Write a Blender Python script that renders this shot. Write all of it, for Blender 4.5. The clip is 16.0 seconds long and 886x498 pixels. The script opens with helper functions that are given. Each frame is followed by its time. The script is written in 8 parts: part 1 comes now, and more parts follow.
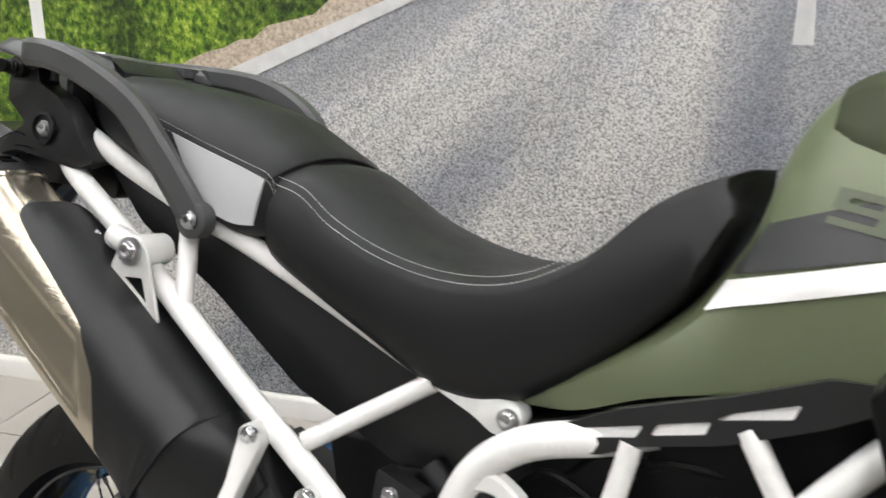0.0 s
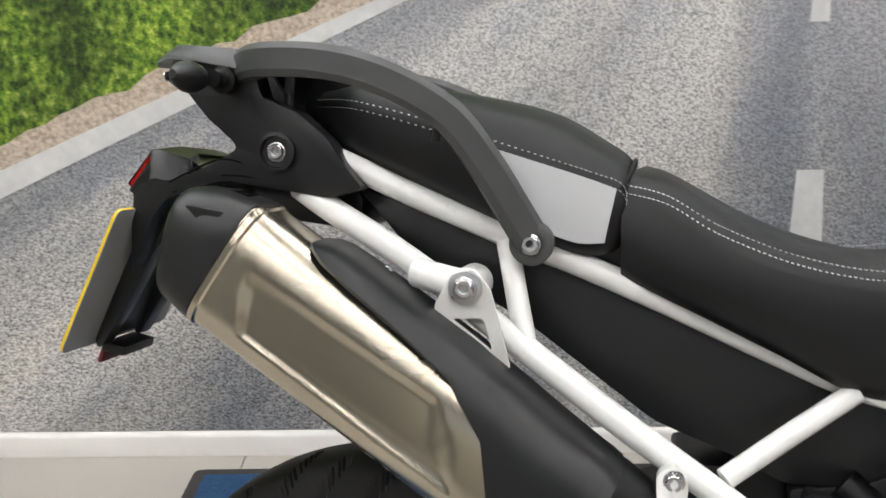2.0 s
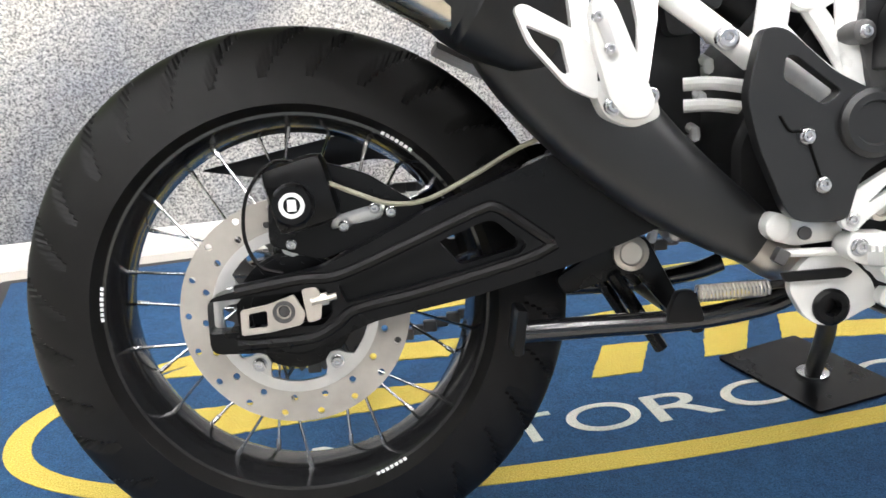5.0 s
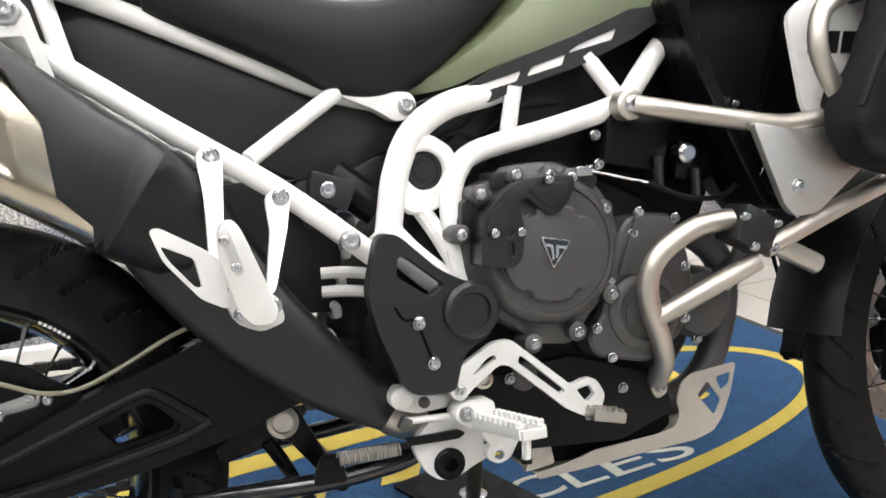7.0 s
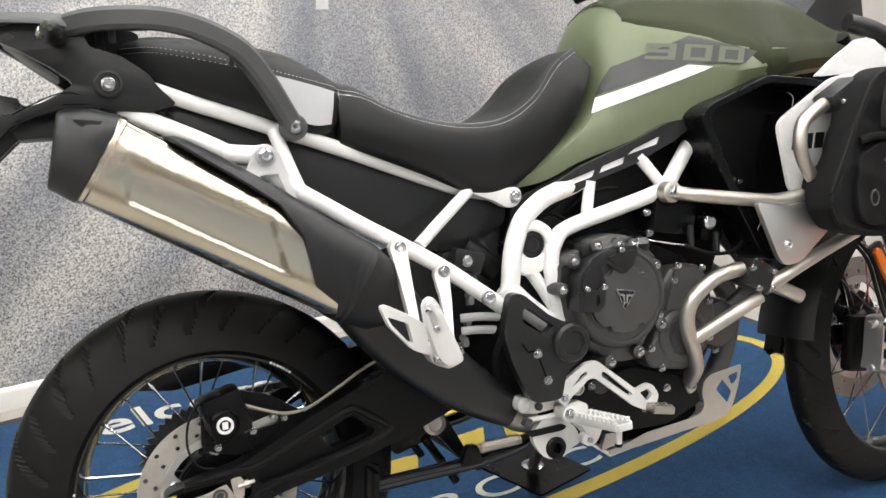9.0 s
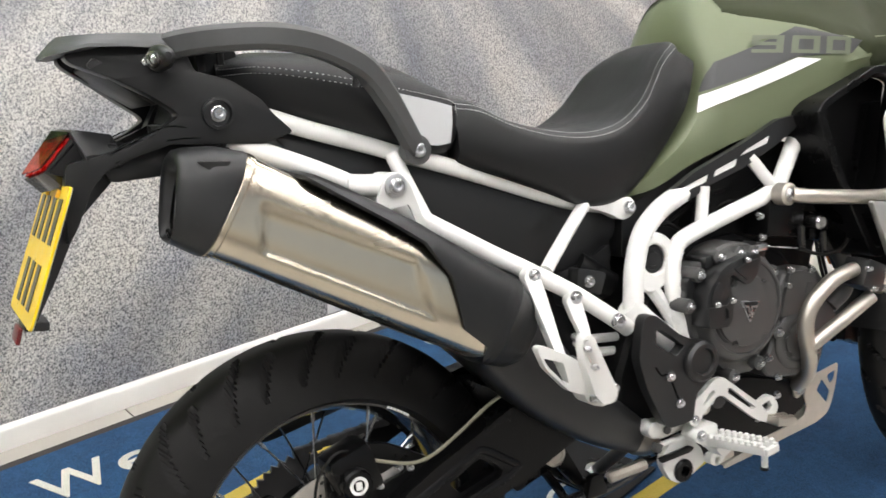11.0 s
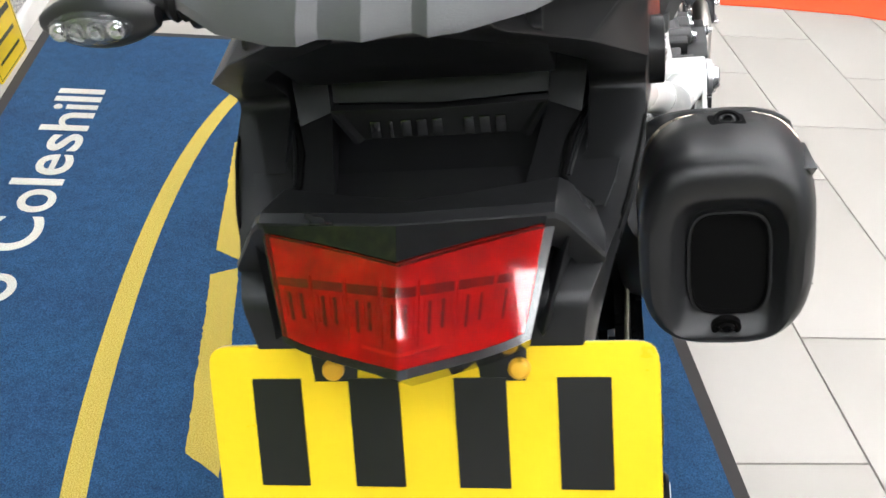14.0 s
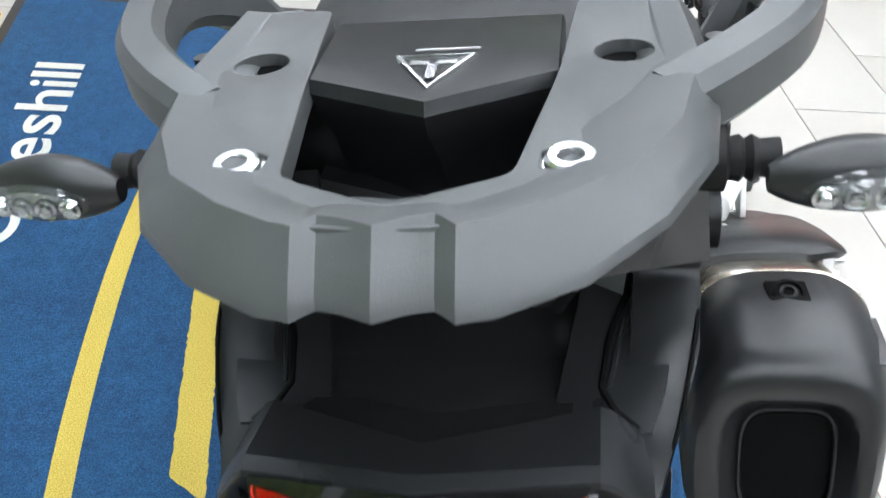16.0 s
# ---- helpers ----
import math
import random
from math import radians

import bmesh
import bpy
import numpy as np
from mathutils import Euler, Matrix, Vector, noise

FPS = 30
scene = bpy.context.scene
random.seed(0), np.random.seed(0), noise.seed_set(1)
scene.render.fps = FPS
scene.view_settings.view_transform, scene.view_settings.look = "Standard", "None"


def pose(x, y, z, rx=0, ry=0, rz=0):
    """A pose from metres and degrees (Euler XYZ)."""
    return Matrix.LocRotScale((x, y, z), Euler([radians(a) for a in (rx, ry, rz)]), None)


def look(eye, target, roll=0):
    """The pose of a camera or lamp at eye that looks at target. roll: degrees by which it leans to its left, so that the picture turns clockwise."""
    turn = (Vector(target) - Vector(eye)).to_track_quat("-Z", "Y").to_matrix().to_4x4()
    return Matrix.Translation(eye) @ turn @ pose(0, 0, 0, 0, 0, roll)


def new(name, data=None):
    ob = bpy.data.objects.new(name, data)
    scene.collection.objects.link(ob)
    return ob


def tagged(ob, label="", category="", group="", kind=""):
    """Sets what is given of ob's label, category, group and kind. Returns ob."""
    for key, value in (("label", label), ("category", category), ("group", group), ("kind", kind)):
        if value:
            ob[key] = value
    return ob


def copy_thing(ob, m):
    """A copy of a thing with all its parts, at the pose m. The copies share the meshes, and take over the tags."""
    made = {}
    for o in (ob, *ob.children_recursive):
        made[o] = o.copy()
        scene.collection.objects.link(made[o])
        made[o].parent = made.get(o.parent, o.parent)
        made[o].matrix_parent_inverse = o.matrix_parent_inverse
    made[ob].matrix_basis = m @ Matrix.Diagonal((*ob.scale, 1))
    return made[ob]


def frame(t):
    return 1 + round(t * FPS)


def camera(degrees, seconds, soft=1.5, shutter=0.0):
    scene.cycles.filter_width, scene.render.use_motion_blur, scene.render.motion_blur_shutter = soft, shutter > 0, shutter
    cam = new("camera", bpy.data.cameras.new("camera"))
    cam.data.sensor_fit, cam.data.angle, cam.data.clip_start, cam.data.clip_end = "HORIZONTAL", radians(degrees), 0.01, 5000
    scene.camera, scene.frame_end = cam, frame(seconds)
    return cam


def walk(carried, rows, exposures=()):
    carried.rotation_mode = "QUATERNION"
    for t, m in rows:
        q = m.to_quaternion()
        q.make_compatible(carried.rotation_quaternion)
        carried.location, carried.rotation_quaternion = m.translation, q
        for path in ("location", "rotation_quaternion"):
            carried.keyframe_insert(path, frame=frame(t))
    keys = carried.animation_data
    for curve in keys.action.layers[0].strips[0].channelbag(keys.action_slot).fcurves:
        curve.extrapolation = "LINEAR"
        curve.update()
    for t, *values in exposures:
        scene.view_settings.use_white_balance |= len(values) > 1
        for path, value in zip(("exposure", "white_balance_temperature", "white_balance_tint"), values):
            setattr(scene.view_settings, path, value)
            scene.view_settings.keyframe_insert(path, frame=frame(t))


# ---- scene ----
# camera and its walk
cam = camera(50.14, 16.0, soft=1.5, shutter=0.3)
PATH = [
    (0, look((0.3731, 0.4373, 1.1898), (0.0960, 1.3508, 0.8920), -0.01)),
    (0.5, look((0.2046, 0.5036, 1.1843), (-0.0816, 1.4177, 0.8971), -0.48)),
    (1, look((0.0060, 0.5736, 1.1884), (-0.2206, 1.4987, 0.8836), -0.18)),
    (1.5, look((-0.1219, 0.5094, 1.1951), (-0.2738, 1.4517, 0.8968), -1.22)),
    (2, look((-0.2429, 0.4641, 1.1786), (-0.2697, 1.4164, 0.8747), -1.28)),
    (2.5, look((-0.3650, 0.4338, 1.1427), (-0.2388, 1.3708, 0.8171), -1.94)),
    (3, look((-0.4237, 0.3418, 1.0981), (-0.2395, 1.2563, 0.7379), -2.01)),
    (3.2, look((-0.4388, 0.2913, 1.0713), (-0.2570, 1.2006, 0.6968), -2.13)),
    (5.3, look((-0.4282, 0.3140, 0.7480), (-0.1659, 1.2173, 0.4086), -2.10)),
    (5.5, look((-0.4009, 0.3085, 0.7606), (-0.0964, 1.2008, 0.4272), -1.37)),
    (6, look((-0.3483, 0.2736, 0.7914), (0.0524, 1.1366, 0.4837), -0.07)),
    (6.5, look((-0.3332, 0.2374, 0.8353), (0.1317, 1.0768, 0.5539), 0.66)),
    (7, look((-0.3717, 0.1979, 0.9027), (0.1261, 1.0243, 0.6397), 1.19)),
    (7.5, look((-0.4970, 0.1282, 1.0064), (0.0399, 0.9267, 0.7339), 2.62)),
    (8, look((-0.6697, 0.0402, 1.0973), (-0.1114, 0.8213, 0.8175), 2.38)),
    (8.2, look((-0.7145, -0.0065, 1.1279), (-0.1596, 0.7768, 0.8477), 1.61)),
    (10.3, look((-0.9746, -0.0167, 1.2038), (-0.4230, 0.7481, 0.8710), -0.29)),
    (10.5, look((-1.0010, 0.0880, 1.2216), (-0.4204, 0.8321, 0.8912), -0.39)),
    (11, look((-1.0087, 0.3387, 1.2322), (-0.3847, 1.0404, 0.8884), -0.29)),
    (11.5, look((-0.9778, 0.5978, 1.2488), (-0.3179, 1.2466, 0.8698), -1.34)),
    (12, look((-0.9837, 0.8962, 1.2471), (-0.2325, 1.3892, 0.8084), -0.85)),
    (12.5, look((-0.9562, 1.1334, 1.2521), (-0.1473, 1.4748, 0.7735), -0.57)),
    (13, look((-0.9287, 1.2775, 1.2390), (-0.1225, 1.4662, 0.6784), -0.07)),
    (13.5, look((-0.9403, 1.4613, 1.2214), (-0.1347, 1.4498, 0.6290), 2.68)),
    (14, look((-0.9464, 1.5875, 1.2092), (-0.1459, 1.4837, 0.6189), 5.79)),
    (14.5, look((-0.9494, 1.6264, 1.2054), (-0.1517, 1.4796, 0.6204), 8.26)),
    (15, look((-0.9459, 1.6358, 1.2196), (-0.1506, 1.4847, 0.6325), 8.38)),
    (15.5, look((-0.8943, 1.6148, 1.2473), (-0.1055, 1.4857, 0.6463), 7.28)),
    (16, look((-0.803, 1.596, 1.263), (0.712, 1.361, -0.022), 7.4)),
]
walk(cam, PATH, [(0, -0.45, 6300, 10), (1.2, -0.54, 6300, 10), (3, -0.5, 6350, 10), (5.3, 0.55, 6250, 10), (6, 0.5, 6250, 10), (6.5, 0.2, 6300, 10), (7, 0.08, 6350, 10), (8.2, -0.02, 6400, 10), (10.3, -0.12, 6400, 10), (11.5, -0.08, 6400, 10),
                 (12.5, 0.02, 6350, 10), (13.5, 0.15, 6150, 10), (14.5, 0.05, 6050, 10), (15.3, 0.18, 5900, 8), (16, 0.3, 5700, 6)])

# light: a showroom with rows of ceiling tubes and an unseen glazed front, added behind the camera
world = bpy.data.worlds.new("world")
scene.world = world
world.use_nodes = True
wn = world.node_tree.nodes
sky = wn.new("ShaderNodeTexSky")
sky.sky_type, sky.sun_disc = "NISHITA", False
sky.sun_elevation, sky.sun_rotation = radians(40), radians(200)
wn["Background"].inputs["Strength"].default_value = 0.05
world.node_tree.links.new(sky.outputs["Color"], wn["Background"].inputs["Color"])
scene.view_settings.exposure = 0.0


def area_lamp(name, m, sx, sy, watts, colour):
    data = bpy.data.lights.new(name, "AREA")
    data.shape, data.size, data.size_y, data.energy, data.color = "RECTANGLE", sx, sy, watts, colour
    ob = new(name, data)
    ob.matrix_world = m
    return ob

# ---------------------------------------------------------------- materials
def base_mat(name, colour, rough=0.5, metal=0.0, coat=0.0):
    m = bpy.data.materials.new(name)
    m.use_nodes = True
    b = m.node_tree.nodes["Principled BSDF"]
    b.inputs["Base Color"].default_value = (*colour, 1)
    b.inputs["Roughness"].default_value = rough
    b.inputs["Metallic"].default_value = metal
    b.inputs["Coat Weight"].default_value = coat
    return m, m.node_tree.nodes, m.node_tree.links, b


def coords(n, l, scale=(1, 1, 1)):
    tc, mp = n.new("ShaderNodeTexCoord"), n.new("ShaderNodeMapping")
    mp.inputs["Scale"].default_value = scale
    l.new(tc.outputs["Object"], mp.inputs["Vector"])
    return mp.outputs["Vector"]


def noise_tex(n, l, vec, scale, detail=4.0, rough=0.6):
    t = n.new("ShaderNodeTexNoise")
    t.inputs["Scale"].default_value, t.inputs["Detail"].default_value, t.inputs["Roughness"].default_value = scale, detail, rough
    l.new(vec, t.inputs["Vector"])
    return t.outputs["Fac"]


def ramp(n, l, fac, stops):
    r = n.new("ShaderNodeValToRGB")
    e = r.color_ramp.elements
    while len(e) < len(stops):
        e.new(0.5)
    for k, (p, c) in enumerate(stops):
        e[k].position, e[k].color = p, (*c, 1)
    l.new(fac, r.inputs["Fac"])
    return r.outputs["Color"]


def mixed(n, l, fac, a, b, kind="MIX"):
    x = n.new("ShaderNodeMix")
    x.data_type, x.blend_type = "RGBA", kind
    for value, socket in ((fac, x.inputs[0]), (a, x.inputs[6]), (b, x.inputs[7])):
        if isinstance(value, (int, float)):
            socket.default_value = value
        elif isinstance(value, tuple):
            socket.default_value = (*value, 1)
        else:
            l.new(value, socket)
    return x.outputs[2]


def ranged(n, l, fac, lo, hi):
    r = n.new("ShaderNodeMapRange")
    r.inputs["From Min"].default_value, r.inputs["From Max"].default_value = 0.25, 0.75
    r.inputs["To Min"].default_value, r.inputs["To Max"].default_value = lo, hi
    l.new(fac, r.inputs["Value"])
    return r.outputs["Result"]


def bumped(n, l, b, height, strength, distance):
    u = n.new("ShaderNodeBump")
    u.inputs["Strength"].default_value, u.inputs["Distance"].default_value = strength, distance
    l.new(height, u.inputs["Height"])
    l.new(u.outputs["Normal"], b.inputs["Normal"])


def surface(name, colour, rough=0.5, metal=0.0, coat=0.0, vary=0.12, coarse=9.0, fine=900.0, bump=0.12, depth=0.0003, rough_vary=0.08, stretch=(1, 1, 1), spec=0.5):
    """A painted, moulded or cast surface: broad tone changes, a fine grain and uneven gloss."""
    m, n, l, b = base_mat(name, colour, rough, metal, coat)
    v = coords(n, l, stretch)
    broad, grain = noise_tex(n, l, v, coarse), noise_tex(n, l, v, fine, 2.0)
    dark = tuple(c * (1 - vary) for c in colour)
    light = tuple(min(1.0, c * (1 + vary)) for c in colour)
    l.new(ramp(n, l, broad, ((0.3, dark), (0.7, light))), b.inputs["Base Color"])
    l.new(ranged(n, l, broad, max(0.02, rough - rough_vary), min(1.0, rough + rough_vary)), b.inputs["Roughness"])
    if bump:
        bumped(n, l, b, grain, bump, depth)
    b.inputs["Specular IOR Level"].default_value = spec
    return m


M_PLASTIC = surface("black moulded plastic", (0.0095, 0.0098, 0.0105), 0.38, vary=0.15, fine=1400, bump=0.14, spec=0.5)
M_TAIL = surface("satin charcoal tail plastic", (0.0125, 0.0128, 0.0136), 0.33, vary=0.12, fine=1600, bump=0.16, spec=0.33)
M_PLASTIC_GREY = surface("dark grey moulded plastic", (0.0075, 0.008, 0.0088), 0.4, vary=0.1, fine=1400, bump=0.3, spec=0.42)
M_RACK = surface("grey-black textured cast rack", (0.053, 0.055, 0.056), 0.4, vary=0.1, fine=1100, bump=0.3)
M_BLACK_GLOSS = surface("gloss black paint", (0.012, 0.012, 0.013), 0.16, coat=0.4, vary=0.1, bump=0.0)
M_BAR_GLOSS = surface("polished black raised bars", (0.012, 0.012, 0.013), 0.12, coat=0.5, vary=0.1, bump=0.0, spec=0.9)
M_BLACK_SATIN = surface("satin black paint", (0.0035, 0.0035, 0.0038), 0.3, vary=0.15, fine=700, bump=0.06, spec=0.2)
M_WHITE_FRAME = surface("white powder-coated steel", (0.78, 0.78, 0.76), 0.3, coat=0.25, vary=0.03, coarse=14, fine=600, bump=0.1)
M_RUBBER = surface("black rubber", (0.0085, 0.0082, 0.008), 0.5, vary=0.25, coarse=30, fine=500, bump=0.25, spec=0.16)
M_STEEL_BRUSHED = surface("brushed stainless steel", (0.56, 0.505, 0.41), 0.25, metal=1.0, vary=0.06, coarse=6, fine=260, bump=0.05, depth=0.0001, stretch=(0.08, 1, 1))
M_TUBE_STEEL = surface("satin stainless tube", (0.52, 0.49, 0.44), 0.44, metal=1.0, vary=0.08, fine=500, bump=0.06)
M_SPOKE = surface("spoke steel", (0.42, 0.42, 0.42), 0.22, metal=1.0, vary=0.1, bump=0.0)
M_CHROME = surface("bright bolt steel", (0.6, 0.6, 0.61), 0.26, metal=1.0, vary=0.08, bump=0.0)
M_ALLOY = surface("cast silver alloy", (0.7, 0.7, 0.68), 0.4, metal=0.3, vary=0.06, fine=900, bump=0.2)
M_SKID = surface("dull skid plate aluminium", (0.46, 0.425, 0.375), 0.46, metal=0.55, vary=0.12, coarse=16, fine=500, bump=0.12)
M_ALLOY_BARE = surface("bare aluminium sheet", (0.66, 0.65, 0.63), 0.38, metal=0.9, vary=0.08, fine=500, bump=0.12)
M_ENGINE = surface("dark grey engine casting", (0.07, 0.069, 0.069), 0.42, metal=0.35, vary=0.12, fine=900, bump=0.35)
M_ENGINE_BLACK = surface("black engine casting", (0.005, 0.005, 0.0053), 0.5, vary=0.2, fine=500, bump=0.3, spec=0.18)
M_DISC = surface("brake disc steel", (0.4, 0.375, 0.335), 0.46, metal=0.35, vary=0.12, coarse=20, fine=400, bump=0.06)
M_VINYL = surface("black seat vinyl", (0.009, 0.0093, 0.01), 0.46, vary=0.1, coarse=12, fine=1300, bump=0.5, depth=0.0004, spec=0.3)
M_VINYL_GREY = surface("light grey woven seat panel", (0.46, 0.47, 0.48), 0.6, vary=0.06, fine=900, bump=0.5, depth=0.0004)
M_THREAD = surface("pale grey stitching", (0.55, 0.55, 0.54), 0.7, vary=0.15, coarse=200, bump=0.0)
M_GREEN = surface("matt khaki green paint", (0.118, 0.14, 0.075), 0.4, metal=0.2, vary=0.05, coarse=5, fine=1500, bump=0.06, spec=0.75)
M_GREEN_DARK = surface("darker khaki tank cover paint", (0.034, 0.04, 0.02), 0.5, vary=0.06, coarse=5, fine=1500, bump=0.05, spec=0.14)
M_DECAL_DARK = surface("dark grey decal film", (0.045, 0.047, 0.048), 0.34, vary=0.08, bump=0.0)
M_DECAL_GREEN = surface("pale green decal film", (0.105, 0.122, 0.08), 0.34, vary=0.05, bump=0.0)
M_DECAL_WHITE = surface("white decal film", (0.8, 0.8, 0.79), 0.3, vary=0.02, bump=0.0)
M_WHITE_PLASTIC = surface("white fairing plastic", (0.75, 0.75, 0.74), 0.28, coat=0.3, vary=0.02, bump=0.0)
M_YELLOW = surface("yellow reflective number plate", (0.86, 0.6, 0.01), 0.34, vary=0.03, coarse=40, fine=1500, bump=0.04)
M_PLATE_BLACK = surface("black plate lettering bars", (0.012, 0.012, 0.012), 0.32, vary=0.1, bump=0.0)
M_PLATE_BACK = surface("grey plate back", (0.3, 0.3, 0.29), 0.4, vary=0.08, bump=0.0)
M_YELLOW_CAP = surface("yellow plastic screw cap", (0.82, 0.45, 0.03), 0.35, vary=0.05, bump=0.0)
M_ORANGE = surface("orange reflector", (0.85, 0.2, 0.02), 0.2, coat=0.5, vary=0.1, fine=300, bump=0.3)
M_HOSE = surface("olive braided brake hose", (0.27, 0.26, 0.19), 0.5, vary=0.15, coarse=60, bump=0.1)
M_CANVAS = surface("black luggage fabric", (0.005, 0.005, 0.0053), 0.75, spec=0.2, vary=0.3, coarse=18, fine=700, bump=0.6, depth=0.0006)
M_CANVAS_GREY = surface("dark grey luggage fabric", (0.03, 0.029, 0.029), 0.7, vary=0.2, coarse=18, fine=700, bump=0.6, depth=0.0006)
M_DECAL_GREY = surface("mid-grey decal film", (0.2, 0.2, 0.2), 0.4, vary=0.1, bump=0.0)
# near-black: shade inside openings put into the colour; dark joints use it too
M_SHADE_SEAM = surface("opening shade and dark seam", (0.003, 0.003, 0.003), 0.7, vary=0.1, bump=0.0, spec=0.05)
M_SPRING_WHITE = surface("white shock spring", (0.72, 0.72, 0.7), 0.35, vary=0.05, bump=0.0)


def lens_mat(name, colour, rough, trans):
    m, n, l, b = base_mat(name, colour, rough)
    b.inputs["Transmission Weight"].default_value = trans
    b.inputs["IOR"].default_value = 1.45
    return m


M_RED_LENS = lens_mat("red tail lens", (0.85, 0.03, 0.02), 0.03, 0.97)
M_SMOKE_LENS = lens_mat("smoked lens", (0.004, 0.004, 0.0045), 0.03, 0.0)
M_CLEAR_LENS = lens_mat("clear indicator lens", (0.86, 0.87, 0.88), 0.03, 0.97)
M_LAMP_BOWL = surface("grey lamp reflector", (0.3, 0.3, 0.3), 0.25, metal=0.6, vary=0.25, coarse=160, fine=400, bump=0.5)
M_RED_DULL = surface("dull red reflector", (0.12, 0.01, 0.01), 0.3, vary=0.2, bump=0.0)
M_RED_CORE = surface("red reflector core", (0.5, 0.008, 0.006), 0.25, vary=0.35, coarse=60, bump=0.0)


def speckle(name, dark, mid, light, scale, rough, patch=None):
    """Coarse aggregate or pile: specks of three tones, with broad patches."""
    m, n, l, b = base_mat(name, mid, rough)
    v = coords(n, l)
    fine, broad = noise_tex(n, l, v, scale, 3.0, 0.7), noise_tex(n, l, v, 2.2, 5.0)
    c = ramp(n, l, fine, ((0.33, dark), (0.5, mid), (0.66, light)))
    if patch:
        c = mixed(n, l, ranged(n, l, broad, 0.0, 0.8), c, patch, "OVERLAY")
    l.new(c, b.inputs["Base Color"])
    return m, n, l, b, v


M_MAT_BLUE, _n, _l, _b, _v = speckle("blue carpet pile", (0.003, 0.024, 0.072), (0.0105, 0.06, 0.15), (0.03, 0.1, 0.215), 420, 0.95, (0.45, 0.45, 0.45))
_pile = ramp(_n, _l, noise_tex(_n, _l, _v, 38, 6.0, 0.75), ((0.34, (0.36, 0.36, 0.38)), (0.52, (0.5, 0.5, 0.5)), (0.68, (0.62, 0.62, 0.6))))
_wear = ramp(_n, _l, noise_tex(_n, _l, _v, 7.0, 5.0, 0.7), ((0.35, (0.42, 0.42, 0.44)), (0.65, (0.57, 0.57, 0.55))))
_under = _b.inputs["Base Color"].links[0].from_socket
_l.new(mixed(_n, _l, 0.75, mixed(_n, _l, 0.8, _under, _pile, "OVERLAY"), _wear, "OVERLAY"), _b.inputs["Base Color"])
bumped(_n, _l, _b, noise_tex(_n, _l, _v, 420, 3.0), 0.9, 0.003)
M_MAT_YELLOW, _n, _l, _b, _v = speckle("yellow carpet pile", (0.34, 0.24, 0.02), (0.54, 0.41, 0.07), (0.68, 0.54, 0.14), 420, 0.95, (0.5, 0.5, 0.5))
bumped(_n, _l, _b, noise_tex(_n, _l, _v, 420, 3.0), 0.9, 0.003)
M_MAT_WHITE, _n, _l, _b, _v = speckle("off-white carpet pile", (0.42, 0.4, 0.34), (0.62, 0.6, 0.52), (0.75, 0.73, 0.65), 420, 0.95, (0.5, 0.5, 0.5))
bumped(_n, _l, _b, noise_tex(_n, _l, _v, 420, 3.0), 0.9, 0.003)
M_MAT_EDGE = surface("dark rubber mat edging", (0.03, 0.026, 0.024), 0.8, vary=0.2, fine=300, bump=0.3)
M_TILE = surface("pale stone floor tile", (0.4, 0.378, 0.34), 0.42, rough_vary=0.03, vary=0.02, coarse=3.5, fine=120, bump=0.05)
M_GROUT = surface("grey grout", (0.2, 0.19, 0.175), 0.85, vary=0.2, coarse=40, fine=600, bump=0.3)
M_SKIRTING = surface("white skirting gloss", (0.8, 0.78, 0.74), 0.35, vary=0.03, coarse=8, fine=200, bump=0.05)
M_PRINT_LINE = surface("printed white road line", (0.66, 0.66, 0.65), 0.5, vary=0.12, coarse=20, bump=0.0)
M_PRINT_DIRT, _n, _l, _b, _v = speckle("printed roadside dirt", (0.32, 0.26, 0.2), (0.52, 0.44, 0.35), (0.66, 0.58, 0.49), 90, 0.5, (0.5, 0.48, 0.45))
M_ADDED_SKY = surface("unseen pale sky print, added for reflections", (0.56, 0.62, 0.68), 0.5, vary=0.12, coarse=1.5, bump=0.0)
M_PRINT_POST = surface("printed white post", (0.78, 0.78, 0.76), 0.5, vary=0.08, bump=0.0)
M_PAINT_GREY = surface("mid-grey wall paint", (0.24, 0.235, 0.225), 0.7, vary=0.04, coarse=2, fine=200, bump=0.1)
M_PAINT_WALL = surface("off-white wall paint", (0.72, 0.71, 0.68), 0.7, vary=0.03, coarse=2, fine=200, bump=0.1)
M_CEILING = surface("grey ceiling tile", (0.4, 0.4, 0.39), 0.8, vary=0.03, coarse=2, fine=150, bump=0.2)
M_RED_PANEL = surface("red printed lettering", (0.7, 0.03, 0.02), 0.4, vary=0.04, bump=0.0)
M_RED_CARPET = surface("orange-red floor covering", (0.78, 0.075, 0.012), 0.6, vary=0.05, coarse=3, fine=500, bump=0.2)


def math_node(n, l, kind, a, b):
    x = n.new("ShaderNodeMath")
    x.operation = kind
    for value, socket in ((a, x.inputs[0]), (b, x.inputs[1])):
        if isinstance(value, (int, float)):
            socket.default_value = value
        else:
            l.new(value, socket)
    return x.outputs[0]


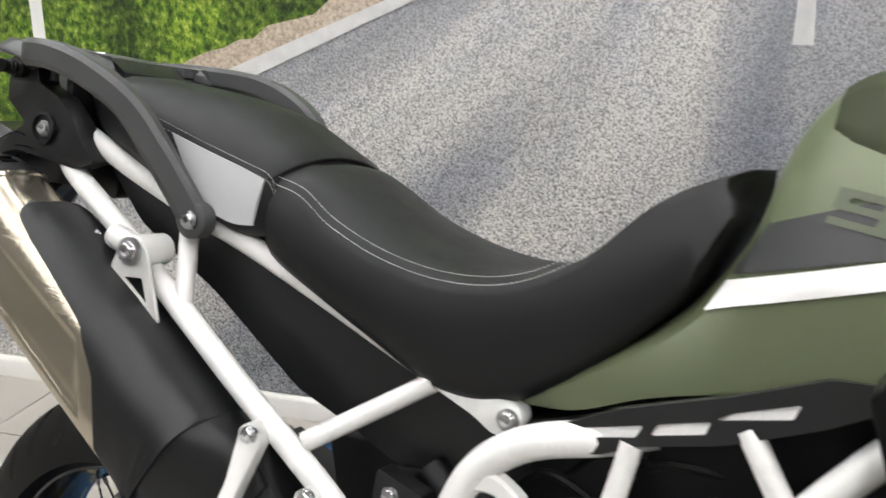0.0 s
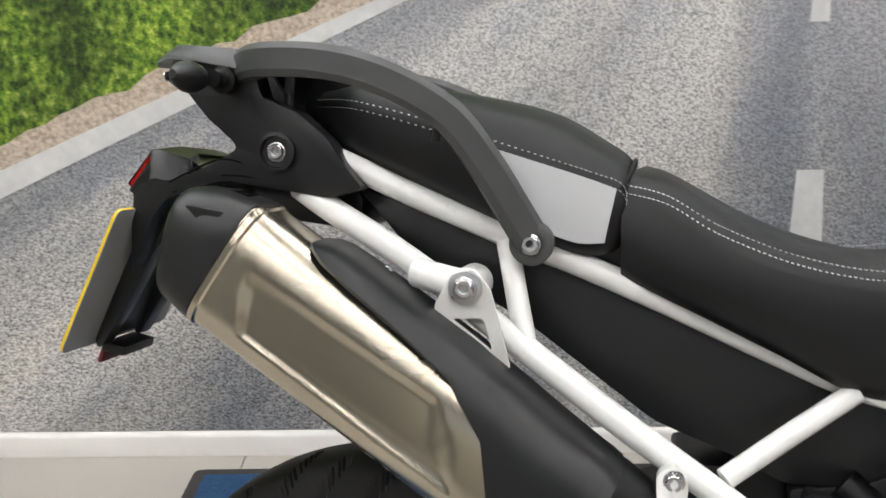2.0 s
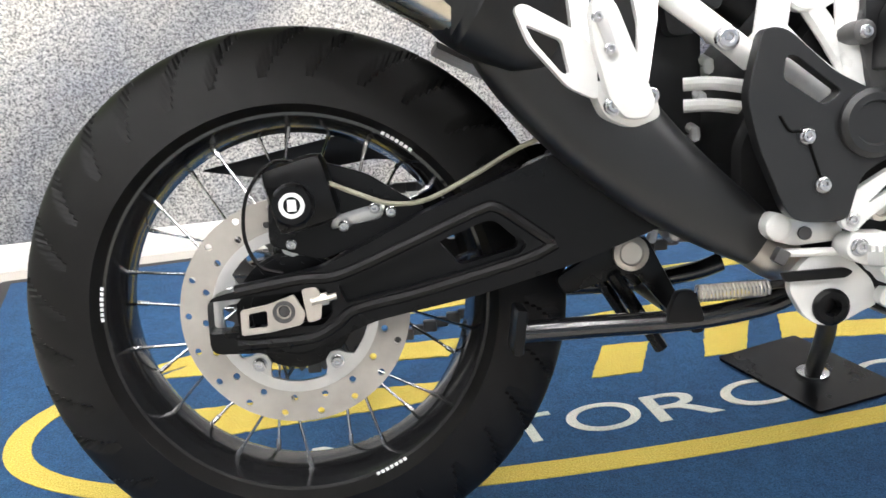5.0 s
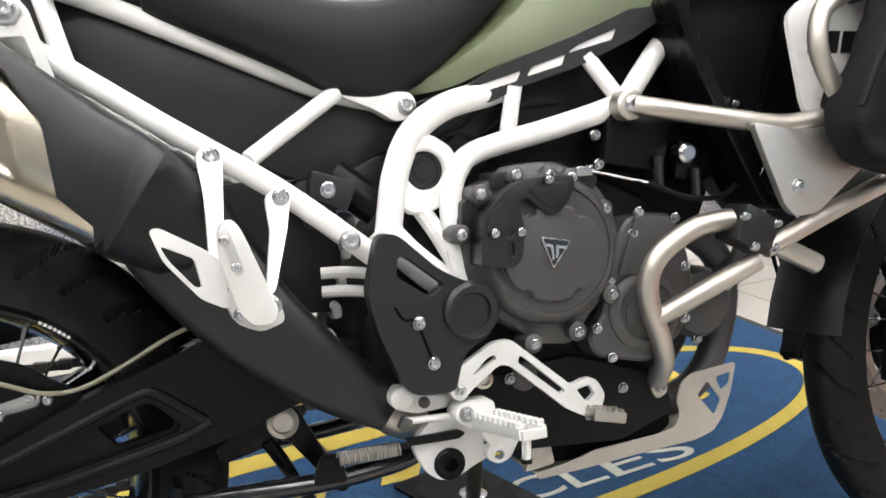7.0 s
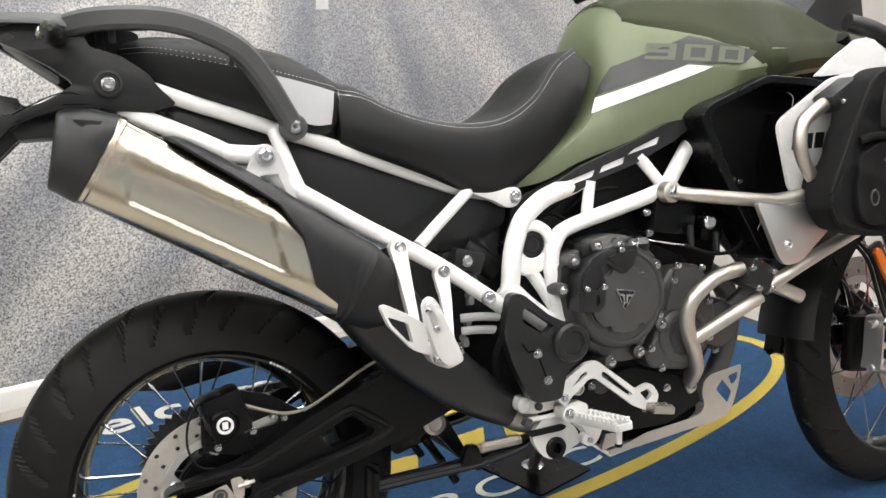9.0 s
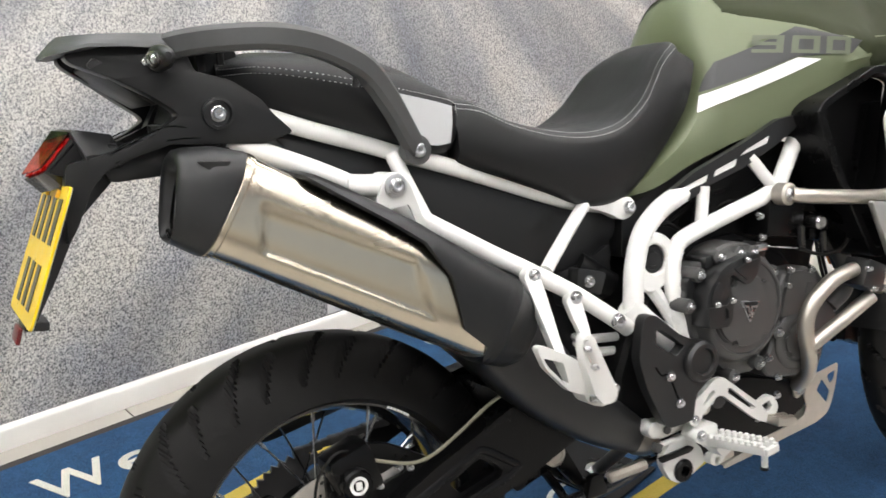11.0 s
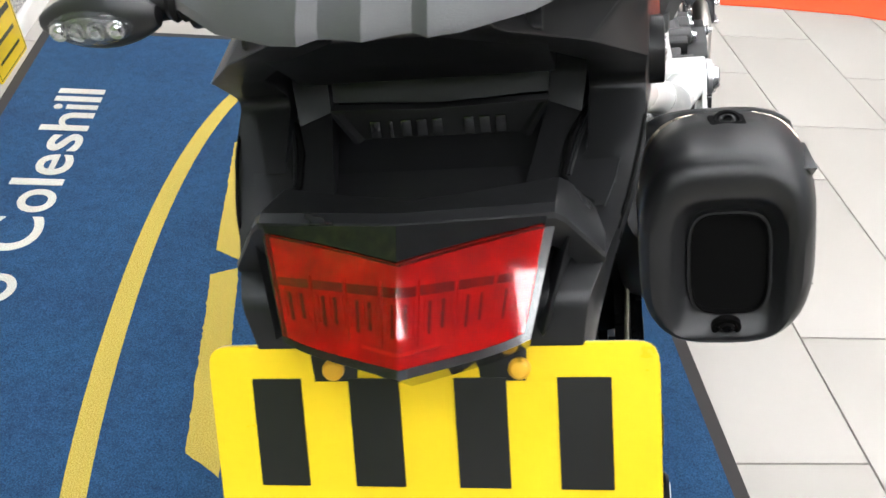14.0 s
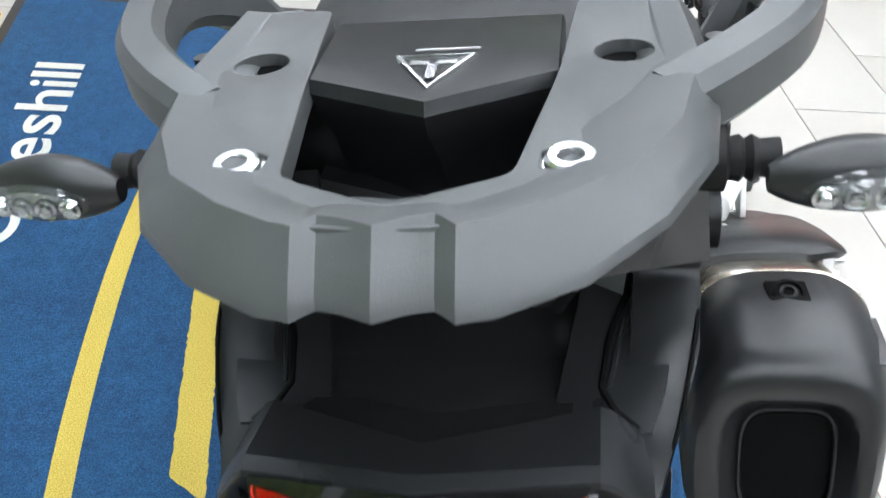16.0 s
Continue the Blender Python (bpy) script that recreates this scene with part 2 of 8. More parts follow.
def print_asphalt():
    """Speckled road surface whose wheel tracks fan out from the road's vanishing point."""
    m, n, l, b = base_mat("printed asphalt photograph", (0.3, 0.3, 0.3), 0.5)
    v = coords(n, l)
    sep = n.new("ShaderNodeSeparateXYZ")
    l.new(v, sep.inputs[0])
    depth = math_node(n, l, "MAXIMUM", math_node(n, l, "SUBTRACT", 1.62, sep.outputs["Z"]), 0.12)
    across = math_node(n, l, "DIVIDE", math_node(n, l, "SUBTRACT", sep.outputs["X"], 0.5), depth)
    fan = n.new("ShaderNodeCombineXYZ")
    l.new(across, fan.inputs[0])
    l.new(math_node(n, l, "MULTIPLY", sep.outputs["Z"], 0.25), fan.inputs[1])
    tracks = noise_tex(n, l, fan.outputs[0], 1.9, 2.0, 0.5)
    streaks = noise_tex(n, l, fan.outputs[0], 7.0, 3.0, 0.6)
    fine = noise_tex(n, l, v, 190, 3.0, 0.75)
    blotch = noise_tex(n, l, v, 4.0, 4.0)
    c = ramp(n, l, fine, ((0.36, (0.05, 0.05, 0.055)), (0.48, (0.29, 0.288, 0.285)), (0.64, (0.56, 0.55, 0.535))))
    tone = ramp(n, l, tracks, ((0.38, (0.22, 0.24, 0.28)), (0.5, (0.48, 0.48, 0.49)), (0.61, (0.84, 0.82, 0.78))))
    lines = ramp(n, l, streaks, ((0.35, (0.4, 0.41, 0.44)), (0.5, (0.5, 0.5, 0.5)), (0.66, (0.62, 0.61, 0.58))))
    spots = ramp(n, l, blotch, ((0.36, (0.43, 0.45, 0.5)), (0.5, (0.5, 0.5, 0.5)), (0.66, (0.56, 0.55, 0.53))))
    c = mixed(n, l, 0.9, c, tone, "OVERLAY")
    c = mixed(n, l, 0.7, c, lines, "OVERLAY")
    c = mixed(n, l, 0.7, c, spots, "OVERLAY")
    far = n.new("ShaderNodeMapRange")
    far.inputs["From Min"].default_value, far.inputs["From Max"].default_value = 0.35, 1.5
    l.new(sep.outputs["Z"], far.inputs["Value"])
    l.new(mixed(n, l, math_node(n, l, "MULTIPLY", far.outputs["Result"], 0.45), c, (0.6, 0.61, 0.64)), b.inputs["Base Color"])
    return m


def print_grass():
    m, n, l, b = base_mat("printed grass photograph", (0.2, 0.35, 0.05), 0.5)
    v = coords(n, l, (1, 1, 0.75))
    blades, tufts = noise_tex(n, l, v, 62, 5.0, 0.75), noise_tex(n, l, v, 4.0, 5.0, 0.75)
    c = ramp(n, l, blades, ((0.36, (0.006, 0.02, 0.002)), (0.47, (0.075, 0.16, 0.012)), (0.57, (0.22, 0.31, 0.04)), (0.68, (0.55, 0.58, 0.2))))
    t = ramp(n, l, tufts, ((0.38, (0.06, 0.09, 0.05)), (0.5, (0.38, 0.4, 0.33)), (0.62, (0.66, 0.66, 0.46))))
    l.new(mixed(n, l, 0.85, c, t, "OVERLAY"), b.inputs["Base Color"])
    return m


M_ASPHALT, M_GRASS = print_asphalt(), print_grass()


def lit_mat(name, colour, strength):
    m, n, l, b = base_mat(name, colour, 0.5)
    b.inputs["Emission Color"].default_value = (*colour, 1)
    b.inputs["Emission Strength"].default_value = strength
    return m


M_TUBE_LIGHT = lit_mat("lit ceiling panel", (1.0, 0.97, 0.94), 25.2)

# ---------------------------------------------------------------- mesh kit
def finish(bm, name, material, angle=35):
    bmesh.ops.recalc_face_normals(bm, faces=bm.faces[:])
    me = bpy.data.meshes.new(name)
    bm.to_mesh(me)
    bm.free()
    me.materials.append(material)
    me.polygons.foreach_set("use_smooth", [True] * len(me.polygons))
    me.set_sharp_from_angle(angle=radians(angle))
    return me


def part(name, bm, material, parent=None, label="", angle=35):
    ob = new(name, finish(bm, name, material, angle))
    if parent is not None:
        ob.parent = parent
    return tagged(ob, label)


def thing(name, label, category, m=Matrix(), group="", kind=""):
    ob = new(name)
    ob.empty_display_size = 0.1
    ob.matrix_world = m
    return tagged(ob, label, category, group, kind)


def bevel_sharp(bm, width, segments=2, angle=30):
    edges = [e for e in bm.edges if len(e.link_faces) == 2 and e.calc_face_angle(0) > radians(angle)]
    if edges and width > 0:
        bmesh.ops.bevel(bm, geom=edges, offset=width, segments=segments, profile=0.6, affect="EDGES", clamp_overlap=True)


def spline(pts, n=6, closed=False):
    """Points along a smooth curve through pts."""
    p = [Vector(q) for q in pts]
    out, k = [], len(p)
    if k < 3 and not closed:
        return [p[0].lerp(p[-1], s / n) for s in range(n + 1)]
    for i in range(k if closed else k - 1):
        a, b = p[i], p[(i + 1) % k]
        a0 = p[i - 1] if closed or i else a * 2 - b
        b1 = p[(i + 2) % k] if closed or i + 2 < k else b * 2 - a
        for s in range(n):
            t = s / n
            out.append(0.5 * ((2 * a) + (b - a0) * t + (2 * a0 - 5 * a + 4 * b - b1) * t * t + (3 * a - a0 - 3 * b + b1) * t ** 3))
    if not closed:
        out.append(p[-1])
    return out


def skin(bm, rings, closed=True, caps=True):
    """Joins rings of equal length; returns their vertices."""
    vs = [[bm.verts.new(q) for q in ring] for ring in rings]
    k = len(vs[0])
    for a, b in zip(vs, vs[1:]):
        for i in range(k if closed else k - 1):
            j = (i + 1) % k
            bm.faces.new((a[i], a[j], b[j], b[i]))
    if caps and closed:
        bm.faces.new(vs[0][::-1])
        bm.faces.new(vs[-1])
    return vs


def sweep(bm, path, radius, sides=12, flat=1.0, caps=True):
    """A tube along a path; radius is one number or one for each point; flat squashes it across."""
    pts = [Vector(p) for p in path]
    rad = radius if isinstance(radius, (list, tuple)) else [radius] * len(pts)
    t0 = (pts[1] - pts[0]).normalized()
    side = t0.cross(Vector((0, 0, 1)))
    side = (side if side.length > 0.2 else t0.cross(Vector((0, 1, 0)))).normalized()
    rings = []
    for i, p in enumerate(pts):
        t = (pts[min(i + 1, len(pts) - 1)] - pts[max(i - 1, 0)]).normalized()
        side = (side - t * side.dot(t)).normalized()
        up = side.cross(t)
        rings.append([p + rad[i] * (math.cos(a) * side + flat * math.sin(a) * up) for a in (2 * math.pi * s / sides for s in range(sides))])
    return skin(bm, rings, True, caps)


def tube(pts, radius, sides=12, n=5, bm=None, flat=1.0):
    bm = bm or bmesh.new()
    sweep(bm, spline(pts, n) if len(pts) > 2 else pts, radius, sides, flat)
    return bm


def prism(outline, y0, y1, bevel=0.003, bm=None, segments=2):
    """A plate: an outline in x and z, from y0 to y1."""
    own = bm is None
    bm = bm or bmesh.new()
    b2 = bmesh.new()
    a = [b2.verts.new((x, y0, z)) for x, z in outline]
    b = [b2.verts.new((x, y1, z)) for x, z in outline]
    k = len(a)
    b2.faces.new(a)
    b2.faces.new(b[::-1])
    for i in range(k):
        j = (i + 1) % k
        b2.faces.new((a[j], a[i], b[i], b[j]))
    bmesh.ops.recalc_face_normals(b2, faces=b2.faces[:])
    bevel_sharp(b2, bevel, segments)
    return absorb(bm, b2)


def absorb(bm, other, m=None):
    """Adds the mesh other to bm."""
    if m is not None:
        other.transform(m)
    me = bpy.data.meshes.new("joined")
    other.to_mesh(me)
    other.free()
    bm.from_mesh(me)
    bpy.data.meshes.remove(me)
    return bm


def plate_holed(outline, holes, y0, y1, bevel=0.0015):
    """A plate in x and z with openings through it."""
    bm = bmesh.new()
    edges = []
    for loop in (outline, *holes):
        vs = [bm.verts.new((x, y0, z)) for x, z in loop]
        edges += [bm.edges.new((vs[i], vs[(i + 1) % len(vs)])) for i in range(len(vs))]
    bmesh.ops.triangle_fill(bm, use_beauty=True, use_dissolve=False, edges=edges, normal=(0, -1, 0))
    got = bmesh.ops.extrude_face_region(bm, geom=bm.faces[:] + bm.edges[:])
    bmesh.ops.translate(bm, verts=[v for v in got["geom"] if isinstance(v, bmesh.types.BMVert)], vec=(0, y1 - y0, 0))
    bmesh.ops.recalc_face_normals(bm, faces=bm.faces[:])
    bevel_sharp(bm, bevel, 1, 50)
    return bm


def lathe(profile, sides=48, bm=None, centre=(0, 0, 0), closed=False):
    """Turns a profile of (radius, y) round the y axis through centre."""
    bm = bm or bmesh.new()
    c = Vector(centre)
    rings = []
    for s in range(sides):
        a = 2 * math.pi * s / sides
        rings.append([c + Vector((r * math.cos(a), y, r * math.sin(a))) for r, y in profile])
    vs = [[bm.verts.new(q) for q in ring] for ring in rings]
    k = len(profile)
    for s in range(sides):
        a, b = vs[s], vs[(s + 1) % sides]
        for i in range(k if closed else k - 1):
            j = (i + 1) % k
            bm.faces.new((a[i], a[j], b[j], b[i]))
    if not closed:
        for i in (0, k - 1):
            if profile[i][0] > 1e-5:
                bm.faces.new([vs[s][i] for s in range(sides)])
    bmesh.ops.remove_doubles(bm, verts=bm.verts[:], dist=1e-6)
    return bm


def rod(a, b, radius, sides=12, bm=None):
    bm = bm or bmesh.new()
    sweep(bm, [a, b], radius, sides)
    return bm


def box(sx, sy, sz, m, bevel=0.002, bm=None):
    b2 = bmesh.new()
    bmesh.ops.create_cube(b2, size=1, matrix=Matrix.Diagonal((sx, sy, sz, 1)))
    bevel_sharp(b2, bevel)
    return absorb(bm or bmesh.new(), b2, m)


def rounded(outline, r=0.006, n=3):
    """An outline with its corners rounded."""
    out, k = [], len(outline)
    for i in range(k):
        p, a, b = Vector(outline[i]), Vector(outline[i - 1]), Vector(outline[(i + 1) % k])
        da, db = min(r, (a - p).length * 0.45), min(r, (b - p).length * 0.45)
        p0, p1 = p + (a - p).normalized() * da, p + (b - p).normalized() * db
        for s in range(n + 1):
            t = s / n
            out.append(tuple(p0 * (1 - t) ** 2 + p * 2 * t * (1 - t) + p1 * t * t))
    return out


def circle(cx, cz, r, n=20):
    return [(cx + r * math.cos(2 * math.pi * i / n), cz + r * math.sin(2 * math.pi * i / n)) for i in range(n)]


def bolt_mesh(r=0.008):
    """A flanged button-head bolt with a hexagonal socket, facing -y."""
    return lathe([(r * 1.25, 0.004), (r * 1.25, 0.0), (r * 1.18, -0.0012), (r, -0.0016), (r * 0.96, -0.0042), (r * 0.82, -0.0055), (r * 0.55, -0.0055), (r * 0.5, -0.005), (r * 0.46, -0.001), (r * 0.05, -0.0006)], 18)


BOLTS = {}


def bolt(parent, x, y, z, r=0.008, turn=(0, 0, 0), name="bolt"):
    if r not in BOLTS:
        BOLTS[r] = finish(bolt_mesh(r), "bolt", M_CHROME)
    ob = new(name, BOLTS[r])
    ob.parent = parent
    ob.matrix_local = pose(x, y, z, *turn)
    return ob

# ---------------------------------------------------------------- showroom
WALL_Y = 2.53
TX, TY = 0.61, 0.31


def flat_poly(pts, y=None, z=None, thick=0.002):
    """A thin sheet on the wall (x, z at y, towards -y) or on the floor (x, y at z, upwards)."""
    bm = bmesh.new()
    if y is not None:
        rings = [[(a, y, b) for a, b in pts], [(a, y - thick, b) for a, b in pts]]
    else:
        rings = [[(a, b, z) for a, b in pts], [(a, b, z + thick) for a, b in pts]]
    skin(bm, rings, True, True)
    return bm


def room():
    floor = tagged(part("floor", box(9, 9, 0.08, pose(0.4, 0.0, -0.0465), 0.0), M_GROUT), "pale stone tiled showroom floor with grey grout", "floor", kind="structure")
    back = box(8.3, 0.12, 2.8, pose(0.85, WALL_Y + 0.062, 1.4), 0.0)
    tagged(part("wall_north", back, M_PAINT_WALL), "off-white plastered wall behind the printed mural", "wall", kind="structure")
    # west, east and south walls are unseen, added to close and dim the room
    for name, sx, sy, x, y in (("wall_west", 0.12, 7, -4.1, -0.9), ("wall_east", 0.12, 7, 4.9, -0.9)):
        tagged(part(name, box(sx, sy, 2.8, pose(x, y, 1.4), 0.0), M_PAINT_GREY), "unseen mid-grey wall, added to close and dim the room", "wall", kind="structure")
    far = bmesh.new()
    box(9, 0.12, 0.5, pose(0.4, -4.4, 0.25), 0.0, far)
    box(9, 0.12, 0.3, pose(0.4, -4.4, 2.65), 0.0, far)
    tagged(part("wall_south", far, M_PAINT_GREY), "unseen low wall and lintel round the added glazed front", "wall", kind="structure")
    tagged(part("ceiling", box(9, 7.2, 0.1, pose(0.4, -0.85, 2.852), 0.0), M_CEILING), "grey ceiling with square light panels", "ceiling", kind="structure")
    # skirting along the mural
    sk = bmesh.new()
    prof = [(0.0, 0.0), (-0.016, 0.0), (-0.016, 0.05), (-0.012, 0.058), (-0.006, 0.061), (0.0, 0.061)]
    skin(sk, [[(x, WALL_Y - 0.0035 + a, b) for a, b in prof] for x in (-3.2, 4.8)], True, True)
    tagged(part("baseboard", sk, M_SKIRTING, angle=60), "white painted skirting board under the mural", "skirting", kind="structure")
    return floor


FLOOR = room()


def mural():
    """The photograph of a road that covers the wall."""
    t = thing("wall_mural", "wall mural photograph of a grey asphalt road with grass verge", "mural", pose(0, WALL_Y, 0))
    s = lambda pts, d: flat_poly(pts, y=-d, thick=0.0006)
    part("road_print", flat_poly([(-3.2, 0.061), (2.75, 0.061), (2.75, 2.6), (-3.2, 2.6)], y=0, thick=0.0015), M_ASPHALT, t, "printed grey asphalt road surface")
    rng = random.Random(3)
    # verge, its dirt and the edge line climb to the right
    edge = lambda x: 0.708 + 0.365 * (x + 1.5) - 0.02 * math.sin(3 * x)
    top = [(x, edge(x) + rng.uniform(-0.012, 0.012)) for x in np.linspace(-3.2, 1.2, 110)]
    part("dirt_print", s([(-3.2, 0.45), (-3.2, -0.02 + 0.0), (-1.6, 0.56), (-0.35, 1.1), (1.2, 1.8), (1.2, 2.59), (-3.2, 2.59)][2:] + [(-3.2, 0.1)], 0.0018), M_PRINT_DIRT, t, "printed pale roadside dirt")
    part("grass_print", s([(-3.2, 1.8)] + top + [(1.2, 1.86)], 0.0026), M_GRASS, t, "printed bright green grass verge")
    # unseen sky above the verge, added to cool reflections in the seat
    part("sky_print", s([(-3.2, 1.8), (1.2, 1.86), (2.74, 1.7), (2.74, 2.59), (-3.2, 2.59)], 0.0022), M_ADDED_SKY, t, "unseen pale sky print, added for reflections")
    part("edge_line_print", s([(-3.2, -0.19 + 0.02), (-1.543, 0.548), (-0.323, 1.092), (1.2, 1.775), (1.2, 1.802), (-0.36, 1.105), (-1.53, 0.622), (-3.2, -0.06)], 0.0034), M_PRINT_LINE, t, "printed white road edge line")
    for z0, z1, a0, b0, a1, b1 in ((0.508, 0.692, 0.482, 0.557, 0.485, 0.545), (1.012, 1.13, 0.484, 0.525, 0.486, 0.519), (0.065, 0.2, 0.47, 0.58, 0.475, 0.572)):
        part("lane_dash_print", s([(a0, z0), (b0, z0), (b1, z1), (a1, z1)], 0.0019), M_PRINT_LINE, t, "printed white lane dash")
    part("post_print", s([(-1.367, 0.912), (-1.33, 0.912), (-1.335, 1.35), (-1.372, 1.35)], 0.0034), M_PRINT_POST, t, "printed white roadside post")


mural()


def text_mesh(word, size, bold=0.0):
    cu = bpy.data.curves.new("word", "FONT")
    cu.body, cu.size, cu.extrude, cu.align_x, cu.offset = word, size, 0.0012, "CENTER", bold
    ob = bpy.data.objects.new("word", cu)
    scene.collection.objects.link(ob)
    me = bpy.data.meshes.new_from_object(ob.evaluated_get(bpy.context.evaluated_depsgraph_get()))
    bpy.data.objects.remove(ob)
    bpy.data.curves.remove(cu)
    bm = bmesh.new()
    bm.from_mesh(me)
    bpy.data.meshes.remove(me)
    return bm


MX0, MX1, MY0, MY1 = -0.9, 1.725, 0.915, 2.455


def carpet():
    t = thing("floor_mat", "blue carpet mat with yellow oval and white lettering", "mat", pose(0, 0, 0))
    bm = flat_poly(rounded([(MX0, MY0), (MX1, MY0), (MX1, MY1 + 0.015), (MX0, MY1 - 0.015)], 0.02), z=0.0, thick=0.005)
    part("rubber_border", bm, M_MAT_EDGE, t, "dark rubber border")
    part("carpet_surface", flat_poly([(MX0 + 0.03, MY0 + 0.028), (MX1 - 0.03, MY0 + 0.028), (MX1 - 0.03, MY1 - 0.013), (MX0 + 0.03, MY1 - 0.043)], z=0.005, thick=0.003), M_MAT_BLUE, t, "worn blue pile")
    # oval line
    cx, cy, rx, ry = 0.405, 1.681, 1.16, 0.322
    bm = bmesh.new()
    ring = []
    for i in range(96):
        a = 2 * math.pi * i / 96
        c, s = math.cos(a), math.sin(a)
        k = lambda v, p: math.copysign(abs(v) ** p, v)
        ring.append([(cx + (rx + d) * k(c, 0.93), cy + (ry + d) * k(s, 0.93), z) for d, z in ((-0.02, 0.008), (0.02, 0.008), (0.02, 0.0095), (-0.02, 0.0095))])
    skin(bm, ring + [ring[0]], True, False)
    bmesh.ops.remove_doubles(bm, verts=bm.verts[:], dist=1e-5)
    part("oval_line", bm, M_MAT_YELLOW, t, "yellow oval line")
    rng = random.Random(5)

    def ragged(pts):
        """An outline with the slightly uneven edge of cut pile."""
        out = []
        for a, b in zip(pts, pts[1:] + pts[:1]):
            n = max(2, int((Vector(b) - Vector(a)).length / 0.008))
            out += [(a[0] + (b[0] - a[0]) * i / n + rng.uniform(-0.0016, 0.0016), a[1] + (b[1] - a[1]) * i / n + rng.uniform(-0.0016, 0.0016)) for i in range(n)]
        return out
    yellow = lambda pts: part("yellow_mark", flat_poly(ragged(pts), z=0.008, thick=0.0015), M_MAT_YELLOW, t, "yellow pile lettering block")
    yellow([(1.098, 1.86), (1.117, 1.808), (0.624, 1.797), (0.66, 1.851)])
    yellow([(0.575, 1.852), (0.6, 1.8), (0.06, 1.775), (0.11, 1.835)])
    yellow([(0.358, 1.615), (0.435, 1.61), (0.51, 1.722), (0.418, 1.722)])
    yellow([(0.144, 1.605), (0.233, 1.6), (0.295, 1.7), (0.21, 1.71)])
    yellow([(0.52, 1.632), (0.75, 1.578), (0.96, 1.585), (0.96, 1.622), (0.76, 1.64), (0.65, 1.665), (0.65, 1.725), (0.572, 1.725)])
    yellow([(-0.508, 1.712), (-0.46, 1.614), (0.03, 1.62), (0.06, 1.66)])
    yellow([(-0.557, 1.842), (-0.491, 1.88), (0.0, 1.82), (-0.06, 1.76)])
    yellow([(1.249, 1.79), (1.2, 1.8), (1.17, 1.76), (1.1, 1.77), (1.06, 1.74), (0.98, 1.77), (0.94, 1.76), (0.96, 1.7), (1.03, 1.66), (1.08, 1.69), (1.13, 1.6), (1.22, 1.62), (1.24, 1.72)])

    def lettering(word, x0, x1, base, cap, slope, label):
        """Each letter of a word is one cut of pale pile."""
        sizes, gap = [], 0.0
        for ch in word:
            if ch == " ":
                sizes.append(None)
                continue
            bm = text_mesh(ch, 1.0, 0.012 if word.count(" ") else 0.0)
            xs = [v.co.x for v in bm.verts]
            sizes.append((bm, min(xs), max(xs)))
        widths = dict(W=0.944, e=0.556, l=0.222, c=0.5, o=0.556, m=0.833, T=0.611, C=0.722, s=0.5, h=0.556, i=0.222, M=0.833, O=0.778, R=0.722, Y=0.667, L=0.556, E=0.667, S=0.667)
        space, pad = 0.3, 0.09
        total = sum(space if q is None else widths[ch] for ch, q in zip(word, sizes)) - pad
        sx, sy, cur = (x1 - x0) / total, cap / 0.73, 0.0
        for ch, q in zip(word, sizes):
            if q is None:
                cur += space
                continue
            bm, lo, hi = q
            fit = (widths[ch] - pad) / (hi - lo)
            for v in bm.verts:
                v.co = (x0 + (cur + (v.co.x - lo) * fit) * sx, base + v.co.y * sy + slope * (cur * sx), 0.0095 + (0.0 if v.co.z < 0 else 0.0012) - 0.0012)
            part("letter", bm, M_MAT_WHITE, t, label)
            cur += widths[ch]
    lettering("Welcome To Coleshill", -0.496, 1.345, 2.212, 0.118, 0.004, "off-white letter of Welcome To Coleshill")
    lettering("MOTORCYCLES", -0.33, 0.985, 1.458, 0.082, -0.028, "off-white capital of MOTORCYCLES")


carpet()


def partition():
    bm = flat_poly([(1.7, -1.4), (2.8, -1.4), (3.0, 0.85), (2.3, 0.85), (2.24, 0.66), (2.2, 0.5), (2.19, 0.1), (2.16, -0.2), (2.0, -0.7)], z=0.0, thick=0.004)
    tagged(part("display_carpet", bm, M_RED_CARPET), "bright orange-red display carpet lying on the tiles", "carpet")


partition()


def ceiling_lights():
    first = thing("ceiling_light", "small square white ceiling light panel, lit", "ceiling light", pose(-2.4, 2.3, 2.79), "ceiling lights")
    part("frame", box(0.36, 0.36, 0.03, pose(0, 0, 0.0), 0.003), M_WHITE_FRAME, first)
    part("diffuser", box(0.31, 0.31, 0.01, pose(0, 0, -0.0175), 0.002), M_TUBE_LIGHT, first, "glowing white diffuser")
    # the column at x = -3.3 is unseen, added to brighten the tail recess
    for x in (-3.3, -2.4, -1.5, -0.6, 0.3, 1.2, 2.1, 3.0):
        for y in (2.3, 1.6, 0.8, 0.0, -0.8, -1.6):
            if (x, y) != (-2.4, 2.3):
                copy_thing(first, pose(x, y, 2.79))
    # unseen glazed front, added as an opening for daylight
    win = thing("window_1", "unseen wide glazed front, added to let in daylight", "window", pose(0.4, -4.4, 0.0), kind="structure")
    for x in (-4.4, -1.5, 1.5, 4.4):
        part("window_frame", box(0.08, 0.1, 2.0, pose(x, 0, 1.5), 0.004), M_WHITE_FRAME, win)


ceiling_lights()
# area lamp added as fill, standing at the unseen front
area_lamp("shop_front_daylight", look((0.4, -4.3, 1.5), (0.4, 0, 1.2)), 8.0, 1.9, 10, (0.95, 0.97, 1.0))

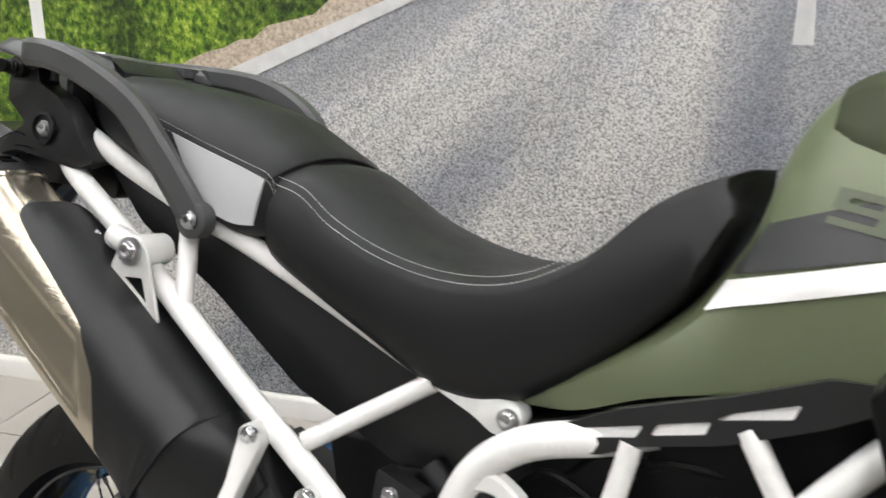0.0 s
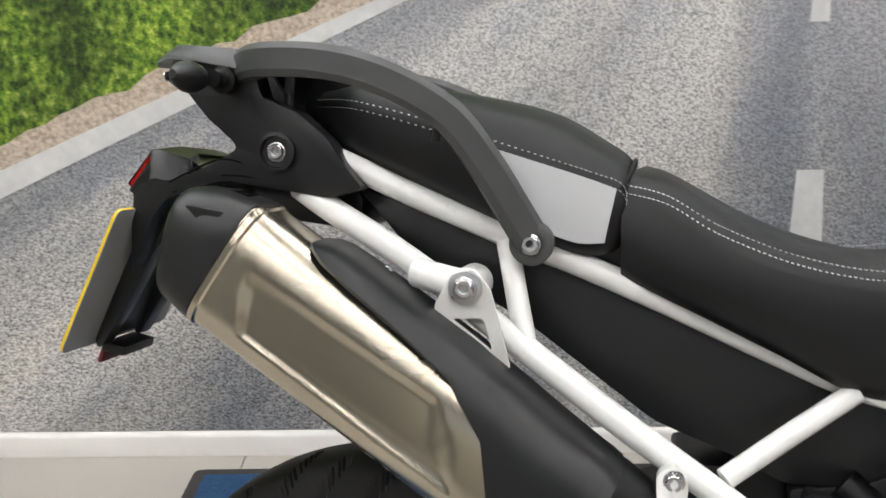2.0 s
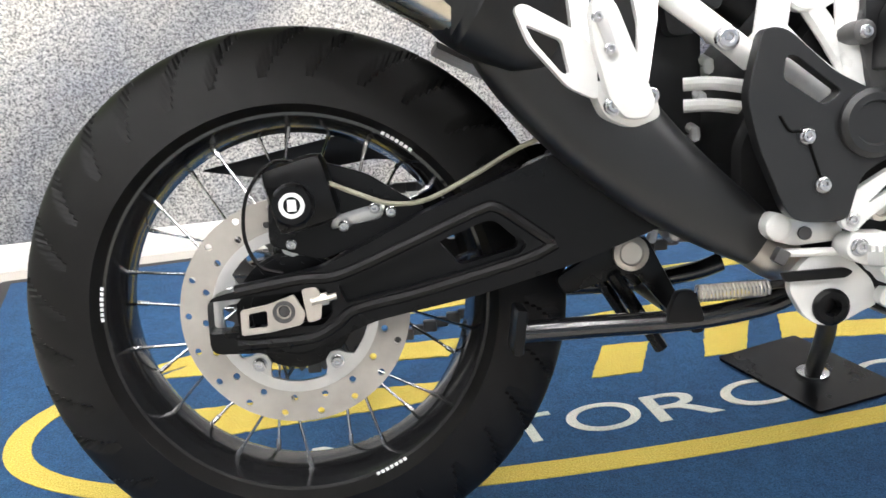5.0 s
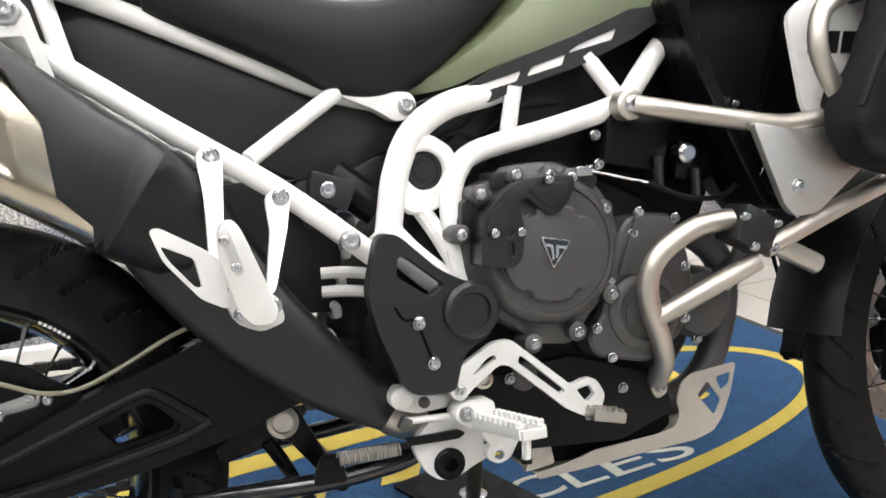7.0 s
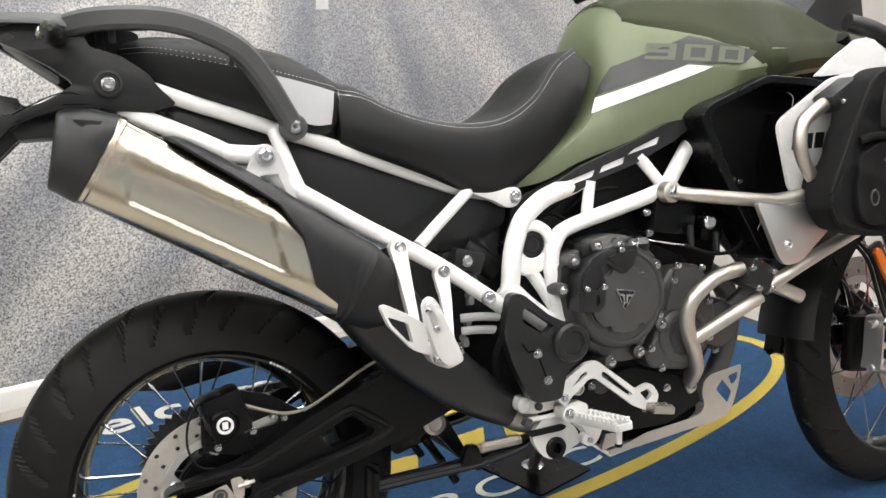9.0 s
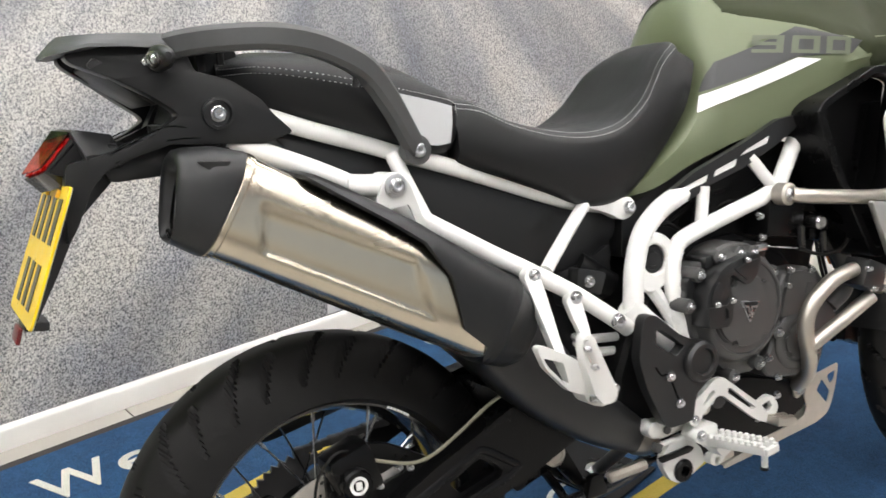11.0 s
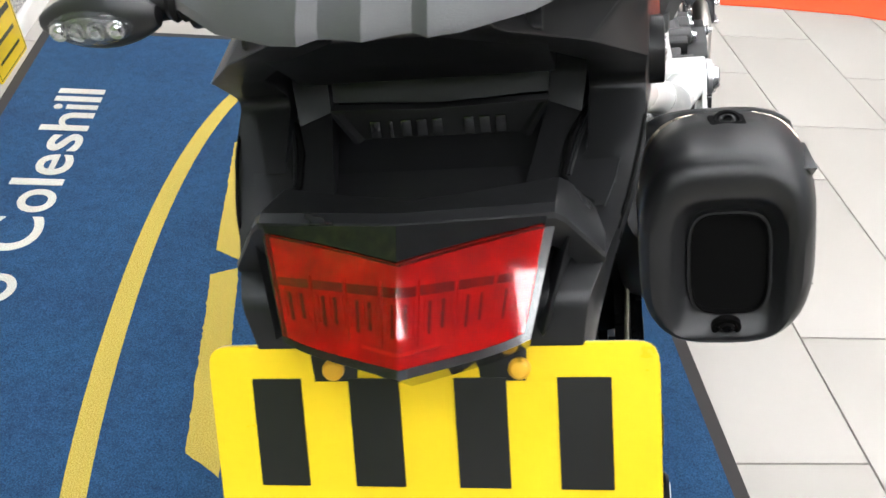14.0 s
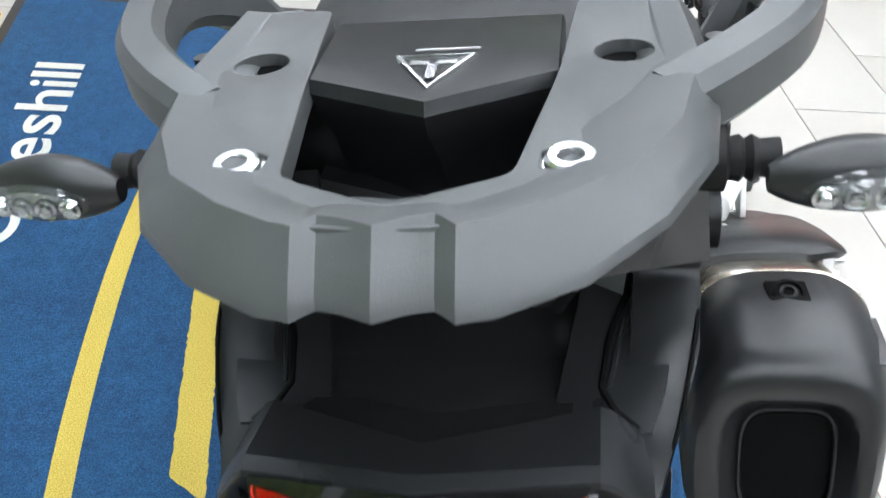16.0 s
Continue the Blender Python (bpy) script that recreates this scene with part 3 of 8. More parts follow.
# ---------------------------------------------------------------- motorcycle
# own axes: x ahead, y to its left, z up, leaning on its side stand
BIKE = thing("motorcycle", "khaki green adventure motorcycle with white frame, leaning on its side stand", "motorcycle", pose(-0.5344, 1.3443, 0.008, -12.12, 0, -11.39))
RX, RZ, FX, FZ = 0.188, 0.318, 1.735, 0.345
STEER = pose(FX, 0, 0, 0, 0, 10) @ pose(-FX, 0, 0)  # bars turned to the left


def loft_x(sections, material, name, parent, label="", sub=4, caps=True, angle=50):
    """A body through sections (x, ring of (y, z)), smoothed along x."""
    k = len(sections[0][1])
    rows = []
    for i in range(k):
        rows.append(spline([(x, r[i][0], r[i][1]) for x, r in sections], sub))
    rings = [[rows[i][s] for i in range(k)] for s in range(len(rows[0]))]
    bm = bmesh.new()
    skin(bm, rings, True, caps)
    return part(name, bm, material, parent, label, angle)


def wheel(name, cx, cz, outer, rim_r, width, label, groove, spokes_r):
    w = new(name)
    w.parent = BIKE
    w.matrix_local = pose(cx, 0, cz)
    tagged(w, label)
    # tyre: a fine grid with the tread cut into it
    half = width / 2
    prof = []
    for i in range(41):
        a = -math.pi * 0.5 + math.pi * i / 40
        s = math.sin(a)
        y = half * math.copysign(abs(s) ** 0.85, s)
        r = rim_r + (outer - rim_r) * (1 - (abs(s) ** 2.6) * 0.93)
        prof.append((r, y))
    prof = [(rim_r - 0.004, -half * 0.72)] + prof + [(rim_r - 0.004, half * 0.72)]
    bm = bmesh.new()
    N = 840
    rings = []
    for sN in range(N):
        a = 2 * math.pi * sN / N
        ring = []
        for r, y in prof:
            u = y / half
            d = groove(a, u) if r > rim_r + 0.45 * (outer - rim_r) else 0.0
            q = r - d
            ring.append((q * math.cos(a), y, q * math.sin(a)))
        rings.append(ring)
    skin(bm, rings + [rings[0]], False, False)
    bmesh.ops.remove_doubles(bm, verts=bm.verts[:], dist=1e-6)
    part("tyre", bm, M_RUBBER, w, "black road tyre with slanted tread grooves", 40)
    # rim
    rw = half * 0.72
    rp = [(rim_r + 0.010, -rw - 0.004), (rim_r + 0.010, -rw + 0.004), (rim_r - 0.004, -rw + 0.010), (rim_r - 0.008, -rw * 0.5), (rim_r - 0.016, 0), (rim_r - 0.008, rw * 0.5),
          (rim_r - 0.004, rw - 0.010), (rim_r + 0.010, rw - 0.004), (rim_r + 0.010, rw + 0.004), (rim_r - 0.006, rw + 0.003), (rim_r - 0.017, rw * 0.62), (rim_r - 0.026, 0), (rim_r - 0.017, -rw * 0.62), (rim_r - 0.006, -rw - 0.003)]
    rim = part("rim", lathe(rp, 96, closed=True), M_BLACK_GLOSS, w, "gloss black spoked rim", 50)
    for k in range(3):
        a0 = 1.05 + k * 2.094
        bm = bmesh.new()
        for i in range(7):
            a = a0 - i * 0.027
            r0, r1 = rim_r - 0.0045, rim_r + 0.004
            y0 = -rw - 0.0055
            p = lambda r, aa: (r * math.cos(aa), y0, r * math.sin(aa))
            p2 = lambda r, aa: (r * math.cos(aa), y0 - 0.0008, r * math.sin(aa))
            skin(bm, [[p(r0, a), p(r1, a), p(r1, a + 0.019), p(r0, a + 0.019)], [p2(r0, a), p2(r1, a), p2(r1, a + 0.019), p2(r0, a + 0.019)]])
        part("rim_decal", bm, M_DECAL_WHITE, rim, "white rim lettering as plain bars")
    part("hub", lathe([(0.02, -0.075), (0.045, -0.07), (0.05, -0.05), (0.034, -0.04), (0.034, 0.04), (0.05, 0.05), (0.06, 0.07), (0.02, 0.08)], 32), M_BLACK_SATIN, w, "black hub")
    for k in range(28):
        side = -1 if k % 2 else 1
        cross = 0.62 if (k // 2) % 2 else -0.62
        a = 2 * math.pi * k / 28
        p0 = (0.047 * math.cos(a + cross), side * 0.055, 0.047 * math.sin(a + cross))
        p1 = (spokes_r * math.cos(a), side * rw * 0.45, spokes_r * math.sin(a))
        bm = rod(p0, p1, 0.0018, 6)
        d = (Vector(p1) - Vector(p0)).normalized()
        rod(Vector(p1) - d * 0.016, Vector(p1) + d * 0.004, 0.0031, 6, bm)
        part("spoke", bm, M_SPOKE, w)
    return w


def rear_groove(a, u):
    """Long slanted grooves with short sipes between them, mirrored about the crown."""
    for side in (1, -1):
        v = u * side
        if not 0.04 < v < 0.97:
            continue
        ph = (a * side * 15 / (2 * math.pi) + 0.62 * v ** 1.5 + (0.5 if side < 0 else 0)) % 1.0
        wide = 0.085 * (1.0 - 0.5 * abs(v - 0.45))
        if ph < wide and v < 0.88:
            return 0.009
        if 0.48 < ph < 0.48 + wide * 0.8 and 0.42 < v < 0.9:
            return 0.008
    return 0.0


REAR = wheel("rear_wheel", RX, RZ, 0.3175, 0.222, 0.15, "black spoked rear wheel with road tyre", rear_groove, 0.205)
FRONT = wheel("front_wheel", FX, FZ, 0.347, 0.272, 0.092, "black spoked front wheel with road tyre", rear_groove, 0.255)
FRONT.matrix_local = STEER @ pose(FX, 0, FZ)


def holed_disc(r0, r1, cells, hole, y0, y1, rows, bm=None):
    """A brake disc: polar cells, each with a round hole through it."""
    bm = bm or bmesh.new()
    dr = (r1 - r0) / rows
    for row in range(rows):
        for c in range(cells):
            a0, a1 = 2 * math.pi * (c + row * 0.5) / cells, 2 * math.pi * (c + 1 + row * 0.5) / cells
            ra, rb = r0 + dr * row, r0 + dr * (row + 1)
            rm, am = (ra + rb) / 2, (a0 + a1) / 2
            border = [(ra, a0), (ra, am), (ra, a1), (rm, a1), (rb, a1), (rb, am), (rb, a0), (rm, a0)]
            ctr = Vector((rm * math.cos(am), rm * math.sin(am)))
            outer = [Vector((r * math.cos(a), r * math.sin(a))) for r, a in border]
            has = hole > 0 and (c + row) % 2 == 0
            for y, flip in ((y0, False), (y1, True)):
                ov = [bm.verts.new((p.x, y, p.y)) for p in outer]
                if not has:
                    bm.faces.new(ov[::-1] if flip else ov)
                    continue
                iv = [bm.verts.new((q.x, y, q.y)) for q in (ctr + (p - ctr).normalized() * hole for p in outer)]
                for i in range(8):
                    j = (i + 1) % 8
                    bm.faces.new((ov[i], ov[j], iv[j], iv[i]))
            if has:
                ring = [ctr + (p - ctr).normalized() * hole for p in outer]
                skin(bm, [[(q.x, y0, q.y) for q in ring], [(q.x, y1, q.y) for q in ring]], True, False)
    for r in (r0, r1):
        skin(bm, [[(r * math.cos(2 * math.pi * i / 72), y, r * math.sin(2 * math.pi * i / 72)) for i in range(72)] for y in (y0, y1)], True, False)
    return bm


def brake_disc(parent, r0, r1, y, name="brake_disc"):
    d = part(name, holed_disc(r0, r1, 36, 0.0042, y, y + 0.005, 2), M_DISC, parent, "drilled steel brake disc with worn braking face", 40)
    # lighter carrier ring with lobes reaching in towards the hub
    part("disc_carrier", lathe([(r0 * 0.88, y + 0.0055), (r0 * 1.01, y + 0.0055), (r0 * 1.01, y - 0.0005), (r0 * 0.88, y - 0.0005)], 60, closed=True), M_ALLOY_BARE, d, "satin silver disc carrier")
    for k in range(5):
        a = 2 * math.pi * k / 5 + 0.3
        c, s = math.cos(a), math.sin(a)
        p, q = Vector((c, 0, s)), Vector((-s, 0, c))
        o = [p * r0 * 0.9 + q * 0.024, p * r0 * 0.78 + q * 0.013, p * r0 * 0.7 + q * 0.009, p * r0 * 0.66, p * r0 * 0.7 - q * 0.009, p * r0 * 0.78 - q * 0.013, p * r0 * 0.9 - q * 0.024]
        bm = bmesh.new()
        skin(bm, [[(v.x, y, v.z) for v in o], [(v.x, y + 0.005, v.z) for v in o]], True, True)
        part("carrier_arm", bm, M_ALLOY_BARE, d)
        bolt(d, r0 * 0.8 * c, y - 0.001, r0 * 0.8 * s, 0.0065)
    part("hub_flange", lathe([(r0 * 0.72, y + 0.02), (r0 * 0.72, y + 0.006), (0.02, y + 0.004)], 40), M_BLACK_SATIN, d)
    return d


brake_disc(REAR, 0.092, 0.1275, -0.083)

# --- seats
SEAT_TOP = [(0.452, 0.966), (0.48, 0.957), (0.56, 0.916), (0.636, 0.892), (0.716, 0.883), (0.79, 0.897), (0.84, 0.933), (0.888, 0.985), (0.928, 1.008)]
SEAT_PIPE = [(0.43, 0.938), (0.473, 0.928), (0.522, 0.902), (0.592, 0.878), (0.665, 0.868), (0.732, 0.877), (0.793, 0.911), (0.846, 0.965), (0.897, 0.994)]
SEAT_LOW = [(0.432, 0.868), (0.455, 0.856), (0.513, 0.831), (0.581, 0.801), (0.652, 0.769), (0.722, 0.764), (0.79, 0.802), (0.874, 0.882), (0.914, 0.955)]
SEAT_W = [0.112, 0.118, 0.128, 0.134, 0.134, 0.128, 0.117, 0.102, 0.084]
SEAT_WL = [0.12, 0.125, 0.132, 0.136, 0.134, 0.127, 0.121, 0.118, 0.106]


def rider_seat():
    rings = []
    for (tx, tz), (px, pz), (lx, lz), w, wl in zip(SEAT_TOP, SEAT_PIPE, SEAT_LOW, SEAT_W, SEAT_WL):
        ring = []
        for s in (-1, 1):
            col = [(lx, s * wl * 0.9, lz - 0.006), (lx, s * wl, lz + 0.008), ((lx + px) / 2, s * (w + wl + 0.012) / 2, (lz + pz) / 2), (px, s * (w + 0.004), pz - 0.008),
                   (px, s * w, pz + 0.001), (px * 0.8 + tx * 0.2, s * (w - 0.012), pz * 0.55 + tz * 0.45), (px * 0.45 + tx * 0.55, s * w * 0.55, pz * 0.12 + tz * 0.88)]
            ring.append(col)
        rings.append(ring[0] + [(tx, 0, tz)] + ring[1][::-1])
    mid = sum((Vector(q) for q in rings[-1]), Vector()) / len(rings[-1])
    rings.append([tuple(Vector(q).lerp(mid, 0.2) + Vector((0.008, 0, 0.001))) for q in rings[-1]])
    k = len(rings[0])
    rows = [spline([r[i] for r in rings], 5) for i in range(k)]
    seat = part("rider_seat", (lambda b: (skin(b, [[rows[i][s] for i in range(k)] for s in range(len(rows[0]))], True, True), b)[1])(bmesh.new()), M_VINYL, BIKE, "black vinyl rider seat with pale double stitching", 60)
    for s in (-1, 1):
        for off, dz in ((0.0, 0.0), (-0.008, 0.006)):
            path = spline([(px, s * (w + 0.0024 + off), pz + 0.0035 + dz * 1.25) for (px, pz), w in zip(SEAT_PIPE, SEAT_W)], 30)
            bm = bmesh.new()
            acc = 0.0
            for a, b in zip(path, path[1:]):
                acc += (b - a).length
                if acc > 0.0042:
                    acc = 0.0
                    d = (b - a).normalized()
                    sweep(bm, [b - d * 0.0014, b + d * 0.0014], 0.00042, 4)
            tagged(part("stitching", bm, M_THREAD, seat, "row of pale stitches"), kind="stuff")
    return seat


rider_seat()


def pillion_seat():
    top = [(0.12, 1.045), (0.17, 1.049), (0.268, 1.038), (0.352, 1.02), (0.405, 0.993), (0.437, 0.97), (0.442, 0.935)]
    pipe = [(0.105, 1.024), (0.16, 1.021), (0.25, 1.0), (0.335, 0.976), (0.4, 0.957), (0.43, 0.946), (0.436, 0.925)]
    low = [(0.112, 0.985), (0.165, 0.968), (0.25, 0.938), (0.33, 0.906), (0.385, 0.885), (0.42, 0.885), (0.436, 0.9)]
    wid = [0.07, 0.1, 0.12, 0.126, 0.122, 0.118, 0.112]
    rings = []
    for (tx, tz), (px, pz), (lx, lz), w in zip(top, pipe, low, wid):
        cols = []
        for s in (-1, 1):
            cols.append([(lx, s * w * 0.92, lz - 0.004), (lx, s * w * 1.02, lz + 0.01), (px, s * (w + 0.002), pz - 0.006), (px, s * w, pz), (px * 0.75 + tx * 0.25, s * (w - 0.012), pz * 0.5 + tz * 0.5), (tx * 0.6 + px * 0.4, s * w * 0.5, tz * 0.92 + pz * 0.08)])
        rings.append(cols[0] + [(tx, 0, tz)] + cols[1][::-1])
    k = len(rings[0])
    rows = [spline([r[i] for r in rings], 5) for i in range(k)]
    bm = bmesh.new()
    skin(bm, [[rows[i][s] for i in range(k)] for s in range(len(rows[0]))], True, True)
    seat = part("pillion_seat", bm, M_VINYL, BIKE, "black vinyl pillion seat with pale grey side panels", 60)
    for s in (-1, 1):
        side = 0 if s < 0 else 1
        # pale panel laid on the flank
        up = spline([(x, s * (w + 0.0035), z - 0.004) for (x, z), w in zip(pipe[2:6], wid[2:6])], 6)
        dn = spline([(x, s * (w * 1.02 + 0.0035), z + 0.008) for (x, z), w in zip(low[2:6], wid[2:6])], 6)
        up, dn = up[3:], dn[8:]
        bm = bmesh.new()
        n = 14
        pick = lambda row, f: row[min(int(f * (len(row) - 1)), len(row) - 2)].lerp(row[min(int(f * (len(row) - 1)) + 1, len(row) - 1)], f * (len(row) - 1) % 1)
        o = Vector((0, s * 0.002, 0))
        rings2 = [[pick(up, i / n), pick(up, i / n).lerp(pick(dn, i / n), 0.5) + o * 1.5, pick(dn, i / n), pick(dn, i / n) - 2 * o, pick(up, i / n) - 2 * o] for i in range(n + 1)]
        skin(bm, rings2, True, True)
        part("grey_panel", bm, M_VINYL_GREY, seat, "light grey woven panel")
        for dz in (0.003, -0.005):
            path = spline([(x, s * (w + 0.0015), z + dz) for (x, z), w in zip(pipe, wid)], 24)
            bm, acc = bmesh.new(), 0.0
            for a, b in zip(path, path[1:]):
                acc += (b - a).length
                if acc > 0.0042:
                    acc = 0.0
                    d = (b - a).normalized()
                    sweep(bm, [b - d * 0.0014, b + d * 0.0014], 0.00042, 4)
            tagged(part("stitching", bm, M_THREAD, seat, "row of pale stitches"), kind="stuff")
    return seat


pillion_seat()
part("front_piping", tube([(0.43, -0.119, 0.945), (0.4345, -0.1, 0.954), (0.438, -0.06, 0.9655), (0.4395, 0.0, 0.9715), (0.438, 0.06, 0.9655), (0.4345, 0.1, 0.954), (0.43, 0.119, 0.945)], 0.0024, 8, 6), M_RUBBER, bpy.data.objects["pillion_seat"], "black piping along the front edge")


# --- white frame
FRAME = part("frame", bmesh.new(), M_WHITE_FRAME, BIKE, "white powder-coated tubular frame")


def frame_tube(pts, r=0.0135, name="frame_tube", flat=1.0, both=False):
    part(name, tube(pts, r, 14, 6, flat=flat), M_WHITE_FRAME, FRAME)
    if both:
        part(name, tube([(x, -y, z) for x, y, z in pts], r, 14, 6, flat=flat), M_WHITE_FRAME, FRAME)


frame_tube([(0.12, -0.095, 0.972), (0.16, -0.1, 0.957), (0.208, -0.104, 0.937), (0.3, -0.106, 0.9025), (0.34, -0.104, 0.887), (0.402, -0.1, 0.865), (0.5, -0.097, 0.826), (0.587, -0.096, 0.79), (0.649, -0.097, 0.767), (0.735, -0.1, 0.748)], 0.0125, "upper_rail", both=True)
frame_tube([(0.1, -0.1, 0.935), (0.138, -0.115, 0.915), (0.232, -0.135, 0.866), (0.345, -0.15, 0.792), (0.44, -0.16, 0.729), (0.49, -0.165, 0.698), (0.57, -0.172, 0.646), (0.64, -0.176, 0.592), (0.672, -0.172, 0.567)], 0.0135, "lower_rail", both=True)
frame_tube([(0.322, -0.118, 0.89), (0.335, -0.133, 0.84), (0.348, -0.149, 0.792)], 0.011, "brace", both=True)
frame_tube([(0.65, -0.116, 0.765), (0.59, -0.138, 0.724), (0.534, -0.162, 0.686)], 0.0105, "brace", both=True)
frame_tube([(0.88, -0.128, 0.772), (0.838, -0.14, 0.758), (0.79, -0.152, 0.747), (0.757, -0.156, 0.732), (0.726, -0.158, 0.704), (0.706, -0.16, 0.658), (0.696, -0.162, 0.605), (0.69, -0.162, 0.565)], 0.0168, "side_tube", both=True)
frame_tube([(0.797, -0.18, 0.505), (0.78, -0.178, 0.55), (0.772, -0.175, 0.593), (0.773, -0.171, 0.635), (0.785, -0.166, 0.664), (0.813, -0.161, 0.686), (0.909, -0.166, 0.71), (0.979, -0.18, 0.73), (1.008, -0.185, 0.744), (1.034, -0.182, 0.774), (1.064, -0.175, 0.807), (1.1, -0.16, 0.838), (1.13, -0.14, 0.87)], 0.0142, "main_tube", both=True)
frame_tube([(0.855, -0.158, 0.698), (0.868, -0.157, 0.764)], 0.0105, "brace", both=True)
frame_tube([(1.002, -0.184, 0.744), (0.963, -0.17, 0.801)], 0.0105, "brace", both=True)
web = plate_holed(rounded([(0.703, 0.632), (0.708, 0.69), (0.726, 0.708), (0.752, 0.709), (0.781, 0.69), (0.784, 0.66), (0.772, 0.628), (0.745, 0.612), (0.718, 0.612)], 0.012), [circle(0.742, 0.665, 0.0238)], -0.17, -0.15, 0.003)
part("gusset", web, M_WHITE_FRAME, FRAME)
frame_tube([(0.685, -0.16, 0.6), (0.72, -0.168, 0.56), (0.78, -0.17, 0.51)], 0.02, "foot_bracket", both=True)
part("pivot_cap", lathe([(0.0232, 0.01), (0.0232, -0.003), (0.021, -0.005), (0.0185, -0.005), (0.0175, -0.003), (0.012, -0.003), (0.011, -0.0045), (0.001, -0.0045)], 28, centre=(0.742, -0.16, 0.665)), M_PLASTIC, FRAME, "black plastic pivot cap")
part("gusset", tube([(0.718, -0.155, 0.648), (0.753, -0.162, 0.593), (0.788, -0.17, 0.528)], 0.0115, 10), M_WHITE_FRAME, FRAME)
part("lug", prism(rounded([(0.655, 0.774), (0.7, 0.766), (0.745, 0.764), (0.753, 0.748), (0.742, 0.731), (0.722, 0.728), (0.7, 0.742), (0.655, 0.76)], 0.008), -0.12, -0.095, 0.004), M_WHITE_FRAME, FRAME)
for x, y, z, r in ((0.737, -0.124, 0.747, 0.009), (0.64, -0.1925, 0.588, 0.01)):
    bolt(FRAME, x, y, z, r)

# --- silencer
def superring(cx, cy, cz, ry, rz, tilt, power=0.75, n=32, a0=0.0, a1=2 * math.pi):
    """A ring across the silencer, turned by tilt about y."""
    out = []
    full = abs(a1 - a0 - 2 * math.pi) < 1e-6
    for i in range(n):
        a = a0 + (a1 - a0) * i / (n if full else n - 1)
        k = lambda v: math.copysign(abs(v) ** power, v)
        u, v = ry * k(math.cos(a)), rz * k(math.sin(a))
        out.append((cx + v * math.sin(tilt), cy + u, cz + v * math.cos(tilt)))
    return out


def group_part(name, label="", parent=None):
    ob = new(name)
    ob.parent = parent or BIKE
    return tagged(ob, label)


TILT_S = math.radians(33.5)


def s_at(f, grow=0.0):
    """The silencer's axis and half sizes: f = 0 at the band, 1 where the front cover begins."""
    return 0.06 + f * 0.28, -0.166 - 0.018 * f, 0.861 - f * 0.1745, 0.05 + 0.012 * min(max(f, 0), 1) + grow, 0.0675 - 0.004 * f + grow


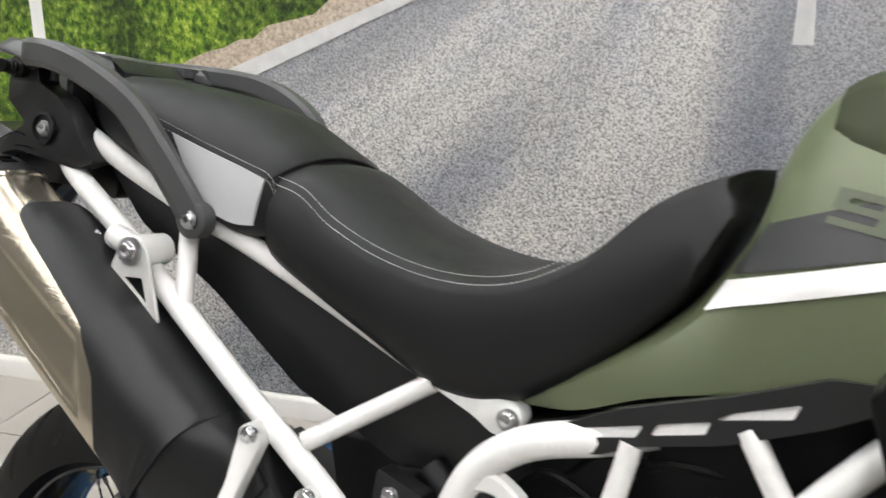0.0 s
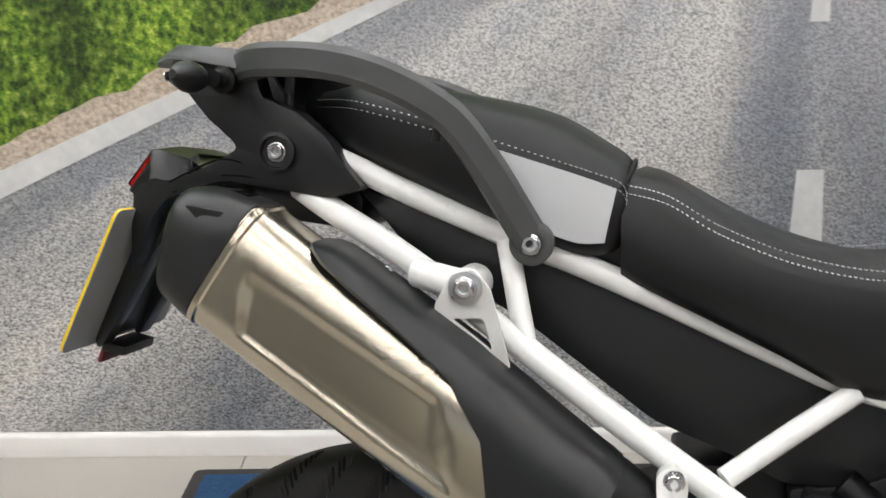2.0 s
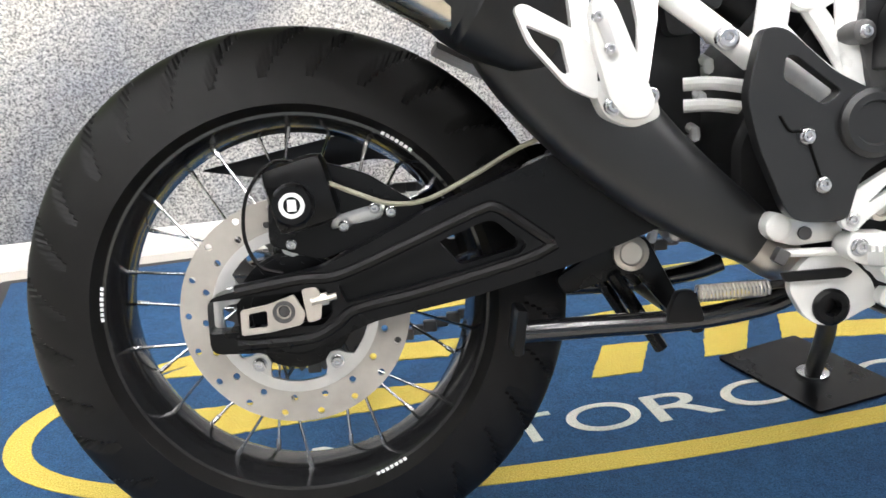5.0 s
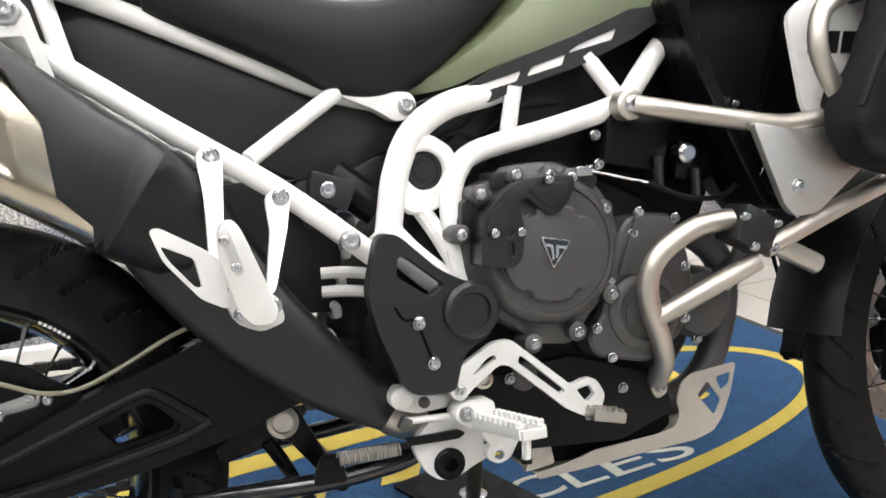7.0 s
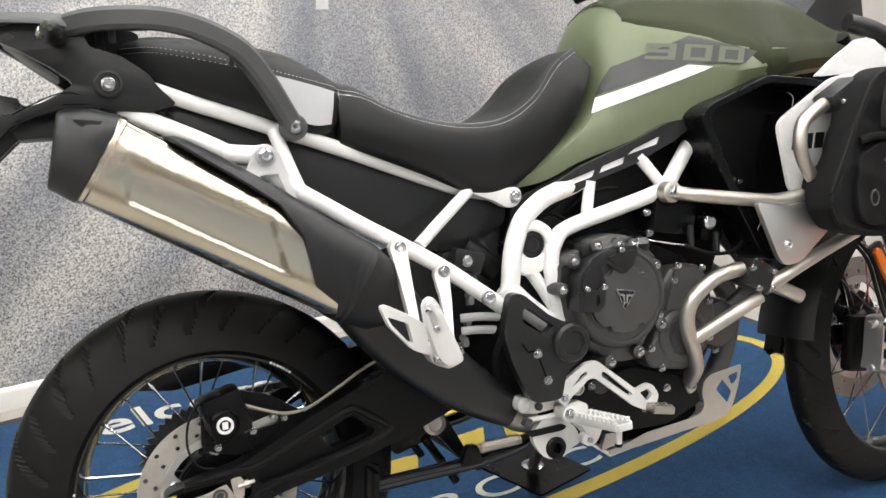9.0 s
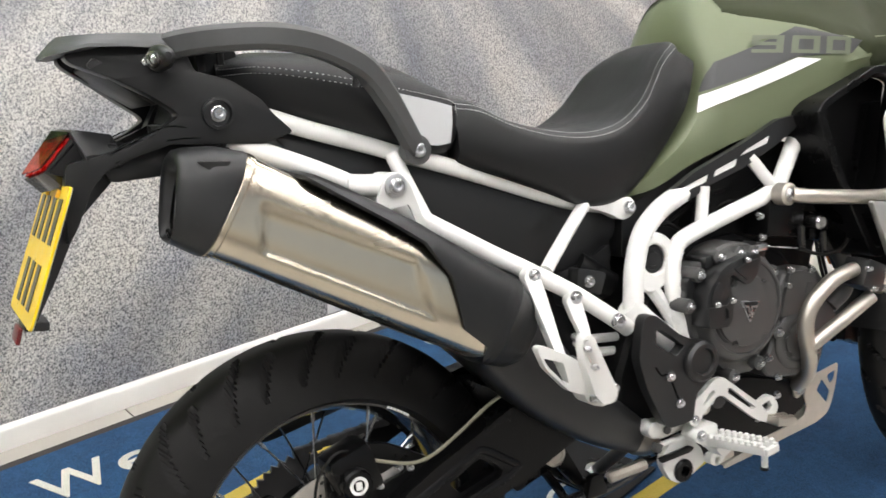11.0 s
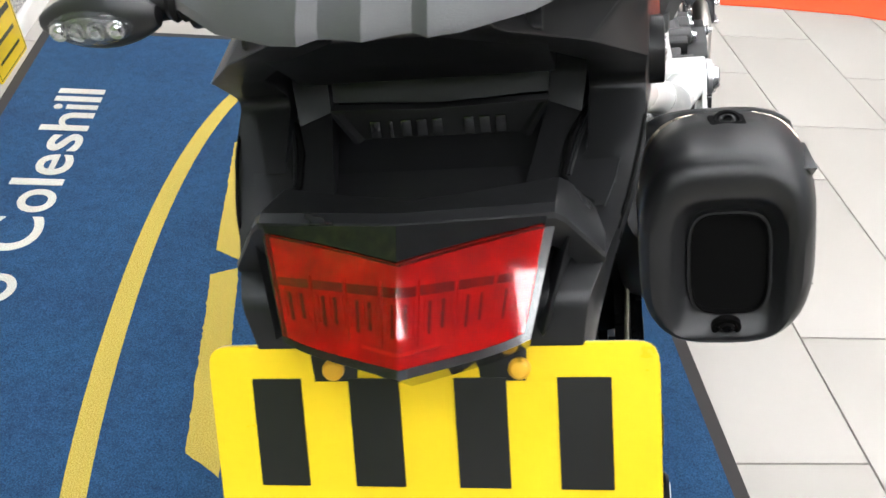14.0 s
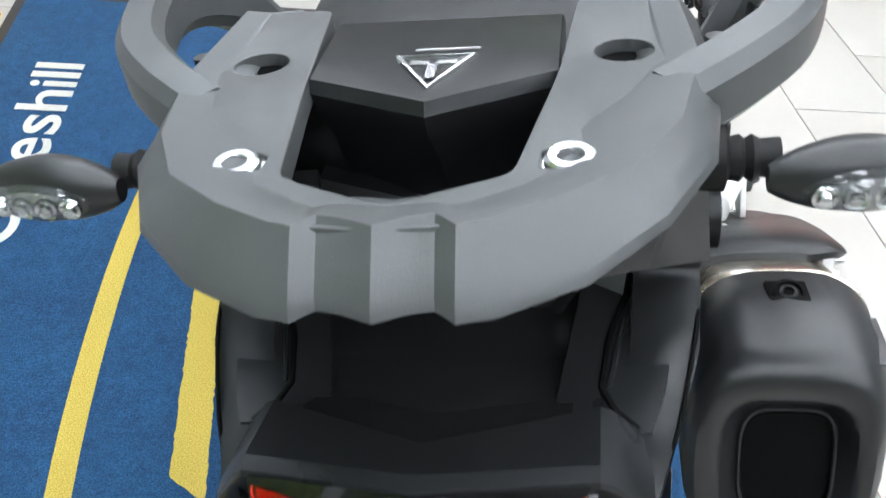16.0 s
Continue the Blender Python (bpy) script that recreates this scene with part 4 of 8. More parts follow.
def silencer():
    s = group_part("silencer", "brushed steel silencer with black end cap and heat shield")

    def hull(stations, power):
        bm = bmesh.new()
        skin(bm, [superring(*s_at(f, g), TILT_S, power) for f, g in stations], True, True)
        return bm
    # brushed body with a panel pressed into its outer flank
    corners = [(0.07, 0.02), (0.74, 0.032), (0.93, -0.036), (0.16, -0.042)]
    poly = [Vector((f * 0.33, v)) for f, v in corners]

    def pressed(f, v):
        q, inside = Vector((f * 0.33, v)), 1.0
        for p0, p1 in zip(poly, poly[1:] + poly[:1]):
            e = (p1 - p0).normalized()
            inside = min(inside, e.y * (q.x - p0.x) - e.x * (q.y - p0.y))
        k = min(1.0, max(0.0, inside / 0.0085))
        return 0.004 * k * k * (3 - 2 * k)
    rings = []
    for i in range(91):
        f = -0.02 + 1.215 * i / 90
        x, y, z, ry, rz = s_at(f)
        ring = []
        for px, py, pz in superring(x, y, z, ry, rz, TILT_S, 0.58, 112):
            if py < y:
                py += pressed(f, (pz - z) / math.cos(TILT_S))
            ring.append((px, py, pz))
        rings.append(ring)
    bm = bmesh.new()
    skin(bm, rings, True, True)
    part("body", bm, M_STEEL_BRUSHED, s, "brushed champagne stainless steel body with a pressed panel", 40)
    part("band", hull([(-0.012, 0.0005), (-0.006, 0.0022), (0.012, 0.0022), (0.018, 0.0005)], 0.58), M_STEEL_BRUSHED, s, "narrow steel band")
    # end cap
    caps = [(0.058, -0.166, 0.862, 0.05, 0.0675, 33.5), (0.055, -0.166, 0.8635, 0.0525, 0.07, 32.0), (0.032, -0.164, 0.872, 0.0515, 0.066, 21.0), (0.009, -0.161, 0.878, 0.049, 0.0595, 14.0),
            (0.001, -0.16, 0.879, 0.0465, 0.0565, 12.5), (-0.0032, -0.16, 0.8785, 0.0425, 0.0525, 12.5), (-0.004, -0.1605, 0.876, 0.038, 0.0485, 12.5), (-0.0032, -0.161, 0.8715, 0.0335, 0.0445, 12.5),
            (-0.0005, -0.162, 0.8695, 0.031, 0.042, 13.0), (0.006, -0.163, 0.869, 0.0275, 0.0375, 15.0), (0.0085, -0.1635, 0.869, 0.0242, 0.0325, 16.0),
            (0.006, -0.1635, 0.869, 0.0236, 0.0318, 16.0), (0.006, -0.1635, 0.869, 0.0222, 0.0304, 16.0), (0.045, -0.1635, 0.866, 0.021, 0.029, 16.0)]
    bm = bmesh.new()
    skin(bm, [superring(x, y, z, ry, rz, radians(t), 0.66 if i < 6 else 0.5, 40) for i, (x, y, z, ry, rz, t) in enumerate(caps)], True, True)
    cap = part("end_cap", bm, M_PLASTIC, s, "black end cap with a large rounded outlet", 40)
    bm = bmesh.new()
    skin(bm, [superring(x, -0.1635, 0.869, ry, ry + 0.0082, radians(16), 0.5, 40) for x, ry in ((0.008, 0.0221), (0.0048, 0.0221), (0.0048, 0.0212), (0.044, 0.0205))], True, True)
    part("outlet", bm, M_SHADE_SEAM, cap, "dark outlet with a thin lip")
    for x, y, z, ry in ((0.064, -0.166, 0.932, 78.0), (-0.0085, -0.1615, 0.8335, -12.0)):
        m = pose(x, y, z, 0, ry, -90)
        m = Matrix.Translation((x, y, z)) @ pose(0, 0, 0, 0, ry, 0) @ pose(0, 0, 0, 0, 0, -90)
        part("screw_recess", lathe([(0.0085, 0.003), (0.0085, -0.0006), (0.0068, -0.001), (0.006, 0.0), (0.001, 0.0)], 18), M_SHADE_SEAM, cap).matrix_local = m
        part("screw", lathe([(0.0046, 0.003), (0.0046, -0.0008), (0.003, -0.0014), (0.0026, 0.0006), (0.0005, 0.0006)], 14), M_BLACK_SATIN, cap).matrix_local = m
    # black pad on the cap: the screw slot's shade put into colour
    part("screw_slot", box(0.022, 0.021, 0.004, pose(0.066, -0.166, 0.9292, 0, 11, 0), 0.0015), M_SHADE_SEAM, cap, "black pad for the shade in the upper screw slot")
    # wedge-shaped flutes on the outer cheek of the cap
    for o, y1 in (([(0.026, 0.919), (0.066, 0.914), (0.062, 0.909), (0.045, 0.9)], -0.211), ([(0.012, 0.848), (0.034, 0.842), (0.03, 0.836)], -0.2125)):
        part("flute", prism(rounded(o, 0.002), -0.19, y1, 0.0025), M_PLASTIC, cap)
    # heat shield: a shell along the top that drops over the front
    bm = bmesh.new()
    stops = [(0.18, 106, 0.004), (0.21, 122, 0.01), (0.25, 131, 0.013), (0.35, 137, 0.0145), (0.55, 142, 0.015), (0.73, 148, 0.014), (0.79, 158, 0.012), (0.89, 170, 0.01), (1.04, 195, 0.007), (1.17, 205, 0.005), (1.21, 240, 0.005), (1.24, 285, 0.004)]
    outer = [superring(*s_at(f, g), TILT_S, 0.58, 30, radians(35), radians(a)) for f, a, g in stops]
    inner = [superring(*s_at(f, g - 0.0045), TILT_S, 0.58, 30, radians(35), radians(a)) for f, a, g in stops]
    skin(bm, [o + i[::-1] for o, i in zip(outer, inner)], True, True)
    shield = part("heat_shield", bm, M_PLASTIC_GREY, s, "satin black heat shield", 40)
    bm = bmesh.new()
    front = [(1.16, 0.0008, 0.0), (1.19, 0.003, 0.0), (1.26, 0.004, 0.006), (1.33, 0.001, 0.016), (1.42, -0.004, 0.022), (1.5, -0.02, 0.024)]
    rows = []
    for f, g, d in front:
        x, y, z, ry, rz = s_at(f, g)
        rows.append(superring(x, y + d, z, ry - d * 0.8, rz, TILT_S, 0.72))
    skin(bm, rows, True, True)
    part("front_cover", bm, M_PLASTIC_GREY, s, "satin black front cover", 40)
    # hanger
    h = group_part("hanger", "silver hanger bracket with a large bolt")
    part("bracket", plate_holed(rounded([(0.262, 0.83), (0.278, 0.862), (0.3, 0.868), (0.316, 0.85), (0.338, 0.775), (0.328, 0.772), (0.27, 0.818)], 0.006), [rounded([(0.281, 0.82), (0.31, 0.822), (0.32, 0.792)], 0.003)], -0.176, -0.172, 0.001), M_ALLOY, h)
    part("boss", lathe([(0.018, 0.04), (0.018, -0.006), (0.016, -0.008), (0.012, -0.008)], 24, centre=(0.293, -0.168, 0.85)), M_WHITE_FRAME, h)
    part("washer", lathe([(0.016, 0.0), (0.016, -0.004), (0.009, -0.005)], 24, centre=(0.293, -0.177, 0.85)), M_CHROME, h)
    bolt(h, 0.293, -0.182, 0.85, 0.0095)
    part("lug", rod((0.238, -0.146, 0.858), (0.293, -0.165, 0.85), 0.015, 12), M_WHITE_FRAME, h)
    bolt(s, 0.21, -0.152, 0.856, 0.0055, (-60, 0, 0))
    # link pipe shield down to the collector
    bm = bmesh.new()
    rows = [((0.43, -0.15, 0.66), 0.04, 0.07), ((0.455, -0.142, 0.6), 0.042, 0.066), ((0.49, -0.142, 0.55), 0.042, 0.062), ((0.54, -0.146, 0.49), 0.042, 0.053), ((0.6, -0.148, 0.437), 0.04, 0.044), ((0.66, -0.146, 0.395), 0.034, 0.034), ((0.685, -0.145, 0.378), 0.028, 0.028)]
    path = [Vector(p) for p, _, _ in rows]
    rings = []
    for i, (p, a, b) in enumerate(rows):
        t = (path[min(i + 1, len(path) - 1)] - path[max(i - 1, 0)]).normalized()
        n = Vector((-t.z, 0, t.x))
        k = lambda v: math.copysign(abs(v) ** 0.55, v)
        rings.append([Vector(p) + Vector((0, a * k(math.cos(q)), 0)) + n * b * k(math.sin(q)) for q in (2 * math.pi * j / 24 for j in range(24))])
    cols = [spline([r[j] for r in rings], 4) for j in range(24)]
    skin(bm, [[c[s2] for c in cols] for s2 in range(len(cols[0]))], True, True)
    part("link_pipe_shield", bm, M_PLASTIC, s, "black link pipe shield")
    part("link_pipe", tube([(0.665, -0.147, 0.392), (0.7, -0.14, 0.365), (0.74, -0.12, 0.35), (0.8, -0.08, 0.345)], 0.027, 16), M_TUBE_STEEL, s, "heat-stained steel link pipe")
    return s


silencer()

# --- side panel under the seat rail
for sgn in (-1, 1):
    bm = prism(rounded([(0.16, 0.935), (0.3, 0.9), (0.47, 0.845), (0.66, 0.765), (0.735, 0.745), (0.728, 0.7), (0.66, 0.668), (0.6, 0.662), (0.545, 0.688), (0.47, 0.715), (0.34, 0.806), (0.22, 0.87)], 0.012), sgn * 0.09, sgn * 0.05, 0.008)
    part("side_panel", bm, M_PLASTIC, BIKE, "matt black side panel under the seat")
    bm = prism(rounded([(0.6, 0.66), (0.66, 0.668), (0.71, 0.69), (0.71, 0.64), (0.655, 0.64), (0.64, 0.6), (0.61, 0.6)], 0.008), sgn * 0.095, sgn * 0.07, 0.004)
    part("inner_cover", bm, M_PLASTIC, BIKE)
loft_x([(0.16, [(-0.075, 0.93), (0.075, 0.93), (0.075, 0.99), (-0.075, 0.99)]), (0.45, [(-0.085, 0.84), (0.085, 0.84), (0.085, 0.93), (-0.085, 0.93)]), (0.72, [(-0.085, 0.66), (0.085, 0.66), (0.085, 0.79), (-0.085, 0.79)])], M_PLASTIC, "under_tray", BIKE, "black under-seat tray")

# --- tank and its side panels
TANK = [  # x, low z, crease z, top z, half width: low, middle, crease
    (0.742, 0.76, 0.768, 0.772, 0.1, 0.104, 0.1), (0.8, 0.77, 0.806, 0.814, 0.117, 0.118, 0.108), (0.86, 0.795, 0.848, 0.858, 0.126, 0.127, 0.112), (0.9, 0.808, 0.89, 0.905, 0.131, 0.131, 0.1),
    (0.932, 0.817, 0.945, 0.96, 0.137, 0.137, 0.094), (0.953, 0.825, 1.0, 1.04, 0.145, 0.145, 0.096), (1.0, 0.84, 1.045, 1.095, 0.168, 0.171, 0.12), (1.08, 0.862, 1.03, 1.112, 0.196, 0.206, 0.17),
    (1.16, 0.897, 1.003, 1.115, 0.21, 0.224, 0.2), (1.24, 0.92, 0.99, 1.115, 0.213, 0.228, 0.214), (1.32, 0.93, 0.988, 1.107, 0.205, 0.218, 0.198), (1.39, 0.935, 0.99, 1.09, 0.188, 0.2, 0.176), (1.46, 0.947, 0.994, 1.066, 0.165, 0.176, 0.15), (1.54, 0.985, 1.006, 1.034, 0.125, 0.133, 0.115)]


def tank():
    rings = []
    for x, zl, zc, zt, yl, ym, yc in TANK:
        half = [(0.6 * yl, zl - 0.004), (yl, zl), (ym, zl * 0.6 + zc * 0.4), ((ym + yc) / 2 + 0.004, zl * 0.2 + zc * 0.8), (yc, zc), (yc * 0.72, zc * 0.35 + zt * 0.65), (yc * 0.36, zc * 0.05 + zt * 0.95)]
        rings.append((x, [(-y, z) for y, z in half] + [(0, zt)] + [(y, z) for y, z in half[::-1]]))
    return loft_x(rings, M_GREEN, "fuel_tank", BIKE, "matt khaki green fuel tank with side stripes", 5, True, 28)


TANK_OB = tank()
from mathutils.bvhtree import BVHTree


def tree_of(ob):
    bm = bmesh.new()
    bm.from_mesh(ob.data)
    tr = BVHTree.FromBMesh(bm)
    bm.free()
    return tr


def drape(corners, tree, off=0.0012, n=16, m=5, side=-1, thick=0.0008):
    """A film of four corners (x, z) laid on a flank."""
    (a, b, c, d) = [Vector(p) for p in corners]
    bm = bmesh.new()
    rows = []
    for j in range(m + 1):
        row = []
        for i in range(n + 1):
            p = a.lerp(b, i / n).lerp(d.lerp(c, i / n), j / m)
            hit = tree.ray_cast(Vector((p.x, side * 1.0, p.y)), Vector((0, -side, 0)))
            y = hit[0].y if hit[0] is not None else side * 0.2
            row.append((p.x, y + side * off, p.y))
        rows.append(row)
    skin(bm, rows, False, False)
    return bm


TT = tree_of(TANK_OB)
for sgn in (-1, 1):
    part("white_stripe", drape([(0.904, 0.883), (1.103, 0.949), (1.062, 0.956), (0.919, 0.911)], TT, off=0.003, n=40, m=10, side=sgn), M_DECAL_WHITE, TANK_OB, "white stripe")
    part("dark_stripe", drape([(0.921, 0.916), (1.064, 0.958), (1.074, 1.008), (0.948, 0.964)], TT, side=sgn, off=0.002, n=40, m=10), M_DECAL_DARK, TANK_OB, "dark grey stripe")
    part("dark_stripe", drape([(1.064, 0.958), (1.165, 0.953), (1.192, 0.972), (1.074, 1.008)], TT, side=sgn, off=0.0024, n=40, m=10), M_DECAL_DARK, TANK_OB, "dark grey stripe")


# blocky digits: each stroke a slanted film on the flank, joined into one mesh a digit
STROKES = {"9": ((0, 0.78, 1, 1), (0, 0.42, 0.24, 0.78), (0.24, 0.42, 0.76, 0.62), (0.76, 0.2, 1, 0.78), (0.02, 0, 1, 0.2)), "0": ((0, 0.8, 1, 1), (0, 0.2, 0.24, 0.8), (0.76, 0.2, 1, 0.8), (0, 0, 1, 0.2))}


def block_digit(sign, x0, z0, side):
    bm = bmesh.new()
    wide, high, lean, fall = 0.047, 0.0285, 0.009, -0.13
    at = lambda u, v: (x0 + u * wide + v * lean, z0 + v * high + u * wide * fall)
    for u0, v0, u1, v1 in STROKES[sign]:
        one = drape([at(u0, v0), at(u1, v0), at(u1, v1), at(u0, v1)], TT, off=0.0038, n=12, m=6, side=side)
        me = bpy.data.meshes.new("stroke")
        one.to_mesh(me)
        one.free()
        bm.from_mesh(me)
        bpy.data.meshes.remove(me)
    return bm


for sgn in (-1, 1):
    for sign, x in (("9", 0.994), ("0", 1.053), ("0", 1.112)):
        part("digit", block_digit(sign, x, 0.9725 - (x - 0.994) * 0.13, sgn), M_DECAL_GREEN, TANK_OB, "pale green digit of the number 900")


def tank_cover():
    """Darker cover over the tank's front and top, edged by a step along a curved seam."""
    seam = [(0.985, 1.047), (1.004, 1.036), (1.06, 1.018), (1.106, 1.004), (1.152, 0.982), (1.18, 0.967), (1.205, 0.945), (1.225, 0.915), (1.24, 0.89)]

    def along(pts, x):
        for (x0, z0), (x1, z1) in zip(pts, pts[1:]):
            if x <= x1:
                return z0 + (z1 - z0) * (x - x0) / (x1 - x0)
        return pts[-1][1]
    foot = [(q[0], q[1] + 0.006) for q in TANK]
    for side in (-1, 1):
        rows = []
        for i in range(70):
            x = 0.987 + (1.535 - 0.987) * i / 69
            low, row = TT.ray_cast(Vector((x, side, max(along(seam, x), along(foot, x)))), Vector((0, -side, 0)))[0], []
            lo = math.atan2(low.z - 0.96, abs(low.y) - 0.02)
            for j in range(19):
                a = lo + (math.pi / 2 + 0.12 - lo) * j / 18
                d = Vector((0, side * math.cos(a), math.sin(a)))
                c = Vector((x, side * 0.02, 0.96))
                hit = TT.ray_cast(c + d * 0.6, -d)[0]
                row.append(hit + d * (0.003 if j else 0.0))
            rows.append(row)
        bm = bmesh.new()
        skin(bm, rows, False, False)
        part("tank_cover", bm, M_GREEN_DARK, TANK_OB, "darker green cover with a curved seam", 40)


tank_cover()
# knee trim with three white windows
for sgn in (-1, 1):
    o = [(0.788, 0.751), (0.794, 0.763), (0.814, 0.771), (0.85, 0.791), (0.949, 0.827), (1.018, 0.857), (1.067, 0.862), (1.077, 0.853), (1.022, 0.82), (0.948, 0.786), (0.874, 0.764), (0.84, 0.747), (0.807, 0.742)]
    holes = [[(0.814, 0.756), (0.822, 0.767), (0.877, 0.7838), (0.871, 0.7712)], [(0.8835, 0.7765), (0.8895, 0.788), (0.934, 0.8023), (0.9295, 0.7897)], [(0.937, 0.8042), (0.95, 0.8135), (1.001, 0.8333), (0.9955, 0.8197)]]
    bm = plate_holed(rounded(o, 0.006), [rounded(h, 0.003) for h in holes], -0.006, 0.006, 0.0015)
    for v in bm.verts:
        x = v.co.x
        v.co.y = sgn * (0.138 + max(0.0, x - 0.76) * 0.17 + v.co.y * 1.0)
    trim = part("knee_trim", bm, M_PLASTIC, BIKE, "black knee trim with white inserts")
    for h in holes:
        bm = prism([(x, z) for x, z in h], -0.001, 0.001, 0)
        for v in bm.verts:
            v.co.y = sgn * (0.1405 + max(0.0, v.co.x - 0.76) * 0.17 + v.co.y)
        part("insert", bm, M_DECAL_WHITE, trim, "white insert")

# --- swing arm, brake and chain side
SWING = group_part("swing_arm", "satin black swing arm")
arm = [(0.1, 0.345), (0.155, 0.357), (0.217, 0.369), (0.277, 0.397), (0.33, 0.423), (0.384, 0.444), (0.473, 0.48), (0.526, 0.488), (0.574, 0.47), (0.66, 0.46), (0.7, 0.44), (0.7, 0.4), (0.66, 0.392), (0.593, 0.397), (0.499, 0.362), (0.392, 0.333), (0.325, 0.32), (0.278, 0.311), (0.24, 0.296), (0.201, 0.282), (0.1, 0.284)]
hole = rounded([(0.349, 0.391), (0.402, 0.411), (0.412, 0.41), (0.437, 0.387), (0.433, 0.379), (0.372, 0.364)], 0.006)
slot = rounded([(0.1, 0.306), (0.1, 0.341), (0.225, 0.35), (0.232, 0.342), (0.232, 0.322), (0.222, 0.31)], 0.005)
pocket = rounded([(0.239, 0.352), (0.3, 0.374), (0.343, 0.39), (0.4, 0.4145), (0.413, 0.414), (0.444, 0.385), (0.436, 0.375), (0.369, 0.358), (0.3, 0.342), (0.247, 0.332)], 0.005)
for sgn in (-1, 1):
    # outer shell with a deep pocket between its two rails, a web at the pocket's bottom and one through opening
    bm = plate_holed(rounded(arm, 0.012), [pocket, slot], sgn * 0.114, sgn * 0.128, 0.0045)
    part("arm", bm, M_BLACK_SATIN, SWING)
    part("web", plate_holed(rounded(arm, 0.012), [hole, slot], sgn * 0.095, sgn * 0.1135, 0.002), M_BLACK_SATIN, SWING, "recessed web of the swing arm")
    for pts in ([(0.13, 0.3505), (0.2, 0.361), (0.242, 0.3635), (0.316, 0.3925), (0.392, 0.424), (0.413, 0.426), (0.44, 0.408), (0.47, 0.386)], [(0.13, 0.293), (0.205, 0.296), (0.235, 0.309), (0.256, 0.3245), (0.32, 0.338), (0.371, 0.3505), (0.444, 0.37), (0.475, 0.384)]):
        part("rail", tube([(x, sgn * 0.1245, z) for x, z in pts], 0.0075, 10, 5), M_BLACK_SATIN, SWING)
    part("axle_block", plate_holed(rounded([(0.135, 0.304), (0.135, 0.331), (0.165, 0.336), (0.192, 0.3455), (0.2035, 0.324), (0.199, 0.3125), (0.165, 0.306)], 0.003), [circle(0.181, 0.3275, 0.0065, 16), rounded([(0.143, 0.311), (0.143, 0.327), (0.163, 0.33), (0.163, 0.312)], 0.003)], sgn * 0.1285, sgn * 0.1335, 0.0012), M_SKID, SWING, "silver axle adjuster block")
    part("axle_seat", lathe([(0.012, 0.004), (0.012, -0.002), (0.008, -0.002), (0.007, 0.006), (0.001, 0.006)], 20, centre=(0.181, sgn * 0.1335, 0.3275)), M_ENGINE, SWING)
    part("adjuster_cap", plate_holed(rounded([(0.205, 0.313), (0.2, 0.35), (0.216, 0.352), (0.222, 0.34), (0.219, 0.316)], 0.004), [], sgn * 0.124, sgn * 0.129, 0.0012), M_SKID, SWING)
    part("adjuster", rod((0.21, sgn * 0.13, 0.336), (0.237, sgn * 0.13, 0.341), 0.0038, 8), M_TUBE_STEEL, SWING)
    part("adjuster_nut", rod((0.221, sgn * 0.13, 0.338), (0.228, sgn * 0.13, 0.3393), 0.007, 6), M_TUBE_STEEL, SWING)
part("bridge", box(0.14, 0.2, 0.07, pose(0.56, 0, 0.43, 0, 12, 0), 0.015), M_BLACK_SATIN, SWING)

CAL = group_part("rear_brake_caliper", "black rear brake caliper with round cap")
part("carrier", plate_holed(rounded([(0.165, 0.395), (0.17, 0.47), (0.215, 0.487), (0.275, 0.468), (0.34, 0.425), (0.31, 0.405), (0.22, 0.375)], 0.01), [rounded([(0.232, 0.408), (0.237, 0.423), (0.295, 0.437), (0.29, 0.418)], 0.006)], -0.088, -0.098, 0.002), M_BLACK_SATIN, CAL)
part("housing", box(0.07, 0.06, 0.075, pose(0.205, -0.1, 0.45, 0, -15, 0), 0.014), M_BLACK_SATIN, CAL)
part("cap", lathe([(0.023, 0.03), (0.023, -0.004), (0.02, -0.007), (0.001, -0.007)], 28, centre=(0.198, -0.137, 0.441)), M_BLACK_SATIN, CAL)
part("cap_badge", lathe([(0.0135, 0.001), (0.0135, -0.0012), (0.009, -0.0012), (0.009, 0.001)], 24, centre=(0.198, -0.1442, 0.441), closed=True), M_DECAL_WHITE, CAL, "white ring badge")
part("cap_badge", box(0.009, 0.0015, 0.012, pose(0.198, -0.1446, 0.441), 0.0), M_DECAL_WHITE, CAL)
part("brake_pad", box(0.06, 0.004, 0.022, pose(0.262, -0.088, 0.421, 0, -14, 0), 0.002), M_ALLOY_BARE, CAL)
for x, z in ((0.248, 0.412), (0.282, 0.43), (0.19, 0.395), (0.3, 0.425)):
    bolt(CAL, x, -0.1, z, 0.005)
part("brake_hose", tube([(0.222, -0.12, 0.467), (0.26, -0.118, 0.45), (0.3, -0.112, 0.435), (0.34, -0.108, 0.437), (0.39, -0.108, 0.46), (0.44, -0.11, 0.487), (0.49, -0.112, 0.505)], 0.0028, 8, 8), M_HOSE, CAL, "olive braided brake hose")
part("sensor_wire", tube([(0.215, -0.12, 0.48), (0.18, -0.118, 0.486), (0.15, -0.115, 0.455), (0.142, -0.112, 0.41), (0.155, -0.11, 0.375), (0.18, -0.11, 0.365)], 0.0022, 6, 8), M_RUBBER, CAL)
part("sensor_ring", holed_disc(0.05, 0.062, 30, 0.0028, -0.079, -0.076, 1), M_BLACK_SATIN, REAR, "black toothed sensor ring")
